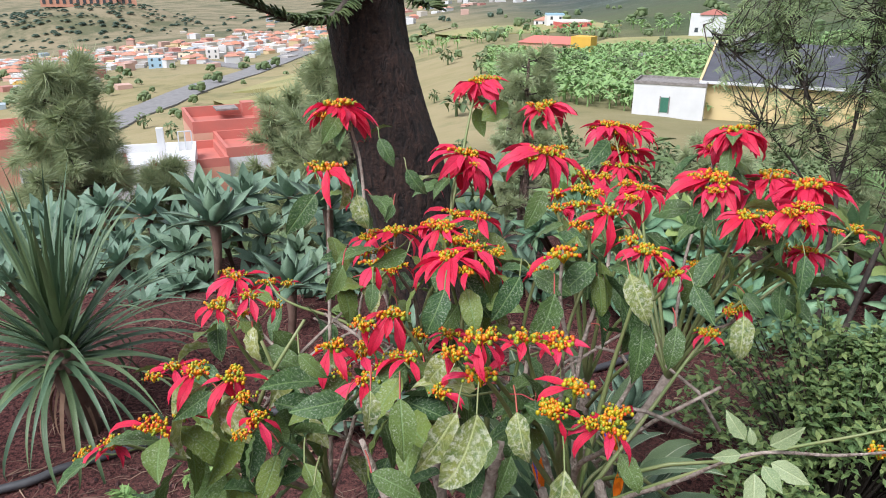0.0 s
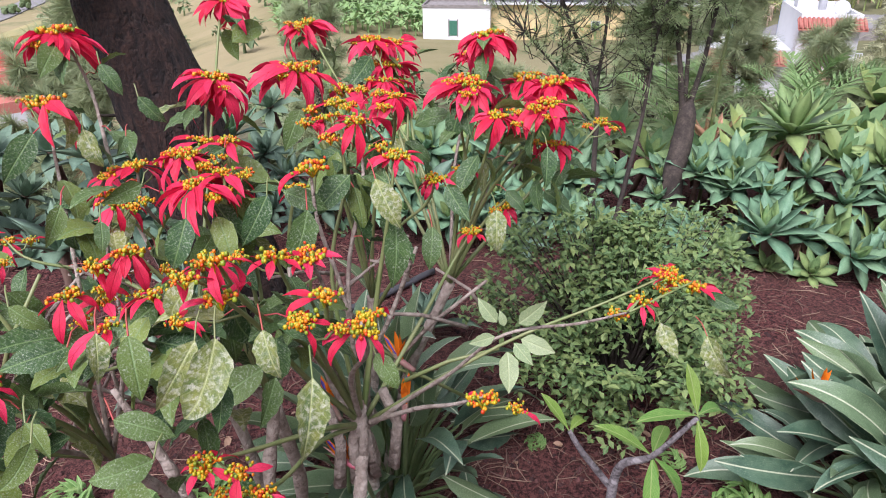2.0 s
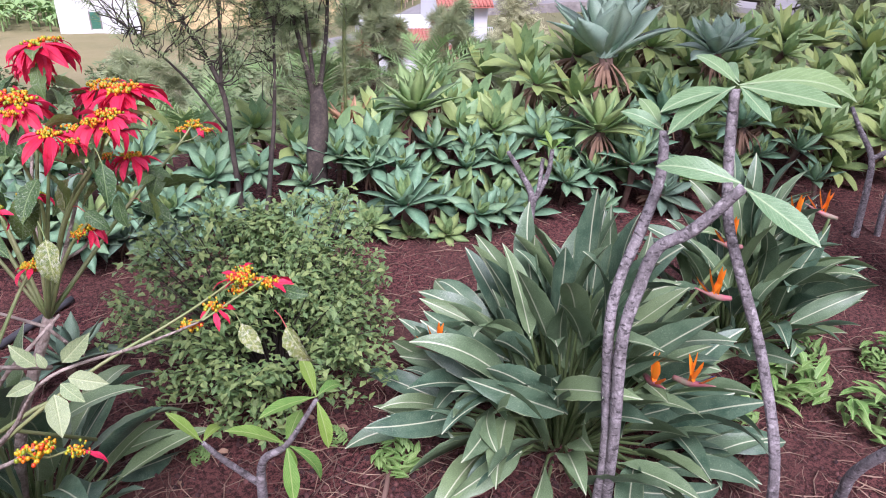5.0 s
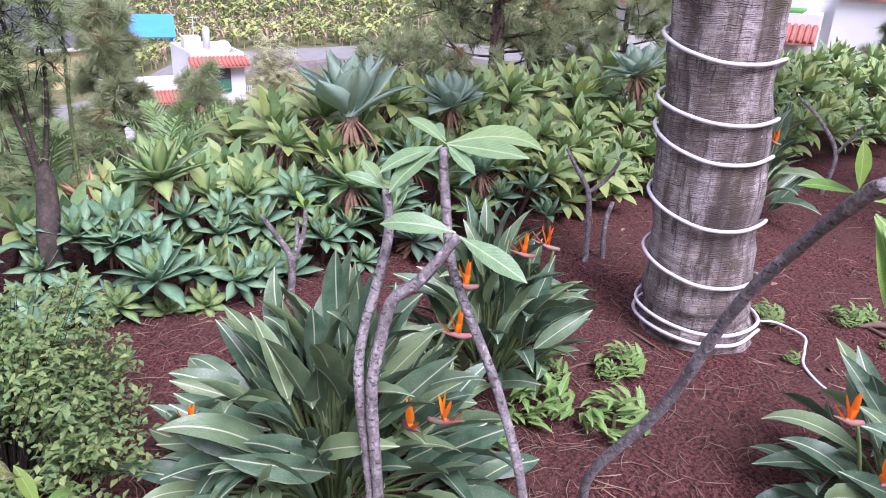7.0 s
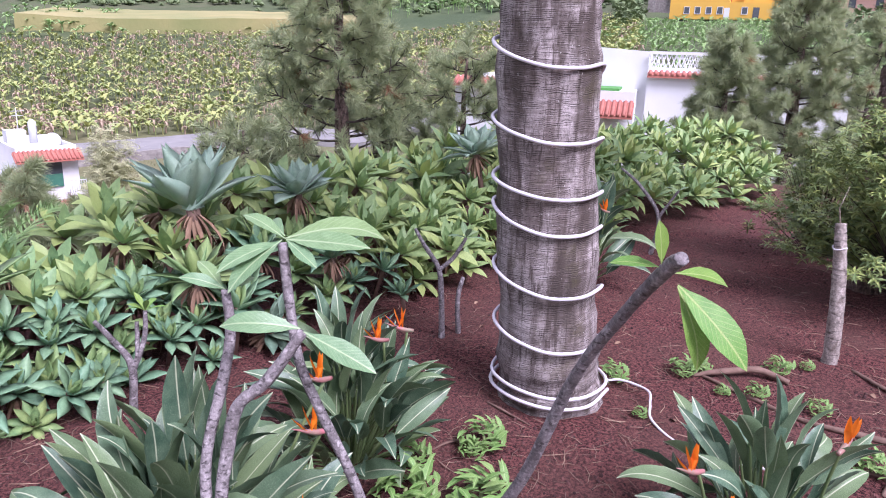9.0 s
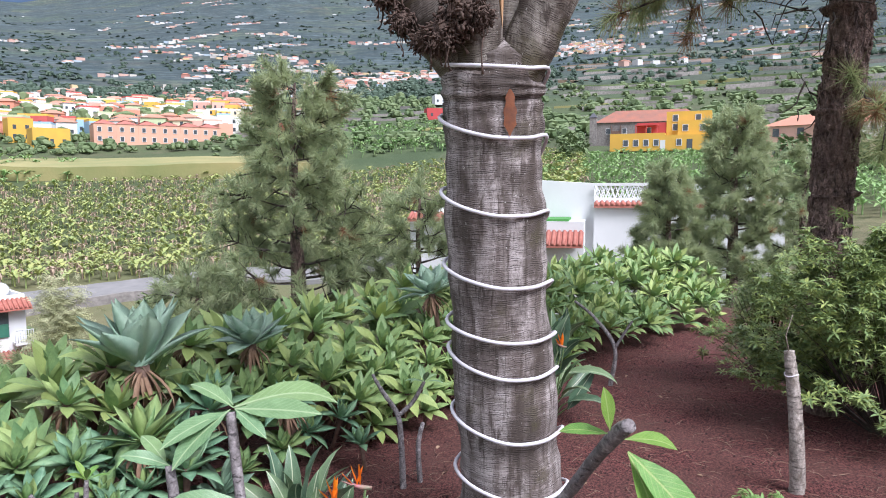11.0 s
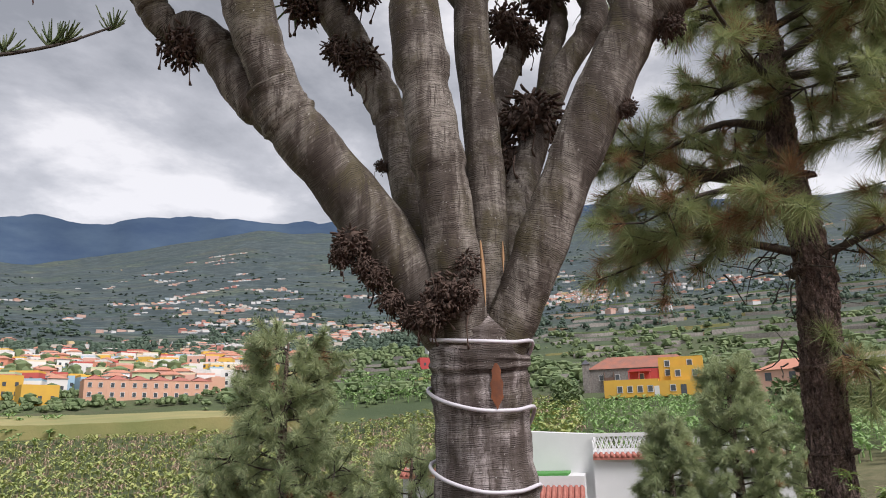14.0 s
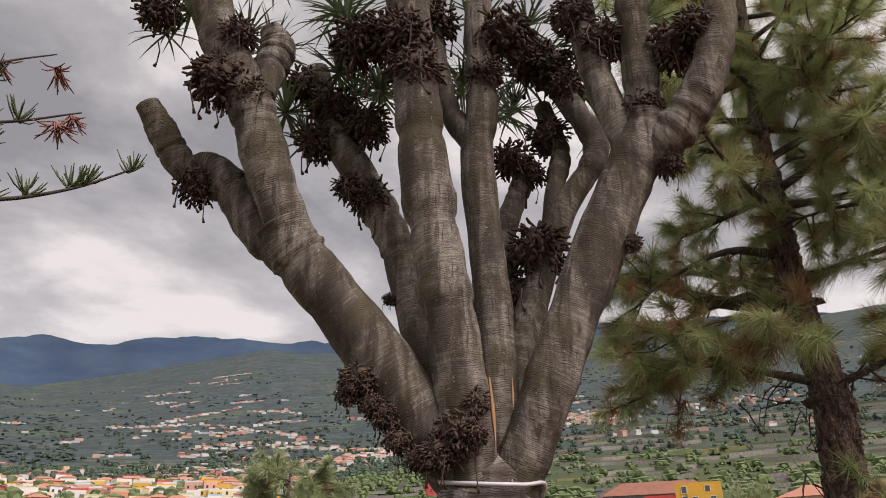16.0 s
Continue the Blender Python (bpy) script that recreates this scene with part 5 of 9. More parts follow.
    brush([((3.3, 2.9, 5.0), (0.1, -0.1, 0)), ((3.42, 2.8, 5.08), (0.1, -0.1, 0)), ((3.3, 2.9, 4.88), (0.1, -0.1, 0)), ((3.3, 2.9, 5.3), (0, 0, 0.1))], 0.14, 0.0042, "araucaria", "branchlet_spray", low, 20)
    brush([((3.6, 2.6, 5.2), (0.1, -0.1, 0)), ((3.5, 2.7, 5.5), (0.1, -0.1, 0)), ((3.55, 2.66, 5.14), (0.1, -0.1, -0.1)), ((3.3, 2.9, 5.45), (0.1, 0, 0))], 0.16, 0.0045, "araucaria_dry", "dry_branchlet_spray", low, 22, -0.5)


build_araucaria()

# ---- agave hedge ----
AGAVE = [(0, 0.45), (0.12, 0.42), (0.35, 0.82), (0.52, 1.0), (0.72, 0.80), (0.86, 0.40), (0.94, 0.13), (1, 0.01)]
agave_meshes = {}
for key, mat_name in (("agave", "agave"), ("agave_big", "agave_big"), ("agave_light", "agave_light"), ("agave_grey", "agave_grey"), ("agave_pink", "agave_pink")):
    agave_meshes[key] = [made_mesh("leaf", blade(0.36, 0.122, AGAVE, bend, fold, 9, 0.016, 0.0, 0.04), mat_name) for bend, fold in ((-0.35, 0.34), (-0.15, 0.3), (0.25, 0.26), (0.75, 0.22))]
agave_meshes["agave_grey"] = [made_mesh("leaf", blade(0.38, 0.185, AGAVE, bend, fold, 10, 0.02), "agave_grey") for bend, fold in ((-0.35, 0.3), (-0.3, 0.32), (-0.1, 0.3), (0.3, 0.25))]
dry_rng = np.random.default_rng(3)
dry_geo = joined([blade(0.27 * dry_rng.uniform(0.5, 1.15), 0.034, AGAVE, dry_rng.uniform(-0.3, 1.6), 0.6, 5, twist=dry_rng.uniform(-2, 2)).moved(turned((0, 0, -0.01), i * 2.4, radians(dry_rng.uniform(-86, -30)))) for i in range(38)])
dry_mesh = made_mesh("dry_leaves", dry_geo, "dry_leaf")
agave_stem = made_mesh("stem", tube([(0, 0, -0.5), (0.01, 0, -0.2), (0, 0, 0.03)], [0.026, 0.028, 0.04], 8, 0.08, 2), "root")


def leaf_angles(n, rng, flat=0.0):
    """Turn, pitch and shape index of each leaf of a rosette, from the heart outwards."""
    out = []
    for i in range(n):
        s = i / (n - 1)
        pitch = radians(84 - 66 * s ** 0.75 - flat * s + rng.uniform(-9, 9))
        out.append((i * 2.3999 + rng.uniform(-0.15, 0.15), pitch, 0 if s < 0.3 else 1 if s < 0.6 else 2 if s < 0.88 else 3, 0.66 + 0.42 * min(1, s * 1.8)))
    return out


def rosette_geo(rows):
    return joined([blade(0.36 * k, 0.118 * k, AGAVE, (-0.35, -0.15, 0.25, 0.75)[b], 0.28, 6).moved(turned((0, 0, 0), a, p)) for a, p, b, k in rows])


def rosette_pose(at, size, tilt):
    return Matrix.Translation(at) @ Matrix.Rotation(tilt[0], 4, "X") @ Matrix.Rotation(tilt[1], 4, "Y") @ Matrix.Scale(size, 4)


def agave(at, size, rng, key="agave", n=20, tilt=(0, 0), dry=False, far=False, flat=8, label="pale green rosette of soft pointed agave leaves"):
    plant = thing("agave", label, "agave", rosette_pose(at, size, tilt), "agaves of the hedge")
    rows = leaf_angles(n, rng, flat)
    if far:
        part("leaves", rosette_geo(rows), "agave_far" if at[0] > 5.5 else "agave_big" if at[0] < 1.0 else "agave_back", plant)
    else:
        for i, (a, p, b, k) in enumerate(rows):
            part("leaf", agave_meshes["agave_light" if key == "agave" and i < 4 else key][b], None, plant, "", turned((0.012 * math.cos(a), 0.012 * math.sin(a), 0), a, p, rng.uniform(-0.15, 0.15), k * rng.uniform(0.92, 1.06)))
    part("stem", agave_stem, None, plant)
    if dry:
        part("dry_leaves", dry_mesh, None, plant, "skirt of dry brown leaves")
    return plant


EDGE = [(-6.0, 4.6), (-3.4, 5.3), (-1.8, 5.2), (-0.6, 5.3), (0.6, 5.4), (1.4, 4.6), (2.2, 4.3), (3.0, 3.95), (3.75, 3.45), (4.75, 3.05), (5.7, 2.55), (6.8, 1.95), (8.1, 1.35), (9.6, 0.55), (11.4, -0.5), (13.4, -1.6), (15.5, -2.7)]


def along_edge(s):
    """A point on the hedge's front line at s metres, and the way across it."""
    p = np.array(EDGE)
    run = np.concatenate([[0], np.cumsum(np.linalg.norm(np.diff(p, axis=0), axis=1))])
    q = np.array([np.interp(s, run, p[:, 0]), np.interp(s, run, p[:, 1])])
    q2 = np.array([np.interp(s + 0.4, run, p[:, 0]), np.interp(s + 0.4, run, p[:, 1])])
    d = (q2 - q) / (np.linalg.norm(q2 - q) + 1e-9)
    return q, np.array([-d[1], d[0]]), run[-1]


def build_hedge():
    rng = random.Random(17)
    fixed = [((5.78, 3.44, 0.94), 1.6, "agave_grey", 27, True), ((6.55, 2.85, 0.98), 1.0, "agave_grey", 22, True), ((8.9, 1.75, 1.12), 1.1, "agave_grey", 22, True),
             ((4.28, 4.15, 0.60), 1.15, "agave_light", 24, True), ((3.62, 3.52, 0.16), 0.95, "agave", 18, False), ((5.20, 3.02, 0.52), 1.12, "agave_light", 22, True), ((6.1, 2.3, 0.55), 0.85, "agave", 20, True),
             ((4.02, 4.72, 0.38), 0.9, "agave_pink", 14, False), ((-1.45, 5.35, 0.42), 1.15, "agave_big", 22, False), ((-0.75, 4.6, 0.22), 1.0, "agave_big", 18, False), ((-0.6, 5.5, 0.5), 1.05, "agave_big", 20, False), ((0.05, 3.55, 0.32), 0.85, "agave_big", 18, False),
             ((-0.15, 3.35, -0.02), 0.8, "agave_big", 16, False), ((1.25, 3.35, 0.02), 0.8, "agave_big", 16, False), ((0.35, 5.6, 0.55), 0.9, "agave", 18, False), ((6.45, 1.78, 0.15), 0.62, "agave", 16, False)]
    taken, spots = [], []
    for p, s, key, n, dry in fixed:
        if s > 1.3:
            taken.append(np.array(p) - np.array([0.10, 0.16, 0.2]) * s)
        agave(p, s, rng, key, n, (rng.uniform(-0.2, 0.05), rng.uniform(-0.15, 0.05)), dry, flat=-16 if s > 1.2 else 8, label="dying agave rosette turning pink and yellow" if key == "agave_pink" else "large blue-green agave rosette on a dry stem" if key in ("agave_big", "agave_grey") else "pale green rosette of soft pointed agave leaves")
        taken.append(np.array(p))
    total = along_edge(0)[2]
    rows = [(0.0, 0.04, 0.31, 0.95), (0.20, 0.13, 0.30, 1.0), (0.42, 0.24, 0.31, 1.05), (0.66, 0.36, 0.33, 1.1), (0.94, 0.48, 0.36, 1.15), (1.28, 0.58, 0.40, 1.2), (1.66, 0.62, 0.46, 1.2), (2.1, 0.52, 0.54, 1.25)]
    for back, z, gap, size in rows:
        s = 0.3 + back * 0.3
        while s < total - 0.3:
            q, across, _ = along_edge(s)
            p = q + across * (back + rng.uniform(-0.14, 0.14))
            zz = z + rng.uniform(-0.12, 0.2) + 0.10 * math.sin(s * 1.1 + back) - (0.22 if p[0] < 1.2 else 0.0) + (0.15 if p[0] > 6.5 else 0.0)
            if 1.2 < p[0] < 5.4 and back > 0.6:
                zz = min(zz, 0.36 + rng.uniform(-0.1, 0.08))
            at = np.array([p[0], p[1], zz])
            s += gap * rng.uniform(0.85, 1.2) * (0.85 if 1 < p[0] < 5.5 else 0.92)
            if any(np.linalg.norm((at - k) * np.array([1, 1, 0.8])) < (0.16 if p[0] < 5 else 0.19) for k in taken):
                continue
            taken.append(at)
            r = math.hypot(p[0], p[1])
            if (p[0] < 0.8 and back > 1.0) or (p[0] < 5.2 and back > 1.5):
                continue
            lean = across * -0.42
            # higher rosettes draw paler materials, painting the hedge's shading into leaf colour
            mix = rng.random() + 0.35 * (zz - 0.25) + 0.07 * max(0, p[0] - 5) + 0.1
            key = "agave_big" if p[0] < 1.0 or mix < 0.17 else "agave" if mix < 0.72 else "agave_light"
            spots.append((r, at, size * (0.68 if p[0] < 5 else 0.84) * rng.uniform(0.78, 1.2), key, 18, (rng.uniform(-0.3, 0.3) - lean[1], rng.uniform(-0.3, 0.3) + lean[0]), rng.random() < 0.35, r > 7.0 or back > 0.9 or p[0] < 0.2))
    spots.sort(key=lambda row: row[0] + (2.0 if row[7] else 0.0))
    for r, at, size, key, n, tilt, dry, far in spots[:270]:
        agave(at, size, rng, key, n, tilt, dry, far)
    shapes = [rosette_geo(leaf_angles(18, rng, 8)) for _ in range(4)]
    for label, material, side in (("bank of yellow-green agave rosettes at the far end of the hedge", "agave_far", lambda x: x > 5.5), ("bank of green agave rosettes at the back of the hedge", "agave_back", lambda x: x <= 5.5)):
        rest = [scattered(shapes[i % 4], [np.array(rosette_pose(at, size, tilt))]) for i, (r, at, size, key, n, tilt, dry, far) in enumerate(spots[270:]) if side(at[0])]
        if rest:
            thing("agave_bank", label, "agaves", (0, 0, 0), kind="stuff", what=joined(rest), material=material)


build_hedge()

# ---- bird-of-paradise clumps ----
PADDLE = [(0, 0.10), (0.05, 0.16), (0.12, 0.55), (0.25, 0.88), (0.42, 1.0), (0.62, 0.92), (0.80, 0.62), (0.92, 0.28), (1, 0.02)]
paddle_meshes = [made_mesh("leaf", blade(ln, wd, PADDLE, bend, fold, 14, 0.0, tw, 0.05), "strelitzia") for ln, wd, bend, fold, tw in ((0.46, 0.105, 0.2, 0.6, 0.2), (0.44, 0.110, 0.5, 0.45, -0.4), (0.42, 0.100, 0.9, 0.35, 0.5), (0.38, 0.095, 0.3, 0.8, -0.6), (0.46, 0.115, 1.2, 0.3, 0.1), (0.40, 0.105, 0.6, 0.5, 0.8))]


def bird_flower(parent, foot, head, turn, size=1.0):
    """A stalk with a beaked spathe, orange sepals and a blue tongue."""
    foot, head = Vector(foot), Vector(head)
    fl = part("flower", tube(smooth_line([(*foot, 0.009), (*(foot * 0.4 + head * 0.6 + Vector((0, 0, 0.03))), 0.008), (*head, 0.009)], 5)[:, :3], 0.008, 6), "petiole", parent, "bird-of-paradise flower with orange sepals and a blue tongue")
    d = Vector((math.cos(turn), math.sin(turn), 0.12))
    m = aim(head, d, 0, size)
    part("spathe", tube(smooth_line([(0, -0.03, -0.005, 0.011), (0, 0.02, 0.0, 0.016), (0, 0.065, 0.014, 0.010), (0, 0.12, 0.034, 0.002)], 4)[:, :3], [0.009, 0.0095, 0.0105, 0.0115, 0.012, 0.0115, 0.0105, 0.0095, 0.008, 0.006, 0.0045, 0.003, 0.0015], 7).moved(m), "spathe", fl, "pink and green beaked spathe")
    for k, (yaw, pit, ln) in enumerate(((0.25, 75, 0.11), (-0.3, 60, 0.105), (0.1, 100, 0.10), (-0.1, 38, 0.09))):
        part("sepal", blade(ln, 0.026, [(0, 0.5), (0.4, 1), (0.75, 0.7), (1, 0.03)], -0.25, 0.5, 5).moved(m @ turned((0, 0.03 + 0.01 * k, 0.01), yaw, radians(pit))), "orange", fl, "orange sepal")
    part("tongue", blade(0.085, 0.014, [(0, 0.4), (0.6, 0.6), (0.75, 1), (1, 0.05)], -0.1, 0.6, 5).moved(m @ turned((0, 0.05, 0.012), 0.0, radians(38))), "violet", fl, "blue-violet tongue")


def strelitzia(centre, radius, count, tall, seed, flowers, size=1.0, bloom=1.2, label="bird-of-paradise clump with grey-green paddle leaves", low=2):
    rng = random.Random(seed)
    c = Vector((centre[0], centre[1], ground_z(*centre)))
    plant = thing("bird_of_paradise", label, "plant", tuple(c), "bird-of-paradise clumps")
    stalks = []
    for i in range(count):
        s = ((i + 0.5) / count) ** 0.55
        a = i * 2.39996 + rng.uniform(-0.3, 0.3)
        h = size * tall * (0.58 * (1 - s ** 2.2) + 0.02) * rng.uniform(0.45, 1.1) + 0.05
        q = Vector((radius * 0.62 * s * math.cos(a), radius * 0.62 * s * math.sin(a), h))
        pitch = radians(82 - (82 - low) * s ** 1.5 + rng.gauss(0, 16))
        m = turned(q, a - math.pi / 2 + rng.gauss(0, 0.6), pitch, rng.uniform(-1.4, 1.4), size * tall * rng.uniform(0.8, 1.12))
        part("leaf", paddle_meshes[rng.randrange(4) if s < 0.6 else rng.randrange(1, 6)], None, plant, "", m)
        stalks.append(tube([q * 0.3 - Vector((0, 0, 0.3 * h + 0.02)), q * 0.75, q + m.to_3x3() @ Vector((0, 0.03, 0))], [0.009, 0.008, 0.006], 5, 0, 0, False))
    part("leaf_stalks", joined(stalks), "petiole", plant)
    for foot, head, turn in flowers:
        bird_flower(plant, Vector((*foot, 0.1)), Vector(head) - c, turn, bloom)
    return plant


strelitzia((2.78, 1.42), 0.86, 215, 1.05, 41, [((-0.2, 0.1), (2.26, 1.66, 0.53), 2.9), ((0, -0.2), (2.68, 0.98, 0.56), -2.2), ((0.1, -0.2), (2.74, 0.88, 0.58), -1.7), ((0.3, -0.2), (3.12, 0.95, 0.76), 2.6), ((0.3, -0.1), (3.35, 1.04, 0.88), 2.8)])
strelitzia((4.15, 1.28), 0.55, 120, 1.0, 42, [((0.1, -0.2), (4.12, 1.06, 0.76), 2.6), ((0.2, -0.2), (4.35, 1.0, 0.74), 2.2)], label="bird-of-paradise clump behind the grey stems", low=34)
strelitzia((3.92, -0.92), 0.55, 84, 0.98, 43, [((-0.2, 0.2), (3.50, -0.58, 0.66), 2.4), ((-0.3, 0), (3.2, -0.68, 0.64), 2.9), ((0, -0.2), (3.78, -1.17, 0.72), -0.6)], label="bird-of-paradise clump beside the hose tail")
strelitzia((0.78, 2.3), 0.55, 78, 0.95, 44, [((0, -0.2), (0.72, 1.72, 0.98), 2.2), ((-0.1, -0.2), (0.68, 1.62, 0.90), 1.2), ((-0.2, -0.2), (0.5, 1.65, 0.92), 1.9), ((-0.1, -0.3), (0.52, 1.5, 0.86), 2.5)], bloom=0.8, label="bird-of-paradise clump under the poinsettia")
strelitzia((8.2, 0.32), 0.4, 44, 1.3, 45, [((-0.2, -0.1), (7.9, 0.12, 0.78), 2.6)], label="tall bird-of-paradise behind the dragon tree", low=40)

# ---- poinsettia ----
POINT = [(0, 0.04), (0.06, 0.4), (0.15, 0.72), (0.28, 0.94), (0.42, 1.0), (0.56, 0.93), (0.7, 0.74), (0.83, 0.46), (0.93, 0.2), (1, 0.02)]
LOBED = [(0, 0.04), (0.06, 0.35), (0.15, 0.7), (0.26, 1.0), (0.36, 0.92), (0.48, 0.96), (0.6, 0.9), (0.72, 0.68), (0.84, 0.4), (0.94, 0.16), (1, 0.02)]
TOOTHED = [(0, 0.04), (0.1, 0.42), (0.2, 0.82), (0.3, 0.9), (0.4, 1.0), (0.5, 0.88), (0.6, 0.84), (0.75, 0.55), (0.9, 0.25), (1, 0.02)]
pl_meshes = [made_mesh("leaf", blade(0.17, 0.078, prof, bend, fold, 14, 0, tw, wave), "poinsettia_leaf") for prof, bend, fold, tw, wave in ((POINT, 0.7, 0.2, 0.4, 0.08), (LOBED, 1.2, 0.3, -0.5, 0.10), (TOOTHED, 0.3, 0.45, 0.6, 0.07), (LOBED, 0.9, 0.12, -0.3, 0.12))]
po_meshes = [made_mesh("leaf", blade(0.16, 0.074, prof, bend, fold, 14, 0, tw, 0.10), "poinsettia_old") for prof, bend, fold, tw in ((TOOTHED, 0.9, 0.35, 0.8), (LOBED, 1.3, 0.5, -0.7))]
MAT["poinsettia_pale"] = leaf_material("pale_poinsettia_leaf", (0.15, 0.24, 0.10), (0.25, 0.34, 0.15), (0.42, 0.48, 0.26), other=(0.45, 0.49, 0.28), amount=0.5, rough=0.45, rib=0.026, side=8, spots=(0.58, 0.62, 0.46), spot_level=0.6, through=0.22)
ps_meshes = [made_mesh("leaf", blade(0.16, 0.082, prof, bend, 0.2, 14, 0, tw, 0.08), "poinsettia_pale") for prof, bend, tw in ((TOOTHED, 0.5, 0.2), (LOBED, 0.3, -0.3))]
br_meshes = [made_mesh("bract", blade(ln, 0.034, [(0, 0.06), (0.15, 0.4), (0.45, 1.0), (0.75, 0.65), (1, 0.02)], bend, fold, 6, 0, tw, 0.12), "bract") for ln, bend, fold, tw in ((0.115, 0.9, 0.3, 0.3), (0.10, 0.4, 0.5, -0.5), (0.128, 1.3, 0.2, 0.5), (0.08, 0.7, 0.4, 0.2))]


def buds(seed, wide, n):
    """A dome of small yellow-green buds with orange tips."""
    rng = np.random.default_rng(seed)
    m = max(4, n // 6)
    knots = [np.array([wide * math.sqrt((i + 0.3) / m) * math.cos(i * 2.4), wide * math.sqrt((i + 0.3) / m) * math.sin(i * 2.4), -0.004 - 0.007 * i / m + rng.uniform(-0.003, 0.004)]) for i in range(m)]
    gs = [tube([(0, 0, -0.03), tuple(k * np.array([0.5, 0.5, 0]) + np.array([0, 0, -0.014])), tuple(k)], 0.0017, 4, 0, 0, False) for k in knots]
    for i in range(n):
        c = rng.integers(0, len(knots))
        q = knots[c] + rng.normal(0, 0.006, 3) * np.array([1, 1, 0.4])
        z = q[2]
        p = (q[0], q[1], z)
        g = lump(0.0041 * rng.uniform(0.7, 1.2), seed * 31 + i, 0.12, 4, 5)
        gs.append(g.moved(Matrix.Translation(p) @ Matrix.Diagonal((1, 1, 1.05, 1))))
    return joined(gs)


bud_meshes = [made_mesh("buds", buds(80 + i, w, n), "cyathia") for i, (w, n) in enumerate(((0.029, 66), (0.022, 42), (0.033, 80), (0.026, 50)))]

# heads: x, y, z, how many bracts, how they hang (degrees below level)
HIGH_HEADS = [(-0.09, 2.37, 1.86, 13, 35), (0.37, 2.76, 1.88, 12, 45), (0.69, 3.15, 1.73, 12, 35), (0.91, 2.91, 1.69, 10, 25), (1.02, 2.98, 1.66, 11, 30), (0.98, 2.86, 1.60, 10, 30), (1.22, 2.47, 1.76, 15, 35),
              (-0.08, 1.97, 1.76, 4, 50), (0.31, 2.35, 1.71, 17, 60), (0.54, 2.18, 1.75, 11, 30), (0.67, 2.23, 1.67, 4, 30), (1.05, 2.14, 1.68, 12, 25), (1.39, 2.50, 1.59, 12, 30), (1.35, 2.18, 1.65, 14, 30)]
MID_HEADS = [(0.76, 1.92, 1.71, 12, 25), (1.07, 1.96, 1.62, 12, 30), (1.22, 1.94, 1.65, 12, 30), (0.61, 1.69, 1.72, 6, 20), (0.56, 1.74, 1.72, 3, 20), (0.61, 1.99, 1.69, 4, 20), (0.26, 1.92, 1.64, 5, 20), (0.32, 1.86, 1.65, 7, 25), (0.22, 1.76, 1.66, 7, 30),
             (0.10, 1.90, 1.60, 6, 30), (0.02, 1.98, 1.55, 3, 30), (0.24, 1.67, 1.62, 9, 20), (0.30, 1.69, 1.63, 6, 20), (0.05, 1.79, 1.55, 3, 30), (1.22, 2.62, 1.66, 12, 35), (0.91, 2.67, 1.58, 8, 30), (1.64, 2.35, 1.44, 3, 20), (1.28, 2.0, 1.5, 9, 40)]
LOW_HEADS = [(-0.45, 2.30, 1.30, 8, 15), (-0.35, 2.3, 1.28, 6, 25), (-0.28, 1.81, 1.45, 6, 30), (-0.36, 1.78, 1.44, 5, 30), (0.11, 1.44, 1.58, 7, 55), (-0.02, 1.45, 1.50, 4, 40), (0.15, 1.36, 1.52, 3, 20), (0.06, 1.38, 1.46, 2, 20), (0.04, 1.48, 1.46, 2, 20), (0.23, 1.5, 1.5, 6, 20),
             (-0.52, 1.85, 1.22, 7, 20), (-0.33, 1.50, 1.41, 4, 40), (-0.24, 1.46, 1.42, 6, 65), (-0.42, 1.45, 1.30, 4, 35), (-0.17, 1.36, 1.38, 5, 25)]
FRONT_HEADS = [(0.27, 1.16, 1.67, 4, 50), (0.27, 1.14, 1.61, 4, -20), (0.37, 1.31, 1.59, 3, 15), (0.43, 1.33, 1.57, 4, 20), (0.46, 1.72, 1.56, 4, 25), (0.48, 1.55, 1.67, 2, 20), (0.67, 1.56, 1.67, 8, 25), (1.02, 2.14, 1.40, 6, 30), (0.89, 1.99, 1.44, 7, 35), (1.15, 2.08, 1.28, 9, 40), (0.91, 1.72, 1.38, 4, 15),
               (0.44, 1.15, 1.58, 4, 10), (0.39, 1.11, 1.56, 2, 20), (0.49, 1.11, 1.53, 4, 15), (1.25, 1.32, 1.39, 4, 10), (1.16, 1.29, 1.36, 3, 20), (1.30, 1.30, 1.37, 4, 10), (0.73, 1.15, 1.29, 1, 10), (0.20, 1.12, 1.30, 6, 25), (0.28, 1.08, 1.24, 5, 20), (-0.55, 1.5, 1.22, 4, 20)]


# leaves that hang over the path: x, y, z of the base, then of the tip
OLD_LEAVES = [(0.59, 1.41, 1.67, 0.62, 1.34, 1.57), (0.26, 1.04, 1.59, 0.22, 0.94, 1.49), (0.23, 1.06, 1.58, 0.16, 0.98, 1.51), (0.33, 1.09, 1.56, 0.34, 1.02, 1.49), (0.39, 0.98, 1.53, 0.36, 0.88, 1.44), (0.92, 1.58, 1.49, 0.90, 1.51, 1.39), (0.09, 1.11, 1.59, 0.09, 1.05, 1.53), (0.00, 1.90, 1.69, 0.03, 1.85, 1.59), (1.22, 1.29, 1.28, 1.22, 1.21, 1.22), (1.30, 1.22, 1.27, 1.30, 1.12, 1.19), (0.63, 1.45, 1.63, 0.63, 1.40, 1.57)]
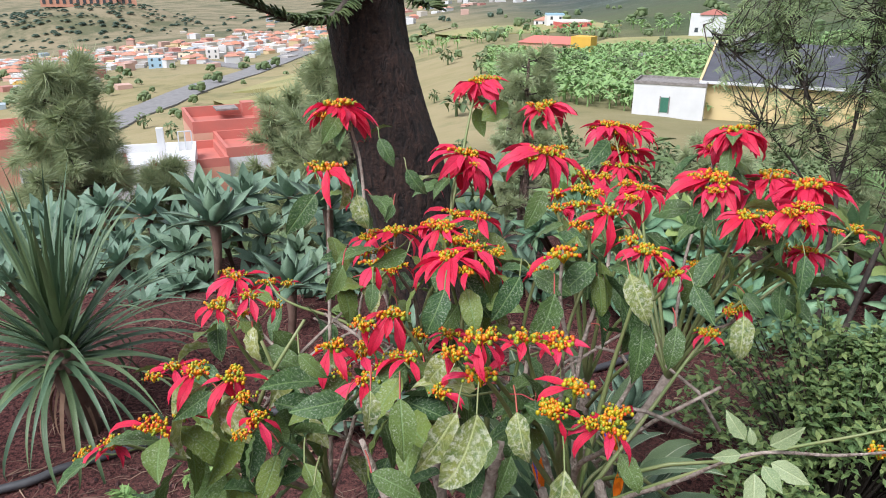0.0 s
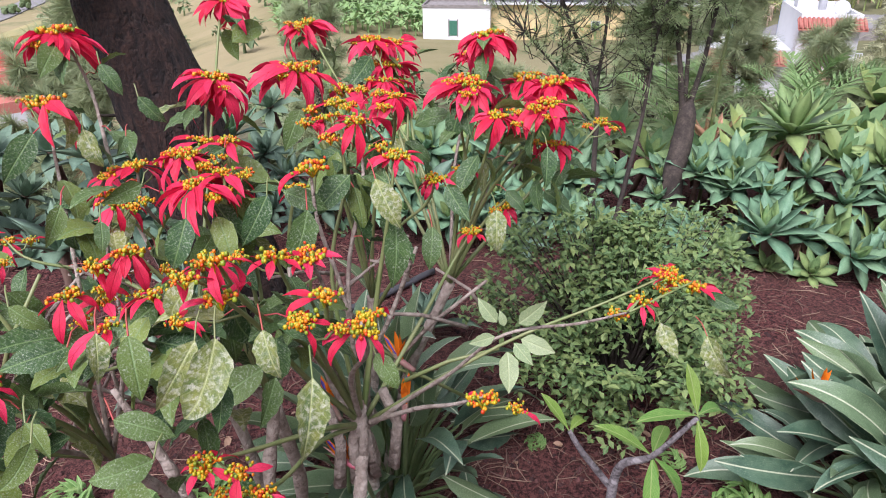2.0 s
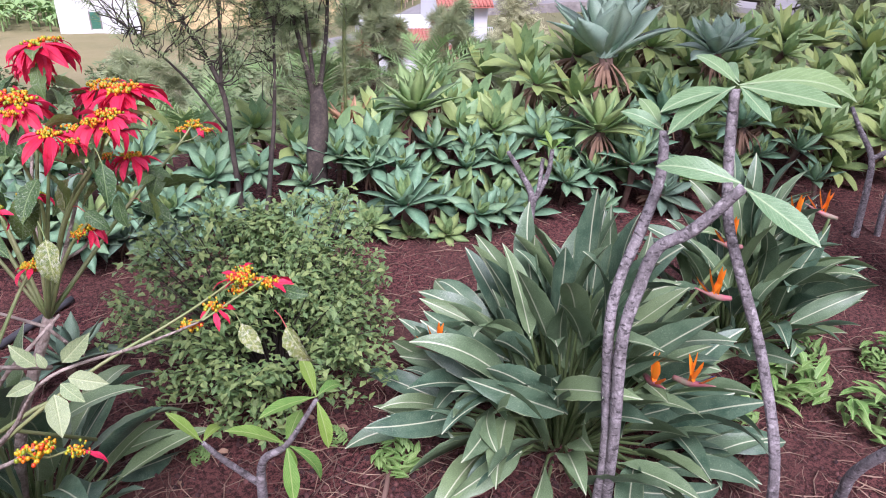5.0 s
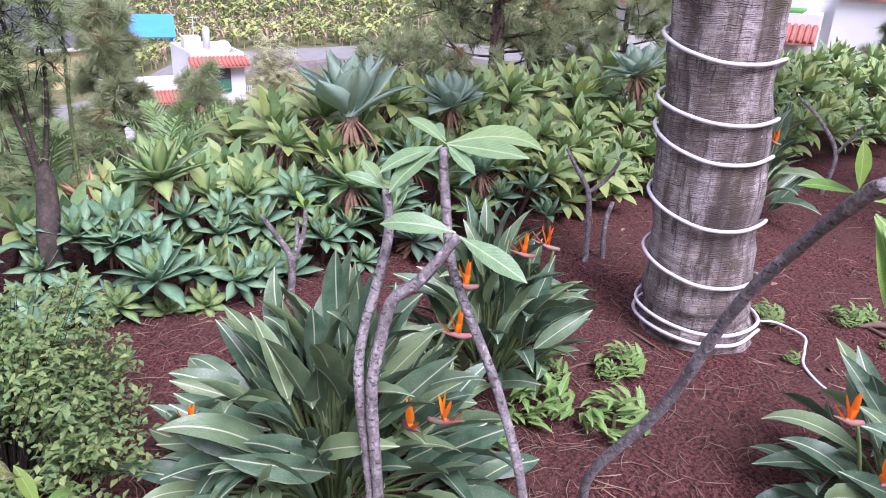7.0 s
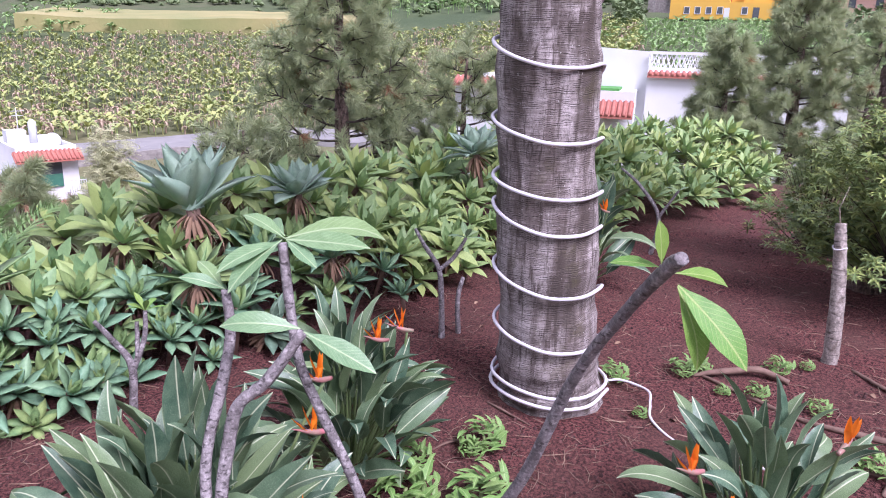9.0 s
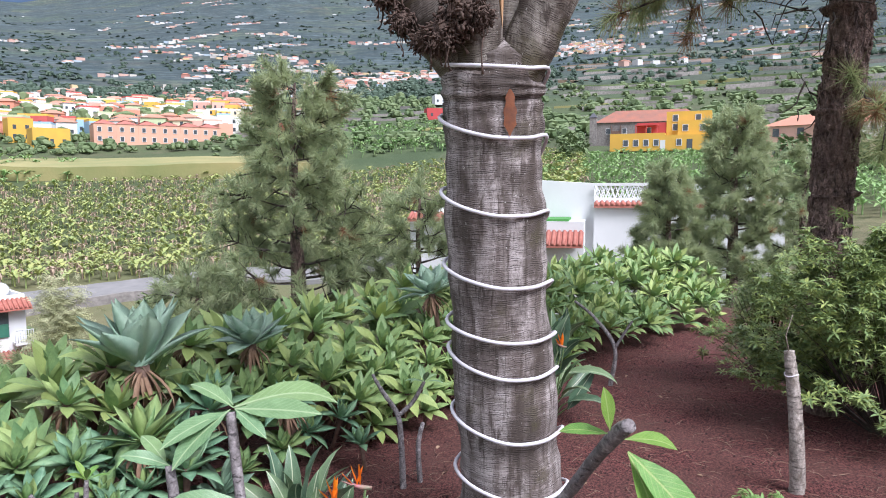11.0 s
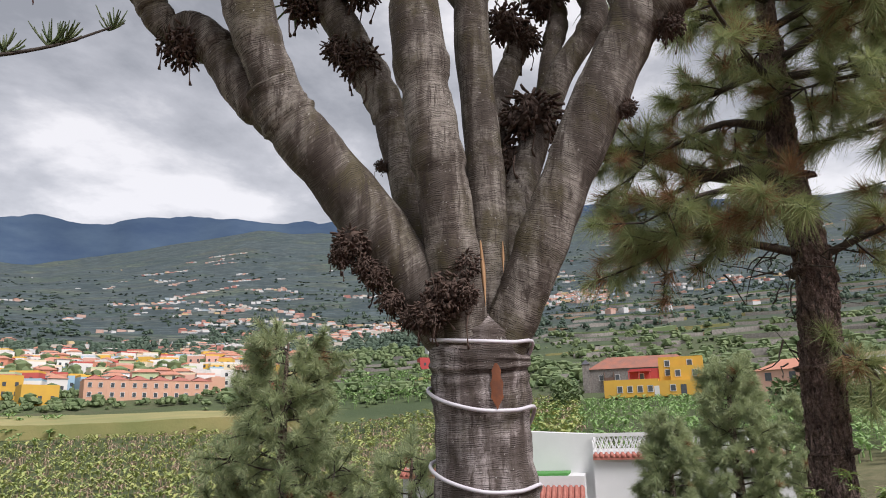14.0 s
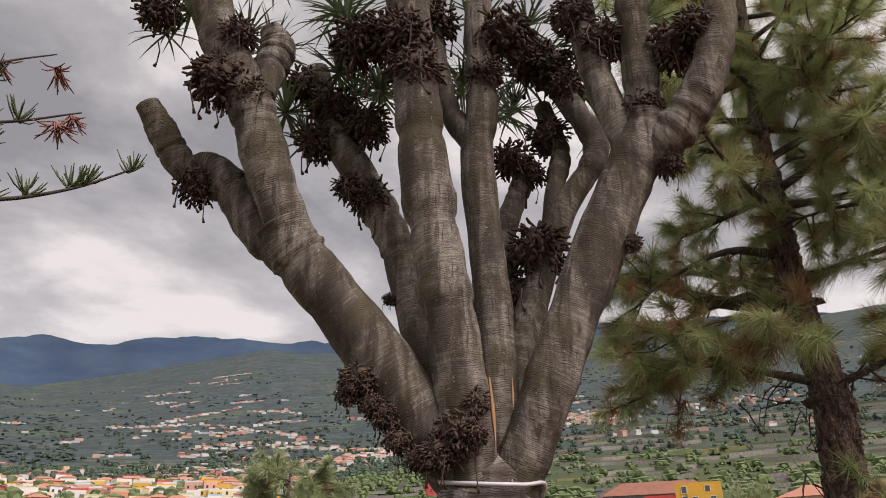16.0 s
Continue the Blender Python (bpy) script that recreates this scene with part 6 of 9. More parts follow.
GREEN_LEAVES = [(0.14, 1.07, 1.60, 0.15, 1.00, 1.53), (0.51, 1.10, 1.47, 0.54, 1.04, 1.43), (1.11, 1.71, 1.59, 1.09, 1.66, 1.49), (0.73, 1.49, 1.51, 0.71, 1.43, 1.43), (0.63, 1.42, 1.56, 0.61, 1.34, 1.45), (0.22, 1.47, 1.61, 0.18, 1.41, 1.52), (0.01, 1.46, 1.67, -0.02, 1.41, 1.61), (0.07, 1.46, 1.63, 0.07, 1.42, 1.58), (0.38, 1.49, 1.63, 0.32, 1.43, 1.55), (0.46, 1.51, 1.58, 0.42, 1.44, 1.47), (0.80, 1.60, 1.56, 0.83, 1.53, 1.49), (0.42, 1.58, 1.60, 0.51, 1.53, 1.57)]
LOW_LEAVES = [(0.09, 1.08, 1.45, 0.18, 1.05, 1.42), (0.16, 0.93, 1.48, 0.08, 0.89, 1.49), (-0.01, 1.03, 1.51, 0.02, 0.99, 1.47), (0.05, 1.10, 1.58, -0.03, 1.05, 1.59), (0.26, 1.03, 1.52, 0.25, 0.97, 1.47), (0.02, 0.94, 1.54, 0.00, 0.88, 1.51), (0.10, 1.81, 1.69, 0.08, 1.77, 1.66), (0.13, 1.93, 1.75, 0.18, 1.90, 1.68), (0.06, 1.94, 1.83, 0.10, 1.91, 1.76), (0.31, 1.81, 1.64, 0.22, 1.77, 1.61), (0.14, 1.59, 1.65, 0.06, 1.55, 1.63), (-0.04, 1.20, 1.61, 0.01, 1.17, 1.57), (1.32, 1.27, 1.35, 1.35, 1.20, 1.34)]
STAR_LEAVES = [(0.79, 1.19, 1.40, 0.74, 1.23, 1.47), (0.79, 1.19, 1.40, 0.87, 1.17, 1.47), (0.79, 1.19, 1.40, 0.71, 1.19, 1.39), (0.79, 1.19, 1.40, 0.77, 1.11, 1.31), (0.79, 1.19, 1.40, 0.82, 1.12, 1.36), (0.79, 1.19, 1.40, 0.87, 1.12, 1.38), (0.79, 1.19, 1.40, 0.78, 1.20, 1.45)]
# bare woody stems under the leaves: x, y, z, radius
WOODY = [[(0.45, 1.72, 0.1, 0.030), (0.50, 1.55, 0.5, 0.026), (0.52, 1.46, 0.81, 0.024), (0.55, 1.56, 0.92, 0.030)],
         [(0.30, 1.75, 0.1, 0.028), (0.30, 1.54, 0.8, 0.024), (0.33, 1.53, 1.01, 0.022), (0.35, 1.51, 1.15, 0.018), (0.40, 1.50, 1.33, 0.011), (0.41, 1.51, 1.45, 0.007)],
         [(0.55, 1.56, 0.92, 0.012), (0.59, 1.53, 0.97, 0.010), (0.67, 1.47, 1.07, 0.008), (0.73, 1.36, 1.20, 0.006), (0.79, 1.20, 1.39, 0.0045), (0.97, 1.22, 1.37, 0.004), (1.12, 1.27, 1.34, 0.0035)],
         [(0.55, 1.56, 0.93, 0.016), (0.50, 1.59, 1.02, 0.012), (0.46, 1.61, 1.13, 0.010), (0.36, 1.63, 1.25, 0.007)],
         [(0.57, 1.58, 0.93, 0.016), (0.59, 1.62, 1.08, 0.012), (0.65, 1.59, 1.24, 0.009), (0.70, 1.52, 1.45, 0.006)],
         [(0.22, 1.6, 0.3, 0.026), (0.13, 1.34, 1.04, 0.018), (0.10, 1.32, 1.18, 0.013), (0.05, 1.31, 1.35, 0.008)]]


def leaf_between(a, b, front, length, roll=0.0):
    """A pose for a leaf of that length from a to b, its face turned to front."""
    y = (b - a).normalized()
    z = (front - y * front.dot(y)).normalized()
    m = Matrix((y.cross(z), y, z)).transposed().to_4x4() @ Matrix.Rotation(roll, 4, "Y") @ Matrix.Scale((b - a).length / length, 4)
    m.translation = a
    return m


def build_poinsettia():
    rng = random.Random(23)
    o = Vector((0.5, 2.15, 0.0))
    shrub = thing("poinsettia", "tall leggy poinsettia with red bracts and mildewed green leaves", "shrub", tuple(o))
    nodes = [Vector(p) for p in ((0.55, 1.55, 0.95), (0.34, 1.66, 0.98), (0.70, 2.1, 1.0), (0.15, 2.1, 0.98), (1.0, 2.2, 0.95), (-0.1, 1.8, 0.8))]
    feet = [(0.62, 2.05, -0.05), (0.36, 2.05, -0.05), (0.66, 2.2, -0.05), (0.3, 2.25, -0.05), (0.72, 2.25, -0.05), (0.2, 2.1, -0.05)]
    for i, (n, f) in enumerate(zip(nodes, feet)):
        f = Vector(f)
        mid = f * 0.5 + n * 0.5 + Vector((rng.uniform(-0.05, 0.05), rng.uniform(-0.05, 0.05), 0.08))
        line = smooth_line([(*(f - o), 0.026), (*(mid - o), 0.02), (*(n - o), 0.016)], 7)
        part("main_stem", tube(line[:, :3], line[:, 3] * (1 + 0.12 * np.sin(np.arange(len(line)) * 1.9)), 9, 0.12, i), "stem_grey", shrub, "knobbly grey woody stem")
    for g in range(5):        # cut-back stubs round the knob
        p = nodes[0] + Vector((rng.uniform(-0.08, 0.08), rng.uniform(-0.05, 0.05), -0.05))
        part("stub", tube([p - o - Vector((0, 0, 0.1)), p - o + Vector((rng.uniform(-0.03, 0.03), 0, 0.04)), p - o + Vector((rng.uniform(-0.07, 0.07), rng.uniform(-0.03, 0.03), rng.uniform(0.1, 0.18)))], [0.017, 0.014, 0.011], 8, 0.14, g), "stem_grey", shrub)
    leaf_n = 0
    eye = Vector((0.4, 0.0, 1.9))
    for gi, heads in enumerate((HIGH_HEADS, MID_HEADS, LOW_HEADS, FRONT_HEADS)):
        for hi, (x, y, z, nb, hang) in enumerate(heads):
            h = Vector((x, y, z))
            side = x > 1.1 and y < 1.6
            n = nodes[0] if side else min(nodes, key=lambda q: (q.xy - h.xy).length + (0.4 if q.z > h.z else 0))
            reach = h - n
            a = n + Vector((reach.x * 0.45, reach.y * 0.45, reach.z * (0.5 if not side else 0.6)))
            b = n + Vector((reach.x * 0.82, reach.y * 0.82, reach.z * 0.8))
            wob = Vector((rng.uniform(-0.04, 0.04), rng.uniform(-0.04, 0.04), 0))
            line = smooth_line([(*(n - o), 0.009), (*(a + wob - o), 0.007), (*(b - wob * 0.5 - o), 0.0055), (*(h - o), 0.004)], 5)
            if side and (x, z) != (1.25, 1.39):
                line = smooth_line([(*(Vector((1.12, 1.27, 1.34)) - o), 0.004), (*((h + Vector((1.12, 1.27, 1.34))) / 2 - o), 0.004), (*(h - o), 0.0035)], 5)
            part("stem", tube(line[:, :3], line[:, 3] * (0.6 if side else 0.85), 6, 0.08, hi), "stem_grey" if rng.random() < 0.25 else "stem_green", shrub)
            head = part("flower_head", bud_meshes[rng.randrange(4)], None, shrub, "yellow bud cluster ringed with red bracts", Matrix.Translation(h - o) @ Matrix.Rotation(rng.uniform(0, 6.28), 4, "Z") @ Matrix.Rotation(rng.uniform(-0.25, 0.25), 4, "X") @ Matrix.Scale(rng.uniform(0.85, 1.1) * (1.4 if gi == 0 else 1.0), 4))
            lo = rng.uniform(0, 6.28)
            nb = nb * 2 if nb > 7 else nb + 1
            span = (12.566 if nb > 14 else 6.283) if nb > 5 else 3.4
            for k in range(nb):
                ang = lo + span * k / nb + rng.uniform(-0.25, 0.25)
                s = rng.uniform(0.7, 1.2) * (0.82 if gi == 0 else 0.54 if gi == 3 else 0.74 if gi == 2 else 0.88)
                part("bract", br_meshes[rng.randrange(4)], None, head, "", turned((0.012 * math.cos(ang + 1.57), 0.012 * math.sin(ang + 1.57), -0.012), ang, radians(-hang * rng.uniform(0.1, 1.5) + 8), rng.uniform(-0.5, 0.5), s))
            for k in range((2, 2, 1, 1)[gi]):      # smaller clusters on forks just below the head
                ang = rng.uniform(0, 6.28)
                q = h - o + Vector((0.065 * math.cos(ang), 0.065 * math.sin(ang), rng.uniform(-0.035, 0.005)))
                part("stem", tube([line[-4, :3], (Vector(line[-4, :3]) + q) / 2 + Vector((0, 0, -0.012)), q], 0.0024, 5, 0, 0, False), "stem_green", shrub)
                small = part("flower_head", bud_meshes[(1, 3)[k % 2]], None, shrub, "yellow bud cluster ringed with red bracts", Matrix.Translation(q) @ Matrix.Rotation(ang, 4, "Z") @ Matrix.Scale(rng.uniform(0.7, 1.0), 4))
                for j in range(rng.randrange(0, 4)):
                    turn = ang + rng.uniform(-1.4, 1.4) - 1.57
                    part("bract", br_meshes[rng.randrange(4)], None, small, "", turned((0.01 * math.cos(turn + 1.57), 0.01 * math.sin(turn + 1.57), -0.01), turn, radians(-hang * rng.uniform(0.2, 1.3)), rng.uniform(-0.5, 0.5), rng.uniform(0.45, 0.75)))
            # leaves hang below the head, along the stem
            for k in range(6 if gi in (1, 3) else 7):
                t = rng.uniform(0.45, 0.97)
                p = line[int(t * (len(line) - 1)), :3]
                ang = rng.uniform(0, 6.28)
                if rng.random() < 0.45 and gi < 3:
                    ang = math.pi + rng.uniform(-1.1, 1.1)
                old = rng.random() < (0.20 if gi == 3 else 0.12)
                me = po_meshes[rng.randrange(2)] if old else pl_meshes[rng.randrange(4)]
                drop = radians(rng.uniform(-70, 30))
                stalk = rng.uniform(0.03, 0.06)
                d = Vector((-math.sin(ang), math.cos(ang), -0.1))
                q = Vector(p) + d * stalk
                if leaf_n < 330:
                    part("leaf", me, None, shrub, "yellowing mildewed leaf" if old else "", turned(q, ang, drop, rng.uniform(-0.9, 0.9), rng.uniform(0.5, 0.95)))
                    if leaf_n % 4 == 0:
                        part("leaf_stalk", tube([p, (Vector(p) + q) / 2 + Vector((0, 0, 0.008)), q], 0.0018, 4, 0, 0, False), "stem_red", shrub)
                    leaf_n += 1
    for k in range(34):         # bare grey twigs that criss-cross under the heads
        p = Vector((rng.uniform(-0.35, 0.9), rng.uniform(1.6, 2.4), rng.uniform(0.85, 1.25)))
        d = Vector((rng.uniform(-0.4, 0.4), rng.uniform(-0.25, 0.1), rng.uniform(-0.05, 0.4)))
        part("twig", tube([p - d * 0.5 - o, p - o + Vector((rng.uniform(-0.02, 0.02), 0, 0.02)), p + d * 0.5 - o], [0.0065, 0.0055, 0.004], 6, 0.08, k), "stem_grey" if k % 3 else "stem_green", shrub)
    for k in range(52):         # low leaves on the side shoots
        p = Vector((rng.uniform(-0.55, 0.25), rng.uniform(1.2, 1.75), rng.uniform(0.85, 1.22)))
        part("leaf", (po_meshes if k % 9 == 0 else pl_meshes)[rng.randrange(2)], None, shrub, "yellowing mildewed leaf" if k % 9 == 0 else "", turned(p - o, rng.uniform(0, 6.28), radians(rng.uniform(-60, 0)), rng.uniform(-0.6, 0.6), rng.uniform(0.65, 1.05)))
    # the mildewed leaves that hang nearest to the path, and the star of pale leaves on the side shoot
    for rows, meshes, label in ((OLD_LEAVES, po_meshes, "yellowing mildewed leaf"), (GREEN_LEAVES, pl_meshes, ""), (LOW_LEAVES, pl_meshes, ""), (STAR_LEAVES, ps_meshes, "pale green serrated leaf")):
        for i, (x, y, z, u, v, w) in enumerate(rows):
            a, b = Vector((x, y, z)), Vector((u, v, w))
            a = a + (b - a) * (0.3 if meshes is ps_meshes else 0.0)
            m = leaf_between(a - o, b - o, eye - a, 0.17, rng.uniform(-0.35, 0.35))
            part("leaf", meshes[i % len(meshes)], None, shrub, label, m)
            if meshes is not ps_meshes:
                back = a - (b - a) * 0.15 + Vector((0, 0.035, 0.012))
                part("leaf_stalk", tube([back - o, (a + back) / 2 + Vector((0, 0, 0.008)) - o, a - o], 0.0015, 4, 0, 0, False), "stem_red" if i % 3 == 0 else "stem_green", shrub)
    for rows in WOODY:
        line = smooth_line([(x - o.x, y - o.y, z - o.z, r) for x, y, z, r in rows], 6)
        part("stem", tube(line[:, :3], line[:, 3] * 0.72 * (1 + 0.10 * np.sin(np.arange(len(line)) * 1.7)), 8, 0.10, int(rows[0][2] * 50)), "stem_grey", shrub, "knobbly grey woody stem")


build_poinsettia()

# ---- plumerias ----
OVAL = [(0, 0.05), (0.08, 0.12), (0.2, 0.5), (0.45, 0.95), (0.62, 1.0), (0.82, 0.7), (1, 0.02)]
pm_meshes = [made_mesh("leaf", blade(0.28, 0.088, OVAL, bend, 0.2, 9, 0, tw, 0.04), "plumeria_leaf") for bend, tw in ((0.5, 0.1), (0.9, -0.2), (0.2, 0.2))]
py_meshes = [made_mesh("leaf", blade(0.2, 0.055, OVAL, bend, 0.3, 8, 0, tw, 0.03), "plumeria_young") for bend, tw in ((0.5, 0.1), (0.9, -0.3), (0.2, 0.2))]


def plumeria(label, base, stems, leaves, meshes):
    """stems: rows x, y, z, r in the world; leaves: x, y, z, turn, pitch (degrees), size, shape, or x, y, z of base and tip."""
    o = Vector(base)
    plant = thing("plumeria", label, "plumeria", base)
    for i, rows in enumerate(stems):
        rows = np.array(rows, float)
        rows[:, :3] -= np.array(o)
        line = smooth_line(rows, 7)
        part("stem", tube(line[:, :3], line[:, 3] * (1 + 0.025 * np.sin(np.arange(len(line)) * 2.1 + i)), 10, 0.035, i + 3), "plumeria_bark", plant)
    for i, row in enumerate(leaves):
        at = Vector(row[:3])
        if len(row) == 6:
            m = leaf_between(at - o, Vector(row[3:]) - o, Vector((-0.5, -0.22, 0.95)), 0.26, (0.2, -0.25, 0.1)[i % 3])
        else:
            turn, pitch, size = row[3:6]
            m = turned(at - o, turn, radians(pitch), 0.0, size)
        part("leaf", meshes[i % 3 if len(row) == 6 else row[6]], None, plant, "", m)
    return plant


# leaves as x, y, z of the base, then of the tip
CROWN_LEAVES = [(2.90, 0.97, 1.65, 2.93, 1.14, 1.74), (2.90, 0.97, 1.65, 3.09, 0.67, 1.74), (2.89, 0.96, 1.65, 2.91, 0.67, 1.66), (2.89, 0.98, 1.64, 2.69, 1.11, 1.61), (2.90, 0.97, 1.66, 3.00, 1.11, 1.72), (2.89, 0.96, 1.65, 2.83, 0.82, 1.59), (2.88, 0.97, 1.65, 2.67, 1.07, 1.55), (2.74, 1.12, 1.49, 2.65, 1.22, 1.57), (2.74, 1.12, 1.49, 2.77, 1.28, 1.51), (2.74, 1.11, 1.49, 2.85, 1.07, 1.52), (2.66, 0.79, 1.42, 2.52, 0.99, 1.49), (2.66, 0.78, 1.41, 2.64, 0.53, 1.33), (2.74, 1.13, 1.49, 2.80, 1.26, 1.58)]
BRANCH_LEAVES = [(2.29, -0.35, 1.83, 2.21, -0.52, 1.70), (2.31, -0.35, 1.82, 2.22, -0.44, 1.68), (2.30, -0.31, 1.87, 2.29, -0.30, 1.97), (2.31, -0.31, 1.86, 2.30, -0.20, 1.88), (2.31, -0.34, 1.85, 2.36, -0.47, 1.85)]

plumeria("slender grey plumeria stems with a few large green leaves", (2.42, 0.92, 0.0), [
    [(2.44, 0.98, -0.05, 0.022), (2.42, 0.97, 0.4, 0.020), (2.45, 1.04, 0.81, 0.020), (2.51, 1.07, 1.0, 0.019), (2.62, 1.08, 1.17, 0.020), (2.71, 1.09, 1.34, 0.019), (2.74, 1.12, 1.49, 0.016)],
    [(2.46, 0.95, -0.05, 0.024), (2.42, 0.94, 0.45, 0.022), (2.44, 0.98, 0.83, 0.022), (2.51, 0.99, 1.02, 0.022), (2.55, 0.97, 1.16, 0.021), (2.59, 0.88, 1.25, 0.021), (2.66, 0.78, 1.41, 0.018)],
    [(2.62, 0.40, -0.05, 0.021), (2.62, 0.45, 0.5, 0.019), (2.67, 0.60, 0.86, 0.018), (2.70, 0.74, 1.10, 0.018), (2.74, 0.84, 1.26, 0.017), (2.83, 0.92, 1.43, 0.018), (2.88, 0.97, 1.64, 0.017)]], CROWN_LEAVES, pm_meshes)
plumeria("thick leaning grey plumeria branch with a cut tip and sprouting leaves", (3.05, 0.32, 0.0), [
    [(3.05, 0.33, -0.05, 0.024), (2.92, 0.30, 0.3, 0.021), (2.86, 0.26, 0.52, 0.019), (2.79, 0.05, 0.92, 0.021), (2.67, -0.11, 1.39, 0.0185), (2.47, -0.25, 1.70, 0.017), (2.31, -0.325, 1.86, 0.019), (2.26, -0.35, 1.90, 0.016)]],
    BRANCH_LEAVES, [made_mesh("leaf", blade(0.27, 0.098, OVAL, b, 0.2, 9, 0, w, 0.03), "plumeria_young") for b, w in ((0.5, 0.1), (0.7, -0.2), (0.2, 0.2))])
plumeria("young plumeria shoot with long yellow-green leaves", (1.42, 1.62, 0.0), [
    [(1.40, 1.66, -0.05, 0.022), (1.38, 1.63, 0.3, 0.018), (1.38, 1.60, 0.52, 0.014), (1.42, 1.50, 0.64, 0.010), (1.49, 1.42, 0.83, 0.007)],
    [(1.38, 1.63, 0.4, 0.012), (1.28, 1.66, 0.55, 0.010), (1.22, 1.66, 0.66, 0.007)]],
    [(1.49, 1.42, 0.84, 0.0, 62, 0.75, 2), (1.49, 1.42, 0.84, 1.3, 5, 0.9, 0), (1.49, 1.42, 0.84, -1.2, -5, 0.85, 1), (1.49, 1.42, 0.83, 3.0, -55, 0.8, 0), (1.42, 1.5, 0.64, 1.0, 35, 1.0, 0), (1.42, 1.5, 0.64, -0.8, 5, 0.95, 0), (1.42, 1.5, 0.64, -2.2, -40, 1.0, 1), (1.42, 1.5, 0.64, 2.7, -60, 0.95, 2), (1.42, 1.5, 0.64, -2.9, -70, 0.6, 0), (1.22, 1.66, 0.66, 0.7, 50, 0.75, 2), (1.22, 1.66, 0.66, -0.9, 0, 0.7, 1)], py_meshes)
plumeria("small bare plumeria with a tuft of yellow leaves in the agaves", (4.25, 2.92, -0.05), [
    [(4.25, 2.9, -0.1, 0.03), (4.25, 2.88, 0.25, 0.025), (4.18, 2.95, 0.45, 0.02), (4.1, 3.0, 0.6, 0.014)], [(4.25, 2.88, 0.2, 0.022), (4.32, 2.82, 0.42, 0.018), (4.33, 2.8, 0.62, 0.014)], [(4.28, 2.85, 0.3, 0.018), (4.36, 2.9, 0.52, 0.014)]],
    [(4.33, 2.8, 0.62, i * 1.2, 20 + 15 * (i % 3), 0.75, i % 3) for i in range(6)], py_meshes)
plumeria("small grey plumeria forking above the soil beside the hedge", (6.12, 1.3, 0.0), [
    [(6.12, 1.3, -0.1, 0.028), (6.2, 1.34, 0.3, 0.025), (6.3, 1.4, 0.5, 0.022), (6.35, 1.55, 0.68, 0.018), (6.4, 1.65, 0.8, 0.014)], [(6.3, 1.4, 0.48, 0.02), (6.35, 1.28, 0.6, 0.018), (6.35, 1.18, 0.78, 0.014)], [(6.28, 1.2, -0.1, 0.026), (6.3, 1.22, 0.25, 0.022), (6.38, 1.2, 0.42, 0.018)]],
    [(6.35, 1.18, 0.78, i * 1.05, 10 + 18 * (i % 3), 0.62, i % 3) for i in range(6)], pm_meshes)
plumeria("slender plumeria whip in front of the far agaves", (9.6, -0.35, 0.0), [
    [(9.6, -0.35, -0.1, 0.03), (9.62, -0.4, 0.4, 0.025), (9.7, -0.15, 0.75, 0.02), (9.75, 0.1, 0.95, 0.015)], [(9.62, -0.4, 0.4, 0.02), (9.6, -0.6, 0.75, 0.015)]], [(9.6, -0.6, 0.75, i * 1.3, 20, 0.6, i % 3) for i in range(4)], pm_meshes)

# ---- shrubs and the strap-leaved plant ----


def leafy_shrub(name, label, at, shape, count, leaf, seed, mat_name, twigs, flat_bottom=0.15):
    """Leaves over an uneven dome with gaps, on many thin stems; shape: half-widths x, y and height."""
    rng = np.random.default_rng(seed)
    plant = thing(name, label, "shrub", at)
    ms, stems = [], []
    tips = []
    for i in range(twigs):
        a, s = rng.uniform(0, 6.283), math.sqrt(rng.uniform(0.02, 1))
        e = rng.uniform(0.05, 1) ** 0.8 * math.pi / 2
        bump = 1 + 0.22 * math.sin(3 * a + seed) * math.sin(2 * e) + rng.normal(0, 0.07)
        tips.append(np.array([shape[0] * math.cos(a) * math.cos(e), shape[1] * math.sin(a) * math.cos(e), shape[2] * (flat_bottom + (1 - flat_bottom) * math.sin(e))]) * bump)
    for t in tips:
        foot = np.array([t[0] * 0.15, t[1] * 0.15, 0.0])
        k = foot * 0.45 + t * 0.55 + np.array([0, 0, 0.08 * shape[2]])
        stems.append(tube([foot, k, t], [0.006, 0.004, 0.0015], 4, 0, 0, False))
        per = max(1, count // twigs)
        for j in range(per):
            f = 1 - 0.55 * rng.uniform(0, 1) ** 1.7
            p = foot * (1 - f) ** 2 + 2 * k * f * (1 - f) + t * f * f + rng.normal(0, 0.025, 3)
            out = t / (np.linalg.norm(t) + 1e-9)
            m = turned(p, rng.uniform(0, 6.283), radians(rng.uniform(-40, 40)), rng.uniform(-0.4, 0.4), rng.uniform(0.65, 1.25))
            ms.append(np.array(Matrix.Translation(Vector(out * 0.01)) @ m))
    part("branching", joined(stems), "twig", plant)
    part("leaves", scattered(leaf, np.array(ms)), mat_name, plant)
    return plant


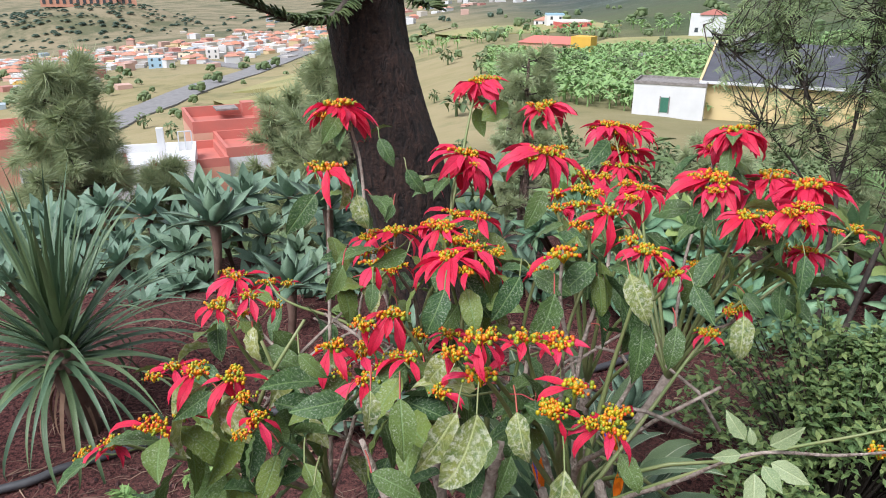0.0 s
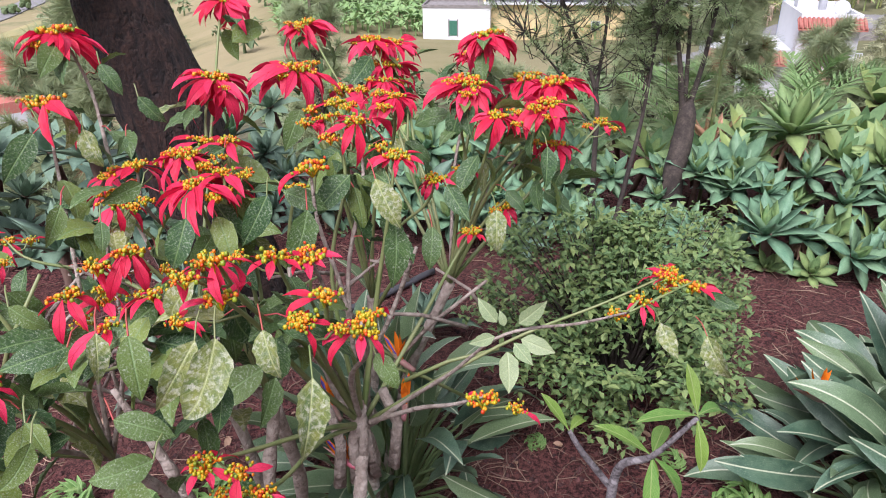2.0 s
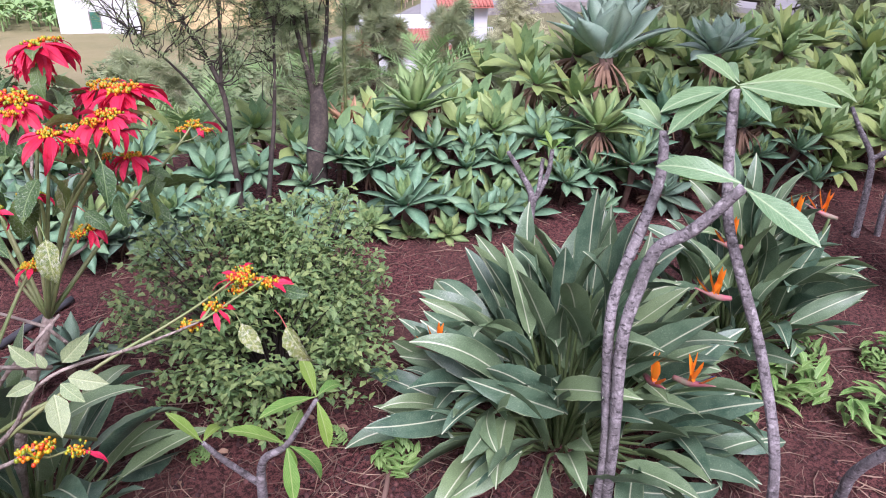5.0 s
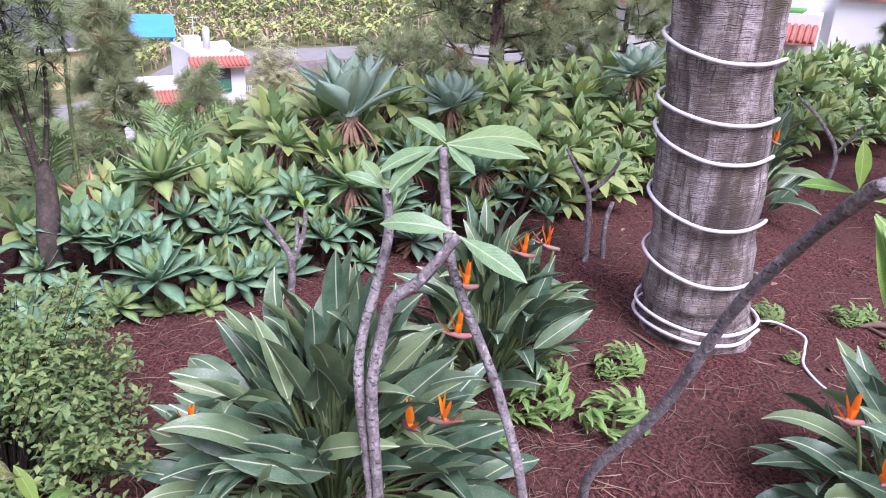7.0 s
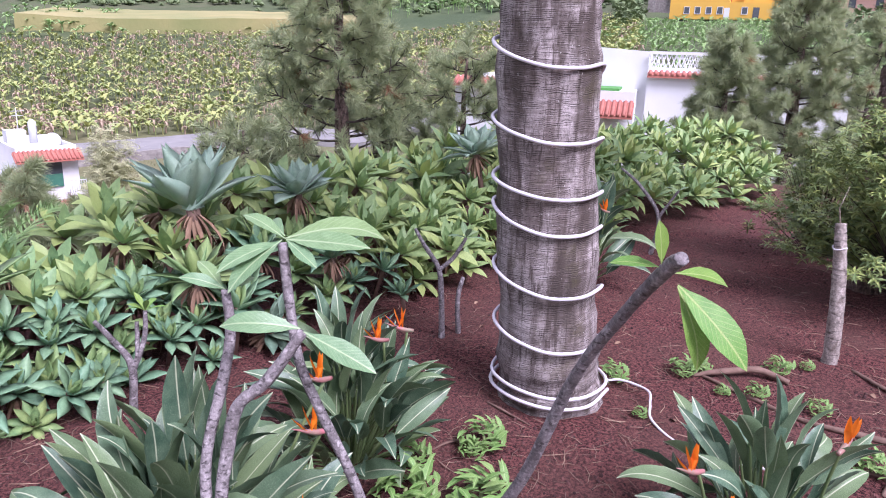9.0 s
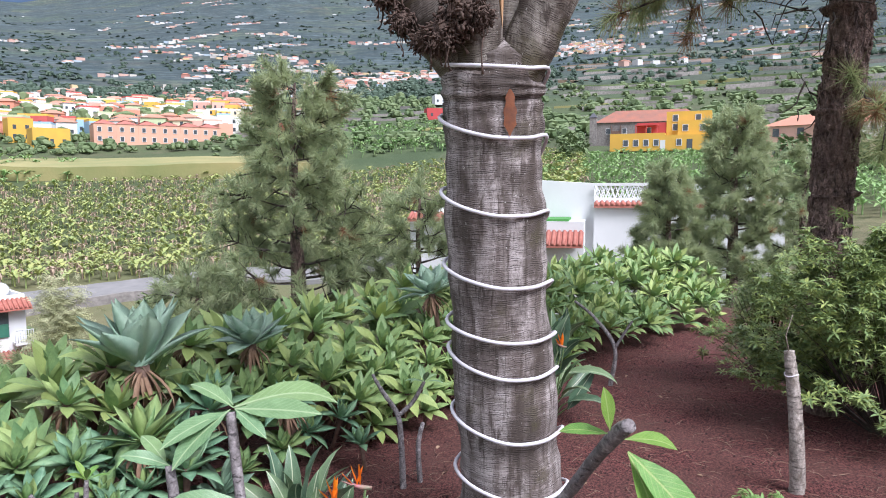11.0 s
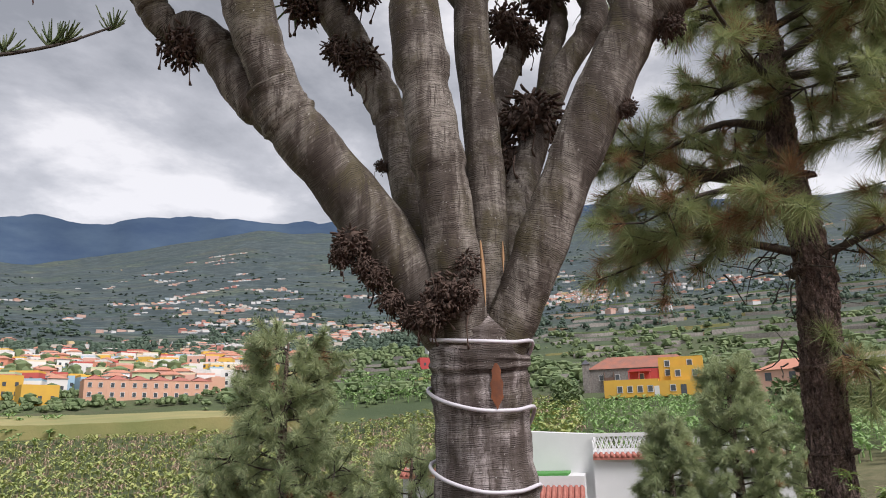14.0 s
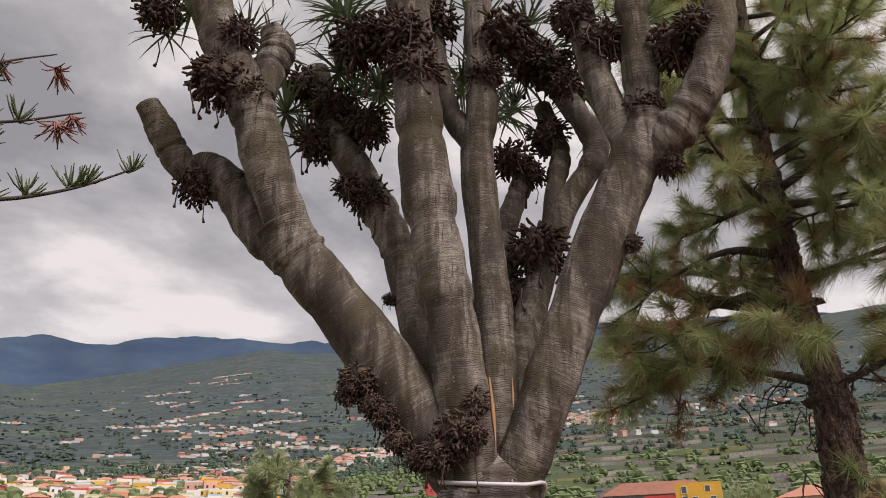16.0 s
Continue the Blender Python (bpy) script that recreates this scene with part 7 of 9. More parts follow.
ovate = blade(0.042, 0.024, [(0, 0.1), (0.5, 1.0), (1, 0.02)], 0.5, 0.25, 2)
leafy_shrub("green_shrub", "rounded green shrub of small ovate leaves on bare soil", (2.0, 2.62, 0.0), (0.68, 0.62, 0.80), 12500, ovate, 51, "bush_leaf", 340, 0.06)
whorl = joined([blade(0.09, 0.021, [(0, 0.2), (0.5, 1.0), (1, 0.05)], 0.6, 0.3, 2).moved(turned((0, 0, 0), i * 1.05, radians(12 + 10 * (i % 3)))) for i in range(6)])
leafy_shrub("dark_shrub", "dense dark green shrub of whorled narrow leaves", (8.25, -3.05, 0.0), (1.0, 1.5, 1.85), 9000, whorl, 52, "dark_bush_leaf", 300, 0.04)
leafy_shrub("dark_shrub", "dense shrub with a yellow-green top beside the stub", (10.2, -2.3, 0.0), (0.8, 0.9, 1.3), 1100, whorl, 53, "dark_bush_leaf", 120, 0.05)
spray = joined([blade(0.05, 0.008, [(0, 1), (1, 0.1)], 0.4, 0.3, 1).moved(turned((0, 0.012 * i, 0), (1 if i % 2 else -1) * 0.9, radians(10))) for i in range(8)])
leafy_shrub("pale_shrub", "pale cream-green feathery bush on the slope", tuple(polar(48.6, 40)), (1.6, 1.6, 5.6), 1500, joined([spray.moved(Matrix.Scale(6, 4))]), 54, "cream_leaf", 150, 0.2)


def wispy_tree(label, base, stems, crown, count, seed, leafy=1.0, thin=1.0):
    rng = np.random.default_rng(seed)
    o = np.array(base, float)
    plant = thing("wispy_tree", label, "tree", base)
    for i, rows in enumerate(stems):
        rows = np.array(rows, float)
        rows[:, :3] -= o
        line = smooth_line(rows, 6)
        part("stem", tube(line[:, :3], line[:, 3] * thin, 8, 0.06, seed + i), "twig", plant)
    twigs, ms = [], []
    ends = [p[:3] - o for r in stems for p in smooth_line(np.array(r, float), 6)[8:]]
    c, rad = np.array(crown[0]) - o, np.array(crown[1])
    for i in range(count):
        d = rng.normal(0, 1, 3)
        t = c + rad * d / np.linalg.norm(d) * rng.uniform(0.25, 1) ** 0.5
        e = min((ends[j] for j in rng.integers(0, len(ends), 14)), key=lambda q: np.linalg.norm((q - t) * np.array([1, 1, 0.6])))
        k = (e + t) / 2 + rng.normal(0, 0.05, 3) + np.array([0, 0, -0.04])
        twigs.append(tube([e, e * 0.6 + k * 0.4 + rng.normal(0, 0.02, 3), k, k * 0.5 + t * 0.5 + rng.normal(0, 0.02, 3), t], [0.0045, 0.004, 0.003, 0.002, 0.001], 4, 0, 0, False))
        for j in range(int(9 * leafy + rng.uniform(0, 1))):
            f = rng.uniform(0.35, 1)
            p = e * (1 - f) ** 2 + 2 * k * f * (1 - f) + t * f * f
            ms.append(np.array(turned(p, rng.uniform(0, 6.28), radians(rng.uniform(-50, 50)), 0, rng.uniform(0.7, 1.2))))
    part("branching", joined(twigs), "twig", plant)
    if ms:
        part("leaves", scattered(spray, np.array(ms)), "fine_leaf", plant)


wispy_tree("thin dark-stemmed tree with almost bare twigs", (2.76, 4.28, -0.1), [
    [(2.76, 4.28, -0.1, 0.035), (2.74, 4.3, 0.5, 0.03), (2.73, 4.35, 1.0, 0.026), (2.55, 4.5, 1.5, 0.018), (2.35, 4.7, 2.1, 0.01)],
    [(2.73, 4.35, 0.95, 0.02), (2.8, 4.4, 1.4, 0.016), (2.85, 4.45, 2.0, 0.01), (2.8, 4.5, 2.5, 0.006)],
    [(2.9, 4.25, -0.1, 0.03), (3.0, 4.28, 0.35, 0.026), (3.12, 4.35, 0.8, 0.02), (3.2, 4.4, 1.4, 0.012), (3.25, 4.4, 1.9, 0.007)],
    [(2.73, 4.33, 0.7, 0.016), (2.5, 4.4, 1.1, 0.012), (2.2, 4.5, 1.45, 0.007)], [(2.55, 4.5, 1.45, 0.012), (2.2, 4.6, 1.7, 0.008), (1.9, 4.7, 1.95, 0.005)]], ((2.75, 4.5, 1.85), (0.85, 0.5, 0.8)), 520, 61, 0.45, 0.66)
wispy_tree("small grey-green feathery tree on a rough short trunk", (3.42, 4.32, -0.1), [
    [(3.38, 4.28, -0.1, 0.085), (3.42, 4.32, 0.3, 0.078), (3.5, 4.38, 0.62, 0.072), (3.52, 4.4, 0.78, 0.055), (3.55, 4.42, 0.85, 0.02)],
    [(3.5, 4.4, 0.7, 0.025), (3.45, 4.5, 1.2, 0.016), (3.35, 4.6, 1.8, 0.008)], [(3.52, 4.4, 0.75, 0.022), (3.7, 4.5, 1.3, 0.014), (3.8, 4.6, 2.0, 0.007)], [(3.5, 4.4, 0.7, 0.02), (3.55, 4.55, 1.4, 0.012), (3.55, 4.65, 2.3, 0.006)]], ((3.45, 4.6, 1.75), (0.62, 0.45, 0.85)), 260, 62, 1.0)
column = thing("flower_spike", "tall light green bristly flower spike", "plant", (3.92, 4.62, -0.2))
spike = np.random.default_rng(4)
part("stem", tube([(0, 0, -0.1), (0.02, 0.02, 1.2), (0.12, 0.05, 2.5), (0.14, 0.06, 2.75)], [0.016, 0.014, 0.009, 0.003], 6), "stem_green", column)
part("leaves", scattered(blade(0.055, 0.008, [(0, 0.6), (0.5, 1), (1, 0.1)], 0.3, 0.3, 2), np.array([np.array(turned((0.12 * (h / 2.6) ** 1.6, 0.05 * h / 2.6, h), i * 2.4, radians(spike.uniform(-20, 50)))) for i, h in enumerate(np.linspace(0.7, 2.75, 900))])), "fine_leaf", column)

STRAP = [(0, 0.7), (0.2, 1.0), (0.6, 0.7), (1, 0.02)]
strap_meshes = [made_mesh("leaf", blade(0.92, 0.034, STRAP, b, 0.35, 12), "strap_leaf") for b in (0.15, 0.5, 1.0, 1.7, 2.4)]
strap_dry = made_mesh("leaf", blade(0.6, 0.026, STRAP, 1.2, 0.35, 8), "dry_leaf")


def build_strap_plant():
    rng = random.Random(31)
    plant = thing("strap_leaved_plant", "fountain of long grey-green strap leaves on a short trunk", "plant", (-1.72, 3.42, 0.0))
    part("trunk", tube([(0.08, -0.05, -0.1), (0.03, -0.02, 0.2), (0, 0, 0.42)], [0.07, 0.075, 0.09], 10, 0.08, 3), "root", plant)
    for i in range(150):
        s = i / 149
        pitch = radians(86 - 88 * s ** 1.1 + rng.uniform(-9, 9))
        k = 0 if s < 0.25 else 1 if s < 0.5 else 2 if s < 0.72 else 3 if s < 0.9 else 4
        part("leaf", strap_meshes[k], None, plant, "", turned((0.03 * math.cos(i), 0.03 * math.sin(i), 0.40 - 0.10 * s + rng.uniform(-0.03, 0.05)), i * 2.39996 + rng.uniform(-0.2, 0.2), pitch, rng.uniform(-0.3, 0.3), rng.uniform(0.85, 1.12)))
    for i in range(14):
        part("leaf", strap_dry, None, plant, "dry brown leaf", turned((0, 0, 0.28), i * 2.4, radians(rng.uniform(-60, -20)), 0, rng.uniform(0.7, 1.0)))


build_strap_plant()

PALMLET = [(0, 0.4), (0.4, 1), (1, 0.02)]


def palm_frond(length, seed):
    rng = np.random.default_rng(seed)
    line = smooth_line([(0, 0, 0), (0, length * 0.4, length * 0.22), (0, length * 0.8, length * 0.2), (0, length, length * 0.08)], 8)
    gs = [tube(line, np.linspace(0.010, 0.002, len(line)), 5, 0, 0, False)]
    for i in range(44):
        f = 0.12 + 0.88 * i / 44
        p = line[int(f * (len(line) - 1))]
        for sd in (-1, 1):
            gs.append(blade(length * 0.26 * math.sin(math.pi * (0.15 + 0.8 * f)), 0.016, PALMLET, 0.6, 0.4, 3).moved(turned(p, -sd * rng.uniform(0.7, 1.0), radians(rng.uniform(5, 30)))))
    return joined(gs)


frond_meshes = [made_mesh("frond", palm_frond(1.1, 90 + i), "banana_green") for i in range(2)]
for x, y, z, n in ((5.2, 5.1, 0.0, 9), (6.6, 4.6, -0.35, 9), (3.1, 5.6, -0.15, 7), (4.3, 5.6, -0.1, 8), (7.2, 5.2, -0.9, 8)):
    palm = thing("small_palm", "small feathery green palm behind the agaves", "palm", (x, y, z), "small palms")
    part("trunk", tube([(0, 0, -0.8), (0, 0, -0.2), (0, 0, 0.1)], [0.07, 0.06, 0.05], 8, 0.1, 1), "root", palm)
    for i in range(n):
        part("frond", frond_meshes[i % 2], None, palm, "", turned((0, 0, 0.08), i * 2.4 + x, radians(20 + 14 * (i % 4)), 0, 0.8 + 0.08 * (i % 3)))

# ---- stub, roots, weeds, pipe, litter ----
stub = thing("ringed_stub", "pale ringed bare stub of a cut stem standing in the soil", "stub", (6.73, -1.85, -0.03))
part("stem", tube(smooth_line([(0.02, 0.05, -0.1, 0.085), (0, 0.04, 0.1, 0.075), (0.02, 0.07, 0.6, 0.062), (0.03, 0.11, 0.95, 0.056), (0.05, 0.13, 1.12, 0.05)], 8)[:, :3], np.repeat(np.linspace(0.068, 0.042, 11), 3) * (1 + 0.04 * np.sin(np.arange(33) * 2.2)), 12, 0.03, 5), "stub_bark", stub)
part("tie", tube([(0.03 + 0.05 * math.cos(a), 0.11 + 0.05 * math.sin(a), 0.93 + 0.01 * math.sin(2 * a)) for a in np.linspace(0, 6.283, 18)], 0.006, 5), "hose", stub, "pale tie round the stem")
part("shoot", tube([(0.04, 0.13, 1.1), (0.0, 0.17, 1.25), (0.02, 0.12, 1.42)], [0.006, 0.004, 0.002], 5), "stem_grey", stub)

for rows in ([(6.02, -0.72, 0.01, 0.02), (6.1, -0.95, 0.05, 0.04), (6.2, -1.2, 0.06, 0.045), (6.15, -1.42, 0.02, 0.03)], [(6.3, -0.5, 0.0, 0.012), (6.0, -0.85, 0.012, 0.02), (5.75, -1.15, 0.012, 0.025), (5.52, -1.45, 0.015, 0.03), (5.4, -1.9, 0.015, 0.035), (5.3, -2.4, 0.0, 0.04)],
             [(4.4, 0.85, 0.0, 0.008), (4.5, 0.75, 0.012, 0.012), (4.55, 0.6, 0.0, 0.01)], [(5.1, 0.66, 0.0, 0.014), (4.98, 0.5, 0.015, 0.014), (4.88, 0.32, 0.0, 0.008)], [(6.6, -1.95, 0.0, 0.02), (6.2, -2.1, 0.02, 0.025), (5.9, -2.5, 0.0, 0.02)], [(2.2, 1.95, 0.0, 0.01), (2.0, 1.72, 0.03, 0.016), (1.85, 1.6, 0.02, 0.016), (1.7, 1.62, 0.0, 0.01)], [(5.0, -1.6, 0.0, 0.02), (4.9, -1.75, 0.03, 0.025), (4.75, -1.7, 0.0, 0.02)]):
    line = smooth_line(rows, 6)
    line[:, 2] += [ground_z(p[0], p[1]) for p in line]
    thing("root", "brown exposed root lying on the soil", "root", (0, 0, 0), "exposed roots", what=tube(line[:, :3], line[:, 3] * 0.62, 7, 0.2, int(rows[0][0] * 10)), material="root")

pipe_line = smooth_line([(-4.0, 2.3, 0.03), (-2.6, 2.62, 0.03), (-1.8, 2.9, 0.03), (-1.54, 3.08, 0.03), (-0.7, 3.5, 0.03), (0.2, 3.72, 0.03), (0.64, 3.78, 0.03), (1.0, 3.85, 0.03), (1.5, 4.1, 0.03)], 6)
pipe_line[:, 2] += [ground_z(p[0], p[1]) for p in pipe_line]
thing("irrigation_pipe", "black plastic irrigation pipe lying on the soil", "pipe", (0, 0, 0), what=tube(pipe_line, 0.022, 10), material="pipe")
part_cup = thing("drip_cup", "small dark plastic collar at the foot of the grey stems", "collar", (2.46, 0.95, 0.0), what=tube([(0, 0, -0.02), (0, 0, 0.06), (0, 0, 0.10)], [0.05, 0.055, 0.045], 14), material="pipe")

weed_leaf = blade(0.07, 0.028, [(0, 0.15), (0.4, 1), (1, 0.03)], 0.5, 0.25, 3)


def weed(x, y, size, seed, n=74):
    rng = random.Random(seed)
    ms = []
    for i in range(n):
        s = rng.random()
        ms.append(np.array(turned((0.09 * math.sqrt(s) * math.cos(i * 2.4), 0.09 * math.sqrt(s) * math.sin(i * 2.4), 0.015 + 0.10 * rng.random() * (1 - s * 0.6)), i * 2.4, radians(rng.uniform(0, 55)), 0, rng.uniform(0.6, 1.1))))
    w = thing("weed", "small bright green weed tuft on red soil", "weed", Matrix.Translation((x, y, ground_z(x, y))) @ Matrix.Scale(size, 4), "weeds")
    part("leaves", scattered(weed_leaf, np.array(ms)), "weed", w)
    part("stem", tube([(0, 0, -0.03), (0, 0, 0.05)], 0.006, 5), "stem_green", w)


for i, (x, y, s) in enumerate(((5.75, -0.15, 1.2), (5.27, -0.36, 0.6), (6.05, -0.66, 1.2), (6.3, -1.36, 1.2), (6.5, -1.6, 0.6), (5.83, -1.16, 0.9), (4.52, 0.55, 1.5), (4.4, 0.6, 0.9), (4.22, 0.89, 1.1), (3.84, 0.82, 2.0), (3.91, 0.42, 1.9), (3.45, 0.92, 1.2), (5.7, -1.54, 0.9), (5.79, -0.92, 0.6), (13.3, -2.1, 1.6), (13.0, -1.9, 1.4), (2.06, 1.74, 1.1), (1.96, 2.05, 0.6), (6.15, -0.78, 1.0), (5.0, -1.7, 1.2), (-1.2, 2.75, 0.9), (-0.9, 2.95, 0.9), (-0.5, 2.6, 1.0), (-0.2, 2.4, 1.1), (0.05, 2.5, 1.2), (-1.6, 2.7, 0.7), (1.45, 2.35, 0.5))):
    weed(x, y, s, 200 + i)

rng_l = np.random.default_rng(77)
lit, clods = [], []
for i in range(30000):
    a, r = radians(rng_l.uniform(-40, 118)), 2.0 + 11 * rng_l.uniform(0, 1) ** 1.7
    x, y = EYE0[0] + r * math.sin(a), EYE0[1] + r * math.cos(a)
    z = ground_z(x, y)
    if i < 11000:
        lit.append(np.array(Matrix.Translation((x, y, z + 0.006)) @ Matrix.Rotation(rng_l.uniform(0, 6.28), 4, "Z") @ Matrix.Rotation(rng_l.normal(0, 0.12), 4, "X") @ Matrix.Scale(rng_l.uniform(0.4, 1.5), 4)))
    else:
        clods.append(np.array(Matrix.Translation((x, y, z + 0.003)) @ Matrix.Rotation(rng_l.uniform(0, 6.28), 4, "Z") @ Matrix.Scale(rng_l.uniform(0.45, 1.5) ** 1.5, 4)))
thing("dry_litter", "scattered dry straw and leaf bits on the soil", "litter", (0, 0, 0), kind="stuff", what=scattered(tube([(0, -0.06, 0), (0.012, 0, 0.006), (0, 0.07, 0)], [0.0016, 0.0024, 0.0012], 3, 0, 0, False), np.array(lit)), material="litter")
thing("gravel", "coarse dark red volcanic gravel", "gravel", (0, 0, 0), kind="stuff", what=scattered(lump(0.0095, 3, 0.35, 3, 4), np.array(clods)), material="clod", smooth=False)
dead = []
for i in range(150):
    a, r = radians(rng_l.uniform(-30, 112)), rng_l.uniform(2.2, 10)
    x, y = EYE0[0] + r * math.sin(a), EYE0[1] + r * math.cos(a)
    dead.append(np.array(turned((x, y, ground_z(x, y) + 0.012), rng_l.uniform(0, 6.28), rng_l.normal(0, 0.15), rng_l.normal(0, 0.4), rng_l.uniform(0.5, 1.2))))
thing("fallen_leaves", "curled fallen leaves on the soil", "leaves", (0, 0, 0), kind="stuff", what=scattered(blade(0.08, 0.035, POINT, 0.9, 0.5, 4), np.array(dead)), material="dry_leaf")

# ---- the valley: plantation, houses, town ----
banana_leaf = joined([blade(2.1 * (0.8 + 0.1 * (i % 3)), 0.62, [(0, 0.4), (0.5, 1), (1, 0.15)], 1.0, 0.35, 2).moved(turned((0, 0, 1.5), i * 2.4, radians(62 - 8 * (i % 5)))) for i in range(7)] + [tube([(0, 0, 0), (0, 0, 1.7)], [0.14, 0.1], 4, 0, 0, False)])
banana_bare = joined([blade(1.5, 0.35, [(0, 0.3), (0.3, 1), (0.8, 0.6), (1, 0.1)], 1.9, 0.5, 3).moved(turned((0, 0, 1.7), i * 2.4, radians(40 - 12 * (i % 4)))) for i in range(5)] + [tube([(0, 0, 0), (0, 0, 1.9)], [0.16, 0.12], 4, 0, 0, False)])


def plantation(label, az0, az1, near, far, gap, seed, mat_name, size, bare=0.0):
    rng = np.random.default_rng(seed)
    green, dry = [], []
    r = near(az0) if callable(near) else near
    rows = []
    while r < far:
        step = gap * (1 + 0.4 * (r - 80) / 120)
        a = az0
        while a < az1:
            rows.append((a + rng.uniform(-0.4, 0.4) * math.degrees(step / r), r + rng.uniform(-0.45, 0.45) * step))
            a += math.degrees(step / r)
        r += step
    for a, r in rows:
        p = polar(a, r)
        m = np.array(Matrix.Translation(p) @ Matrix.Rotation(rng.uniform(0, 6.28), 4, "Z") @ Matrix.Scale(size * rng.uniform(0.7, 1.2), 4))
        (dry if rng.uniform() < bare else green).append(m)
    field = thing("banana_plantation", label, "plantation", (0, 0, 0), kind="stuff")
    part("plants", scattered(banana_leaf, np.array(green)), mat_name, field)
    if dry:
        part("dry_plants", scattered(banana_bare, np.array(dry)), "banana_dry", field)


plantation("rows of banana plants with yellowing leaves in the valley", 39, 88, 84, 178, 1.5, 71, "banana", 0.68, 0.34)
plantation("dark green banana plants beside the dry field", 36, 50, 178, 215, 3.2, 72, "banana_green", 1.0)
plantation("dense green banana field beyond the white shed", 5, 31, 100, 200, 1.8, 73, "banana_green", 0.95)
plantation("banana rows between the terraces beyond the dry field", 62, 78, 208, 300, 3.2, 76, "banana_green", 1.1)
plantation("green banana rows before the ochre house", 84, 112, 62, 165, 2.0, 74, "banana_green", 0.6)
plantation("banana rows far down the valley", -2, 22, 240, 300, 5.0, 75, "banana_green", 1.2)


def band(name, label, category, rows, width, material, dz=0.12, kind="structure"):
    """A strip laid over the ground along azimuth and distance rows."""
    line = smooth_line([polar(a, r) for a, r in rows], 10)
    v, f = [], []
    for i, p in enumerate(line):
        d = line[min(i + 1, len(line) - 1)] - line[max(i - 1, 0)]
        s = np.array([-d[1], d[0], 0]) / (math.hypot(d[0], d[1]) + 1e-9) * width / 2
        for q in (p - s, p + s):
            v.append((q[0], q[1], max(ground_z(q[0], q[1]), ground_z(p[0], p[1])) + dz))
        for q in (p + s, p - s):
            v.append((q[0], q[1], ground_z(q[0], q[1]) - 0.6))
        if i:
            a = (i - 1) * 4
            f += [(a, a + 1, a + 5, a + 4), (a + 1, a + 2, a + 6, a + 5), (a + 3, a, a + 4, a + 7)]
    thing(name, label, category, (0, 0, 0), kind=kind, what=Geo(v, np.array(f)[:, ::-1]), material=material, smooth=False)


band("road", "worn grey road below the banana field", "road", [(33, 76), (45, 77), (52, 78), (60, 79), (75, 76), (85, 68)], 8.5, "asphalt", 0.2)
band("road", "motorway curving through the valley", "road", [(-28, 170), (-22, 235), (-17, 300), (-13, 360), (-8, 480), (-4, 700)], 13, "asphalt", 0.5)
band("road", "second carriageway of the motorway", "road", [(-19, 480), (-16, 420), (-13.5, 380), (-11, 420), (-9, 520)], 9, "asphalt", 0.6)
band("road", "lane along the green fields", "road", [(5, 150), (12, 165), (18, 190), (24, 240)], 5, "asphalt", 0.3)
band("retaining_wall", "dark stone retaining wall below the road", "wall", [(44, 70.5), (49, 71.5), (54, 72.5), (62, 73)], 0.6, "stone", 0.9)
for label, rows, wide in (("tan fallow field beside the motorway", [(-12, 300), (-8, 290), (-4, 285)], 60), ("dry grass field below the motorway", [(-15, 205), (-11, 210), (-7, 220)], 40), ("dry olive field on the far side", [(-9, 400), (-5, 395), (0, 380)], 70), ("brown fallow field beyond the farm shed", [(2, 300), (7, 310), (13, 320)], 50), ("bare tan field beside the banana plants", [(13, 225), (17, 222), (21, 226)], 24)):
    band("dry_field", label, "field", rows, wide, "dry_grass", 0.3)
rng_t = random.Random(44)
for i in range(64):           # terraced plots and their walls up the valley side
    a0 = rng_t.choice((rng_t.uniform(60, 76), rng_t.uniform(84, 110)))
    r0 = 215 + 430 * rng_t.random()
    span = rng_t.uniform(2.5, 7) * 300 / r0
    rows = [(a0, r0), (a0 + span / 2, r0 + rng_t.uniform(-4, 4)), (a0 + span, r0 + rng_t.uniform(-10, 10))]
    if i % 2:
        band("field", "narrow green terraced field", "field", rows, rng_t.uniform(7, 16), rng_t.choice(("field_green", "field_green", "dry_grass", "field_brown")), 0.25)
    else:
        band("terrace_wall", "low stone wall of a terraced field", "wall", rows, 0.7, "stone", rng_t.uniform(0.9, 1.8))
for i, (r0, material, wide) in enumerate(((238, "field_brown", 9), (262, "field_tan", 8), (290, "field_green", 14), (330, "dry_grass", 12), (372, "field_green", 16), (420, "field_brown", 14), (470, "field_green", 22), (520, "dry_grass", 16), (575, "field_green", 22), (640, "field_brown", 18), (720, "field_green", 30))):
    for a0, a1 in ((87 + rng_t.uniform(-1, 3), 98 + rng_t.uniform(-3, 1)), (100 + rng_t.uniform(-2, 1), 113)):
        rows = [(a0 + (a1 - a0) * f, r0 * (1 + rng_t.uniform(-0.012, 0.012))) for f in (0, 0.25, 0.5, 0.75, 1)]
        band("field", "long terraced field on the valley side", "field", rows, wide, material, 0.35)
        band("terrace_wall", "long stone wall of a terraced field", "wall", [(a, r - wide * 0.55) for a, r in rows], 0.8, "stone_light", rng_t.uniform(1.4, 2.6))
band("dry_field", "mown dry grass field above the plantation", "field", [(45, 205), (52, 200), (60, 196), (68, 194)], 36, "dry_grass", 0.25)

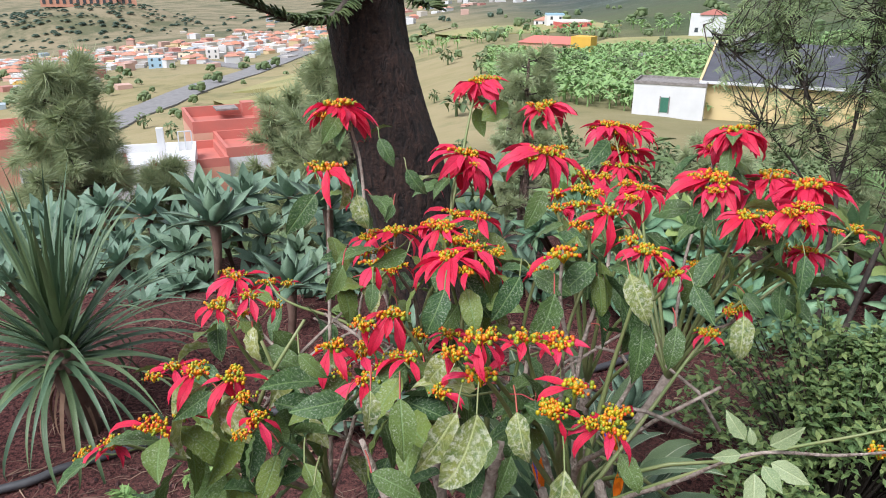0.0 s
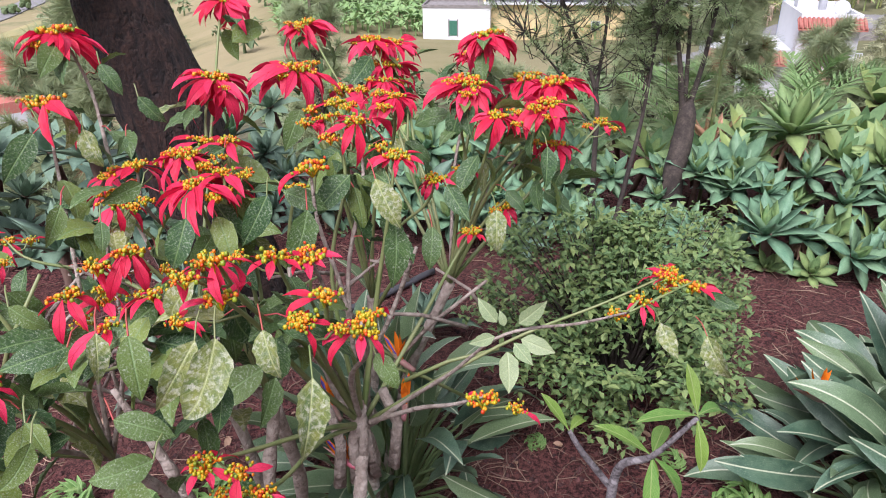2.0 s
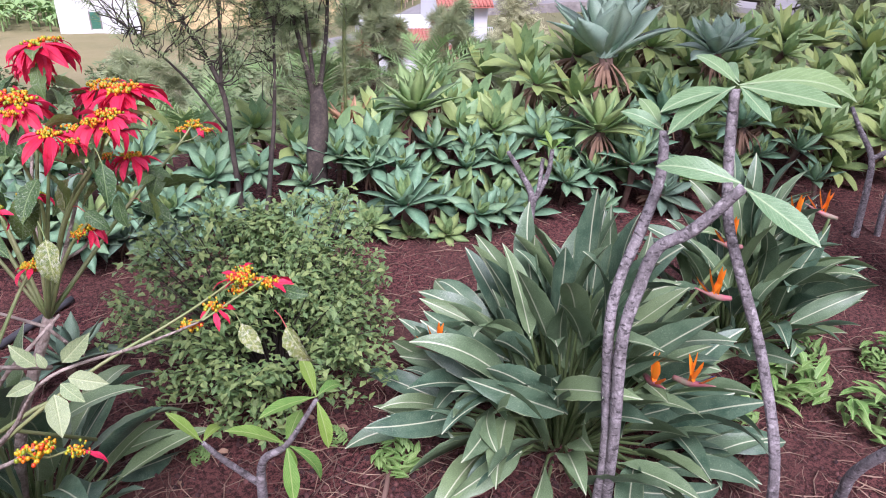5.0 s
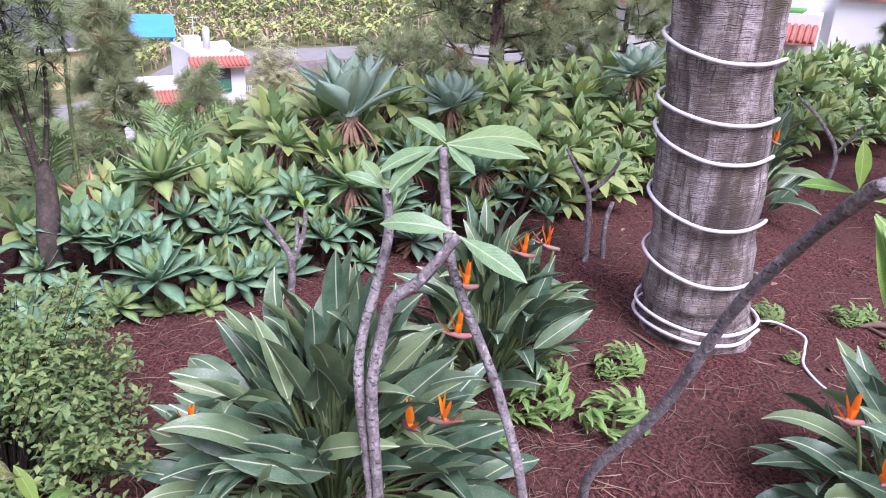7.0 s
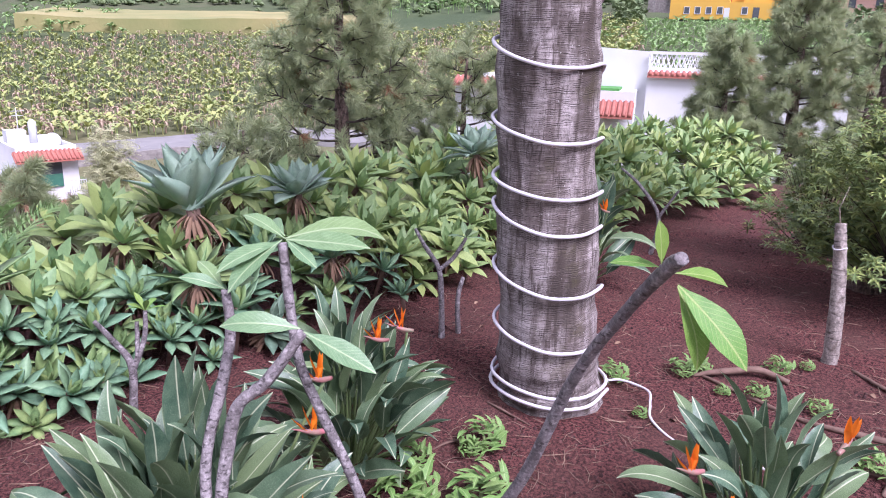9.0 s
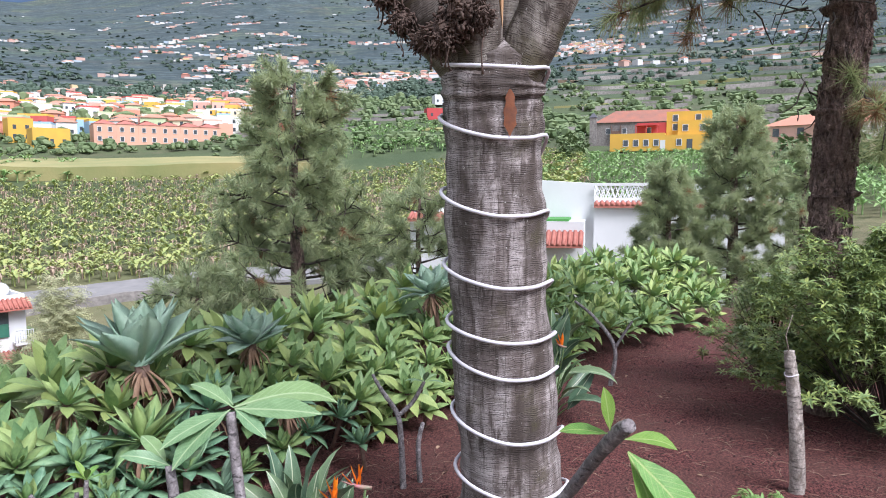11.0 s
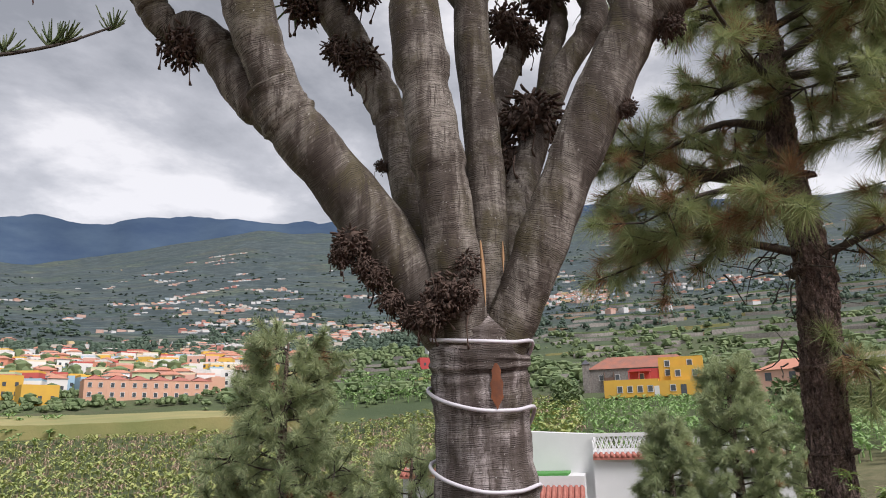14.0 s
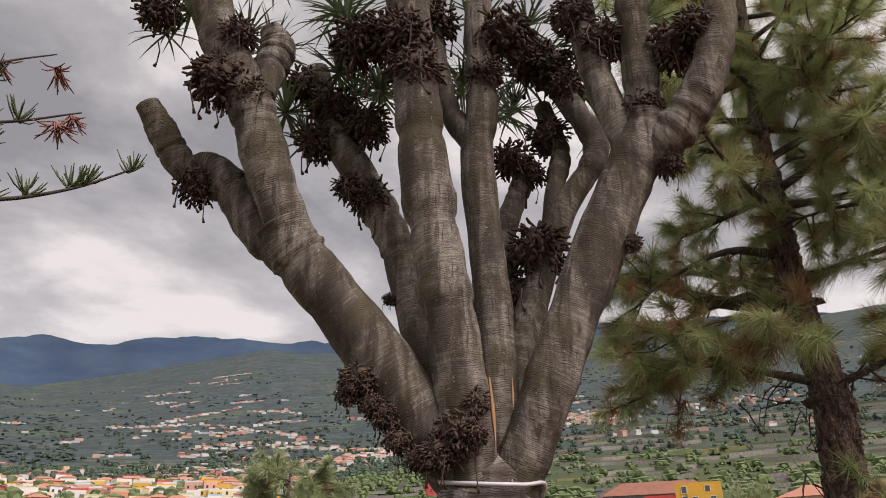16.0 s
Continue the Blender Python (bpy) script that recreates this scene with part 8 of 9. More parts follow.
window_mesh = made_mesh("window", joined([box(-0.5, 0.5, -0.04, 0.06, 0, 1.3)]), "glass_dark", False)
frame_mesh = made_mesh("window_frame", joined([box(-0.62, -0.5, -0.08, 0.04, -0.1, 1.4), box(0.5, 0.62, -0.08, 0.04, -0.1, 1.4), box(-0.5, 0.5, -0.08, 0.04, 1.3, 1.4), box(-0.5, 0.5, -0.08, 0.04, -0.1, 0)]), "white_wall", False)


def hip_roof(x0, x1, y0, y1, z, h, over=0.4):
    x0, x1, y0, y1 = x0 - over, x1 + over, y0 - over, y1 + over
    c, k = (y0 + y1) / 2, (y1 - y0) / 2
    v = [(x0, y0, z), (x1, y0, z), (x1, y1, z), (x0, y1, z), (x0 + k * 0.8, c, z + h), (x1 - k * 0.8, c, z + h)]
    return Geo(v, [np.array([(0, 1, 5, 4), (2, 3, 4, 5), (3, 2, 1, 0)]), np.array([(1, 2, 5), (3, 0, 4)])])


def flat_top(x0, x1, y0, y1, z, t=0.25, h=0.7):
    return joined([box(x0, x1, y0, y0 + t, z, z + h), box(x0, x1, y1 - t, y1, z, z + h), box(x0, x0 + t, y0 + t, y1 - t, z, z + h), box(x1 - t, x1, y0 + t, y1 - t, z, z + h), box(x0 + t, x1 - t, y0 + t, y1 - t, z - 0.1, z + 0.05)])


def tile_eave(parent, label, x0, x1, y0, y1, z0, z1, pitch=0.24):
    """A sloping pent roof of half-round tile courses, down towards -y."""
    slab = Geo([(x0, y0, z0), (x1, y0, z0), (x1, y1, z1), (x0, y1, z1), (x0, y0, z0 - 0.12), (x1, y0, z0 - 0.12), (x1, y1, z1 - 0.12), (x0, y1, z1 - 0.12)], np.array([(0, 1, 2, 3), (7, 6, 5, 4), (0, 4, 5, 1), (1, 5, 6, 2), (2, 6, 7, 3), (3, 7, 4, 0)]))
    eave = part("eave", slab, "tiles", parent, label, smooth=False)
    n = max(2, int((x1 - x0) / pitch))
    me = made_mesh("tile", tube([(0, y0 - 0.03, z0 + 0.02), (0, y1, z1 + 0.02)], pitch * 0.36, 6), "tiles")
    for i in range(n):
        part("tile", me, None, eave, "", Matrix.Translation((x0 + (i + 0.5) * (x1 - x0) / n, 0, 0)))


def house_root(name, label, az, r, turn=None, dz=0.0, group="", category="house", z=None):
    p = polar(az, r, dz)
    if z is not None:
        p.z = z
    face = -az if turn is None else turn
    return thing(name, label, category, pose(p.x, p.y, p.z, 0, 0, face), group)       # local -y faces the path


def put_windows(parent, spots, w=1.0, h=1.0):
    for x, y, z, turn in spots:
        m = pose(x, y, z, 0, 0, turn) @ Matrix.Diagonal((w, 1, h, 1))
        f = part("window", window_mesh, None, parent, "", m, False)
        part("window_frame", frame_mesh, None, f, "", None, False)


def town_house(az, r, w, d, h, style, seed, turn):
    rng = random.Random(seed)
    ho = house_root("house", ("flat-roofed painted town house", "painted town house with a red tiled roof")[style], az, r, turn, -0.8, "houses of the town")
    part("wall", box(-w / 2, w / 2, -d / 2, d / 2, 0, h), "house", ho, smooth=False)
    if style:
        part("roof", hip_roof(-w / 2, w / 2, -d / 2, d / 2, h, min(w, d) * 0.22), "far_tiles", ho, smooth=False)
    else:
        part("roof", flat_top(-w / 2, w / 2, -d / 2, d / 2, h), "house", ho, smooth=False)
    n = max(2, int(w / 3.2))
    panes = [box(x - 0.5, x + 0.5, -d / 2 - 0.07, -d / 2 + 0.03, 1.6 + 2.9 * fl, 2.9 + 2.9 * fl) for fl in range(max(1, int(h / 3))) for x in [-w / 2 + (i + 0.5) * w / n for i in range(n)]]
    tagged(part("windows", joined(panes), "glass_dark", ho, smooth=False), kind="stuff")


def build_town():
    rng = random.Random(91)
    spots = []

    def fits(a, r, gap):
        x, y = r * math.sin(radians(a)), r * math.cos(radians(a))
        if any((x - u) ** 2 + (y - v) ** 2 < gap * gap for u, v in spots):
            return False
        spots.append((x, y))
        return True

    made = 0
    while made < 205:
        a = 43.5 + 20.5 * rng.random() ** 0.9
        r = 268 + 210 * rng.random() ** 1.2 * (1 - 0.35 * max(0, (a - 56) / 8))
        if fits(a, r, 7.6):
            town_house(a, r, rng.uniform(5, 9.5), rng.uniform(5, 8), rng.choice((3.3, 5.4, 5.8, 6.2, 7.4)), int(rng.random() < 0.36), made, -a + rng.uniform(-25, 25))
            made += 1
    for az, r, n in ((107, 150, 5), (106, 135, 5), (105, 182, 6), (-19, 470, 7), (-26, 440, 9), (-31, 420, 8), (10, 330, 3)):
        for i in range(n):
            a, q = az + rng.uniform(-4, 4), r * rng.uniform(0.88, 1.15)
            if fits(a, q, 10):
                town_house(a, q, rng.uniform(7, 13) if az > 0 else rng.uniform(6, 9), rng.uniform(7, 9), rng.choice((3.4, 3.4, 6.2)), int(rng.random() < 0.5), 300 + made, -a + rng.uniform(-30, 30))
                made += 1
    walls, roofs = [], []

    def small(a, r, turn):
        p = polar(a, r, -1)
        w, d, h = rng.uniform(4.5, 8), rng.uniform(4, 6.5), rng.choice((2.8, 3.2, 3.4, 5.0))
        if r > 640:
            w, h = w * rng.uniform(0.8, 1.5), h * 0.8
        m = pose(p.x, p.y, p.z, 0, 0, turn)
        walls.append(box(-w / 2, w / 2, -d / 2, d / 2, 0, h).moved(m))
        if rng.random() < 0.28:
            roofs.append(hip_roof(-w / 2, w / 2, -d / 2, d / 2, h, 1.3, 0.3).moved(m))

    # dense quarters round the town, and the ribbon that climbs from it along the main street
    for i in range(640):
        a = rng.uniform(42, 66)
        r = 400 + 190 * rng.random() ** 1.4
        if noise.noise(Vector((a * 0.35, r * 0.02, 4.0))) > -0.08:
            small(a, r, -a + rng.uniform(-30, 30))
    for i in range(760):
        s = rng.random()
        small(57 + 21 * s + rng.gauss(0, 1.1), 440 + 270 * s + rng.gauss(0, 26), -66 + rng.uniform(-30, 30))
    for az, r, sa, sr, n in ((88.5, 900, 1.4, 45, 150), (91, 640, 0.7, 12, 7), (99, 620, 4, 30, 10), (97, 980, 5, 60, 70), (-29, 500, 5, 60, 260), (-20, 520, 4, 50, 160), (-9, 560, 4, 60, 260), (-4, 760, 5, 80, 90)):
        for i in range(n):
            small(az + rng.gauss(0, sa), r + rng.gauss(0, sr), rng.uniform(0, 90))
    # hamlets strung along the hill roads
    for i in range(150):
        a, r = rng.uniform(40, 112), 640 + 2100 * rng.random() ** 1.1
        if a > 80 and r < 1000:
            continue
        slope = rng.uniform(-0.5, 0.8)
        for j in range(rng.choice((1, 1, 2, 5, 9, 14, 22))):
            a += rng.uniform(0.15, 0.8) * 700 / r
            r += slope * 20 * rng.uniform(-0.4, 1.6)
            small(a, r + rng.gauss(0, 9), -a + rng.uniform(-25, 25))
    town = thing("far_town", "scattered white and coloured houses over the far hillside", "town", (0, 0, 0), kind="stuff")
    part("walls", joined(walls), "house_far", town, smooth=False)
    part("roofs", joined(roofs), "far_tiles", town, smooth=False)
    for label, mat, a, r, w, d, h in (("broad yellow town house with a stepped roof", "yellow_wall", 48.4, 246, 10, 8, 5.4), ("tall yellow flat-roofed town house", "yellow_wall", 46.6, 264, 7, 7, 7.2), ("dark red two-storey town house", "red_wall", 64.4, 262, 9, 7, 6.0), ("yellow-cream flat-roofed town house", "cream_wall", 66.4, 258, 11, 8, 6.4), ("red shed among the terraced fields", "red_wall", 76.4, 330, 9, 7, 4.5), ("long white warehouse among the terraces", "white_wall", 78.0, 420, 26, 10, 5)):
        ho = house_root("house", label, a, r, -a + 12, -0.8, "houses of the town")
        part("wall", box(-w / 2, w / 2, -d / 2, d / 2, 0, h), mat, ho, smooth=False)
        part("roof", flat_top(-w / 2, w / 2, -d / 2, d / 2, h), mat, ho, smooth=False)
        for i in range(max(2, int(w / 3.2))):
            for fl in range(max(1, int(h / 3))):
                part("window", window_mesh, None, ho, "", Matrix.Translation((-w / 2 + (i + 0.5) * w / max(2, int(w / 3.2)), -d / 2 - 0.03, 1.6 + 2.9 * fl)), False)


build_town()

crown_bits = np.random.default_rng(6)
leaf_quad = blade(1.1, 0.95, [(0, 0.9), (1, 0.3)], 0.4, 0.3, 1)
crown_geo = joined([leaf_quad.moved(turned(np.array([1.7, 1.7, 1.5]) * (lambda d: d / np.linalg.norm(d) * crown_bits.uniform(0.5, 1.0))(crown_bits.normal(0, 1, 3)) + np.array([0, 0, 2.4]), crown_bits.uniform(0, 6.28), crown_bits.uniform(-1, 1), 0, crown_bits.uniform(0.5, 1.0))) for _ in range(46)] + [tube([(0, 0, -0.5), (0, 0, 2.5)], [0.22, 0.12], 5)])

crown_far = joined([lump(r, i, 0.4, 3, 5).moved(Matrix.Translation((x, y, z))) for i, (x, y, z, r) in enumerate(((0, 0, 1.9, 1.2), (0.9, 0.3, 1.4, 0.9), (-0.8, 0.6, 1.5, 0.85), (-0.2, -0.9, 1.3, 0.9)))])


def build_woods():
    rng = random.Random(13)
    ms, mid, far = [], [], []
    for i in range(9000):
        k = rng.random()
        if k < 0.22:
            a, r = rng.uniform(40, 75), 255 + 330 * rng.random()
        elif k < 0.40:
            a, r = rng.uniform(86, 116), 104 + 170 * rng.random()
        elif k < 0.55:
            a, r = rng.uniform(-36, 30), 90 + 420 * rng.random()
        elif k < 0.64:
            a, r = rng.uniform(-36, 60), 18 + 48 * rng.random()
        else:
            a, r = rng.uniform(36, 116), 420 + 900 * rng.random()
        if noise.noise(Vector((a * 0.5, r * 0.012, 9.0))) < 0.02 and k > 0.22:
            continue
        if (12 < a < 37 and 90 < r < 135) or (88 < a < 101 and r < 200) or (a > 58 and r < 420 and k < 0.22 and rng.random() < 0.96) or (a < 30 and 0.4 < k < 0.55 and rng.random() < 0.6):
            continue
        p = polar(a, r)
        near = r < 190
        s = rng.uniform(0.5, 1.25) * (1.0 if r < 300 else 1.5) * (0.5 if r < 70 else 1) * (1.4 if k < 0.05 else 1)
        (ms if near else mid if r < 470 else far).append(np.array(Matrix.Translation(p) @ Matrix.Rotation(rng.uniform(0, 6.28), 4, "Z") @ Matrix.Diagonal((s, s, s * rng.uniform(0.7, 1.2), 1))))
    for i in range(6500):         # bushes and trees along the terraces
        a, r = rng.choice((rng.uniform(59, 80), rng.uniform(83, 113))), 205 + 480 * rng.random()
        if a < 81 and r < 420 and rng.random() < 0.72:
            continue
        if noise.noise(Vector((a * 0.45, r * 0.03, 6.0))) < -0.18 or (88 < a < 101 and r < 215):
            continue
        p = polar(a, r)
        if a > 83 and r > 330 and rng.random() < 0.72:
            continue
        s = rng.uniform(0.3, 1.0) if rng.random() < 0.8 else rng.uniform(1.2, 1.9)
        (mid if r < 470 else far).append(np.array(Matrix.Translation(p) @ Matrix.Rotation(rng.uniform(0, 6.28), 4, "Z") @ Matrix.Diagonal((s * 1.3, s, s * 0.8, 1))))
    for i in range(420):          # hedges and garden trees between the dry field and the town
        a, r = rng.uniform(43, 80), 226 + 20 * rng.random() ** 0.8
        if noise.noise(Vector((a * 1.3, r * 0.05, 2.0))) < -0.12 or (50 < a < 62 and r > 238):
            continue
        s = rng.uniform(0.35, 0.9) if rng.random() < 0.85 else rng.uniform(1.0, 1.5)
        mid.append(np.array(Matrix.Translation(polar(a, r)) @ Matrix.Rotation(rng.uniform(0, 6.28), 4, "Z") @ Matrix.Diagonal((s * 1.2, s, s * 0.85, 1))))
    for i in range(2600):
        a, r = rng.uniform(38, 112), 650 + 2000 * rng.random() ** 1.3
        if noise.noise(Vector((a * 0.22, r * 0.004, 5.0))) < -0.05:
            continue
        p = polar(a, r)
        s = rng.uniform(0.5, 1.4) * (1 + r / 3000)
        far.append(np.array(Matrix.Translation(p) @ Matrix.Rotation(rng.uniform(0, 6.28), 4, "Z") @ Matrix.Diagonal((s * 2.2, s * 1.0, s * 0.42, 1))))
    for i in range(420):
        p = polar(-26 + rng.gauss(0, 6), 830 + rng.gauss(0, 60))
        s = rng.uniform(0.5, 1.5)
        far.append(np.array(Matrix.Translation(p) @ Matrix.Diagonal((s * 1.5, s * 1.5, s * 0.7, 1))))
    thing("far_woods", "trees and scrub over the slopes and between the houses", "trees", (0, 0, 0), kind="stuff", what=scattered(crown_far, np.array(far)), material="woods", smooth=False)
    thing("slope_woods", "mixed light and dark green trees and scrub on the near slopes", "trees", (0, 0, 0), kind="stuff", what=joined([scattered(crown_geo, np.array(ms)), scattered(crown_far, np.array(mid))]), material="woods_near", smooth=False)


build_woods()


def build_white_house():
    """The white house with red tiled eaves below the bed."""
    ho = house_root("white_house", "white two-storey house with red tiled eaves and a roof terrace", 44.6, 50, -44.6 + 14, 0, z=-11.5)
    part("wall", box(-1.7, 1.7, -0.2, 6.0, 0, 6.9), "white_wall", ho, smooth=False)
    part("wall", box(-6.6, -1.7, 0.6, 6.0, 0, 5.0), "white_wall", ho, smooth=False)
    part("wall", box(-1.6, 1.7, -3.0, -0.2, 0, 2.6), "peach_wall", ho, "reddish lower wall with a barred window", smooth=False)
    part("roof", flat_top(-1.7, 1.7, -0.2, 6.0, 6.9, 0.2, 0.4), "white_wall", ho, "white roof terrace parapet", smooth=False)
    tile_eave(ho, "red tiled eaves", -1.9, 1.9, -0.9, -0.2, 6.55, 7.05)
    tile_eave(ho, "red tiled pent roof", -1.9, 2.0, -3.5, -0.2, 2.7, 3.9)
    tile_eave(ho, "red tiled eaves", -6.8, -2.0, -0.4, 0.6, 4.3, 4.9)
    part("tank", box(-1.4, -0.3, 2.8, 3.9, 6.95, 8.0), "white_wall", ho, smooth=False)
    part("tank", tube([(0.5, 4.6, 6.95), (0.5, 4.6, 8.3), (0.5, 4.6, 8.5)], [0.25, 0.25, 0.08], 10), "grey_metal", ho)
    part("dish", lump(0.5, 2, 0.0, 6, 12).moved(Matrix.Translation((1.0, 2.0, 7.4)) @ Matrix.Rotation(1.1, 4, "X") @ Matrix.Diagonal((1, 1, 0.18, 1))), "grey_metal", ho, "grey satellite dish")
    part("aerial", joined([tube([(-0.2, 5.2, 6.9), (-0.2, 5.2, 9.2)], 0.03, 5), tube([(-0.6, 5.2, 9.0), (0.3, 5.2, 9.0)], 0.02, 4), tube([(-0.5, 5.2, 8.7), (0.2, 5.2, 8.7)], 0.02, 4)]), "grey_metal", ho)
    win = part("window", box(-0.75, 0.75, -0.26, -0.2, 4.8, 6.3), "glass_dark", ho, "wide window with a half-lowered green shutter", smooth=False)
    part("shutter", box(-0.72, 0.72, -0.30, -0.27, 4.8, 5.6), "green_shutter", win, "green shutter", smooth=False)
    bal = part("balcony", box(0.9, 1.9, -0.9, -0.2, 4.3, 4.45), "white_wall", ho, "small railed balcony", smooth=False)
    for i in range(8):
        part("bar", tube([(0.9 + 0.14 * i, -0.88, 4.45), (0.9 + 0.14 * i, -0.88, 5.2)], 0.02, 4), "grey_metal", bal)
    part("rail", tube([(0.9, -0.88, 5.2), (1.9, -0.88, 5.2)], 0.025, 4), "grey_metal", bal)
    low = part("window", box(0.1, 1.2, -3.06, -3.0, 0.9, 2.2), "glass_dark", ho, "barred window", smooth=False)
    for i in range(5):
        part("bar", tube([(0.2 + 0.22 * i, -3.1, 0.9), (0.2 + 0.22 * i, -3.1, 2.2)], 0.02, 4), "grey_metal", low)
    sh = house_root("blue_canopy", "bright blue sheet canopy on posts beside the white house", 40.0, 60, None, 0, category="canopy", z=-8.6)
    part("roof", box(-1.9, 1.9, -1.8, 1.8, 0, 0.1).moved(pose(0, 0, 5.0, 22, 0, 0)), "blue_sheet", sh, smooth=False)
    for x in (-1.6, 1.6):
        for y in (-1.4, 1.4):
            part("post", box(x - 0.07, x + 0.07, y - 0.07, y + 0.07, 0, 5.0 + 0.4 * y), "blue_sheet", sh, smooth=False)


build_white_house()


def build_warehouse():
    ho = house_root("warehouse", "long cream warehouse with a dark low roof", 28.3, 100, -28.3 + 4, 0, category="warehouse", z=-18.2)
    part("wall", box(-13, 13, -0.5, 26, -4, 7.8), "cream_wall", ho, smooth=False)
    part("roof", Geo([(-13.6, -1.2, 7.8), (13.6, -1.2, 7.8), (13.6, 26.6, 10.6), (-13.6, 26.6, 10.6), (-13.6, -1.2, 8.1), (13.6, -1.2, 8.1), (13.6, 26.6, 10.9), (-13.6, 26.6, 10.9)], np.array([(3, 2, 1, 0), (4, 5, 6, 7), (0, 1, 5, 4), (1, 2, 6, 5), (2, 3, 7, 6), (3, 0, 4, 7)])), "dark_roof", ho, "dark grey corrugated roof", smooth=False)
    part("eave_band", box(-13.7, 13.7, -1.35, -1.2, 7.75, 8.12), "white_wall", ho, smooth=False)
    put_windows(ho, [(1 + 5.5 * i, -0.52, 4.6, 0) for i in range(2)], 1.0, 0.8)
    part("verge", joined([box(-13.75, -13.45, -1.2, 26.6, 7.9 + 0.1, 8.3)]).moved(Matrix.Rotation(0, 4, "X") @ Matrix(((1, 0, 0, 0), (0, 1, 0, 0), (0, 0.1, 1, 0.1), (0, 0, 0, 1)))), "cream_wall", ho, smooth=False)
    for i in range(6):
        part("vent", tube([(-10 + 4 * i, 8 + 6 * (i % 2), 8.4), (-10 + 4 * i, 8 + 6 * (i % 2), 10.3), (-10 + 4 * i, 8 + 6 * (i % 2), 10.4)], [0.2, 0.2, 0.34], 8), "grey_metal", ho)
    part("annex", box(-13, 13, -1.4, -0.5, 0, 1.5), "stone", ho, "grey block annex wall", smooth=False)
    s = house_root("white_shed", "small white flat-roofed farm building", 18.3, 97, -18.3 - 6, 0, category="shed", z=-14.2)
    part("wall", box(-4.4, 4.4, 0, 6, -4, 3.6), "white_wall", s, smooth=False)
    part("roof", flat_top(-4.5, 4.5, -0.1, 6.1, 3.6, 0.2, 0.35), "stone", s, smooth=False)
    d = part("door", box(-0.9, 0.1, -0.05, 0.02, 0.1, 2.0), "green_shutter", s, "green door", smooth=False)
    part("door_frame", joined([box(-1.05, -0.9, -0.08, 0.02, 0.0, 2.15), box(0.1, 0.25, -0.08, 0.02, 0.0, 2.15)]), "stone", d, smooth=False)


build_warehouse()


def build_terraced_house():
    """The house with red terraces below the left of the bed."""
    ho = house_root("terraced_house", "house with stepped red roof terraces and white walls", -15.8, 60, 15.8 + 8, 0, z=-16.8)
    part("wall", box(-8.0, -0.6, -3, 4, -3, 5.2), "orange_wall", ho, smooth=False)
    part("wall", box(-0.6, 3.6, -2, 5, -3, 5.6), "white_wall", ho, smooth=False)
    part("terrace", flat_top(-8.0, -0.6, -3, 4, 5.2, 0.25, 0.7), "red_terrace", ho, "red painted roof terrace", smooth=False)
    part("terrace", flat_top(-0.6, 3.6, -2, 5, 5.6, 0.25, 0.8), "red_terrace", ho, "red painted roof terrace", smooth=False)
    part("wall", box(-2.2, 4.4, 5.0, 13, -3, 6.3), "peach_wall", ho, smooth=False)
    part("terrace", flat_top(-2.2, 4.4, 5.0, 13, 6.3, 0.25, 1.0), "red_terrace", ho, "red painted roof terrace", smooth=False)
    part("wall", box(-8.6, -2.0, -8.5, -3.0, -3, 2.9), "peach_wall", ho, smooth=False)
    part("terrace", flat_top(-8.6, -2.0, -8.5, -3.0, 2.9, 0.25, 0.6), "red_terrace", ho, "red painted roof terrace", smooth=False)
    part("stair_head", box(3.2, 4.4, 11.6, 13, 6.3, 7.6), "red_terrace", ho, smooth=False)
    part("slab", box(0.6, 2.6, 10.2, 12.4, 7.2, 7.35), "stone", ho, "bare concrete slab over the terrace", smooth=False)
    put_windows(ho, [(1, -2.03, 1.8, 0), (2.6, -2.03, 1.8, 0), (-4, -3.03, 1.6, 0), (-2, -3.03, 1.6, 0)])
    w = house_root("white_house", "low white house with a roof parapet and chimney", -21.6, 54, 16, 0, z=-16.0)
    part("wall", box(-2.9, 2.9, 0, 7, 0, 5.0), "white_wall", w, smooth=False)
    part("roof", flat_top(-2.9, 2.9, 0, 7, 5.0), "white_wall", w, "white roof terrace with a pale green floor", smooth=False)
    part("chimney", box(0.3, 0.8, 3, 3.5, 5.0, 7.6), "white_wall", w, smooth=False)
    fence = part("railing", joined([tube([(1.6 + 0.5 * i, 6.6, 5), (1.6 + 0.5 * i, 6.6, 6.6)], 0.05, 5) for i in range(3)] + [tube([(1.6, 6.6, 6.6), (2.6, 6.6, 6.6)], 0.05, 5)]), "grey_metal", w, smooth=False)
    o = house_root("orange_house", "orange house with a tiled terrace", -32.5, 60, 36, 0, z=-14.2)
    part("wall", box(-6, 6, 0, 9, 0, 4.6), "orange_wall", o, smooth=False)
    part("roof", flat_top(-6, 6, 0, 9, 4.6), "red_terrace", o, smooth=False)
    put_windows(o, [(-3, -0.03, 1.6, 0), (0, -0.03, 1.6, 0), (3, -0.03, 1.6, 0)])


build_terraced_house()


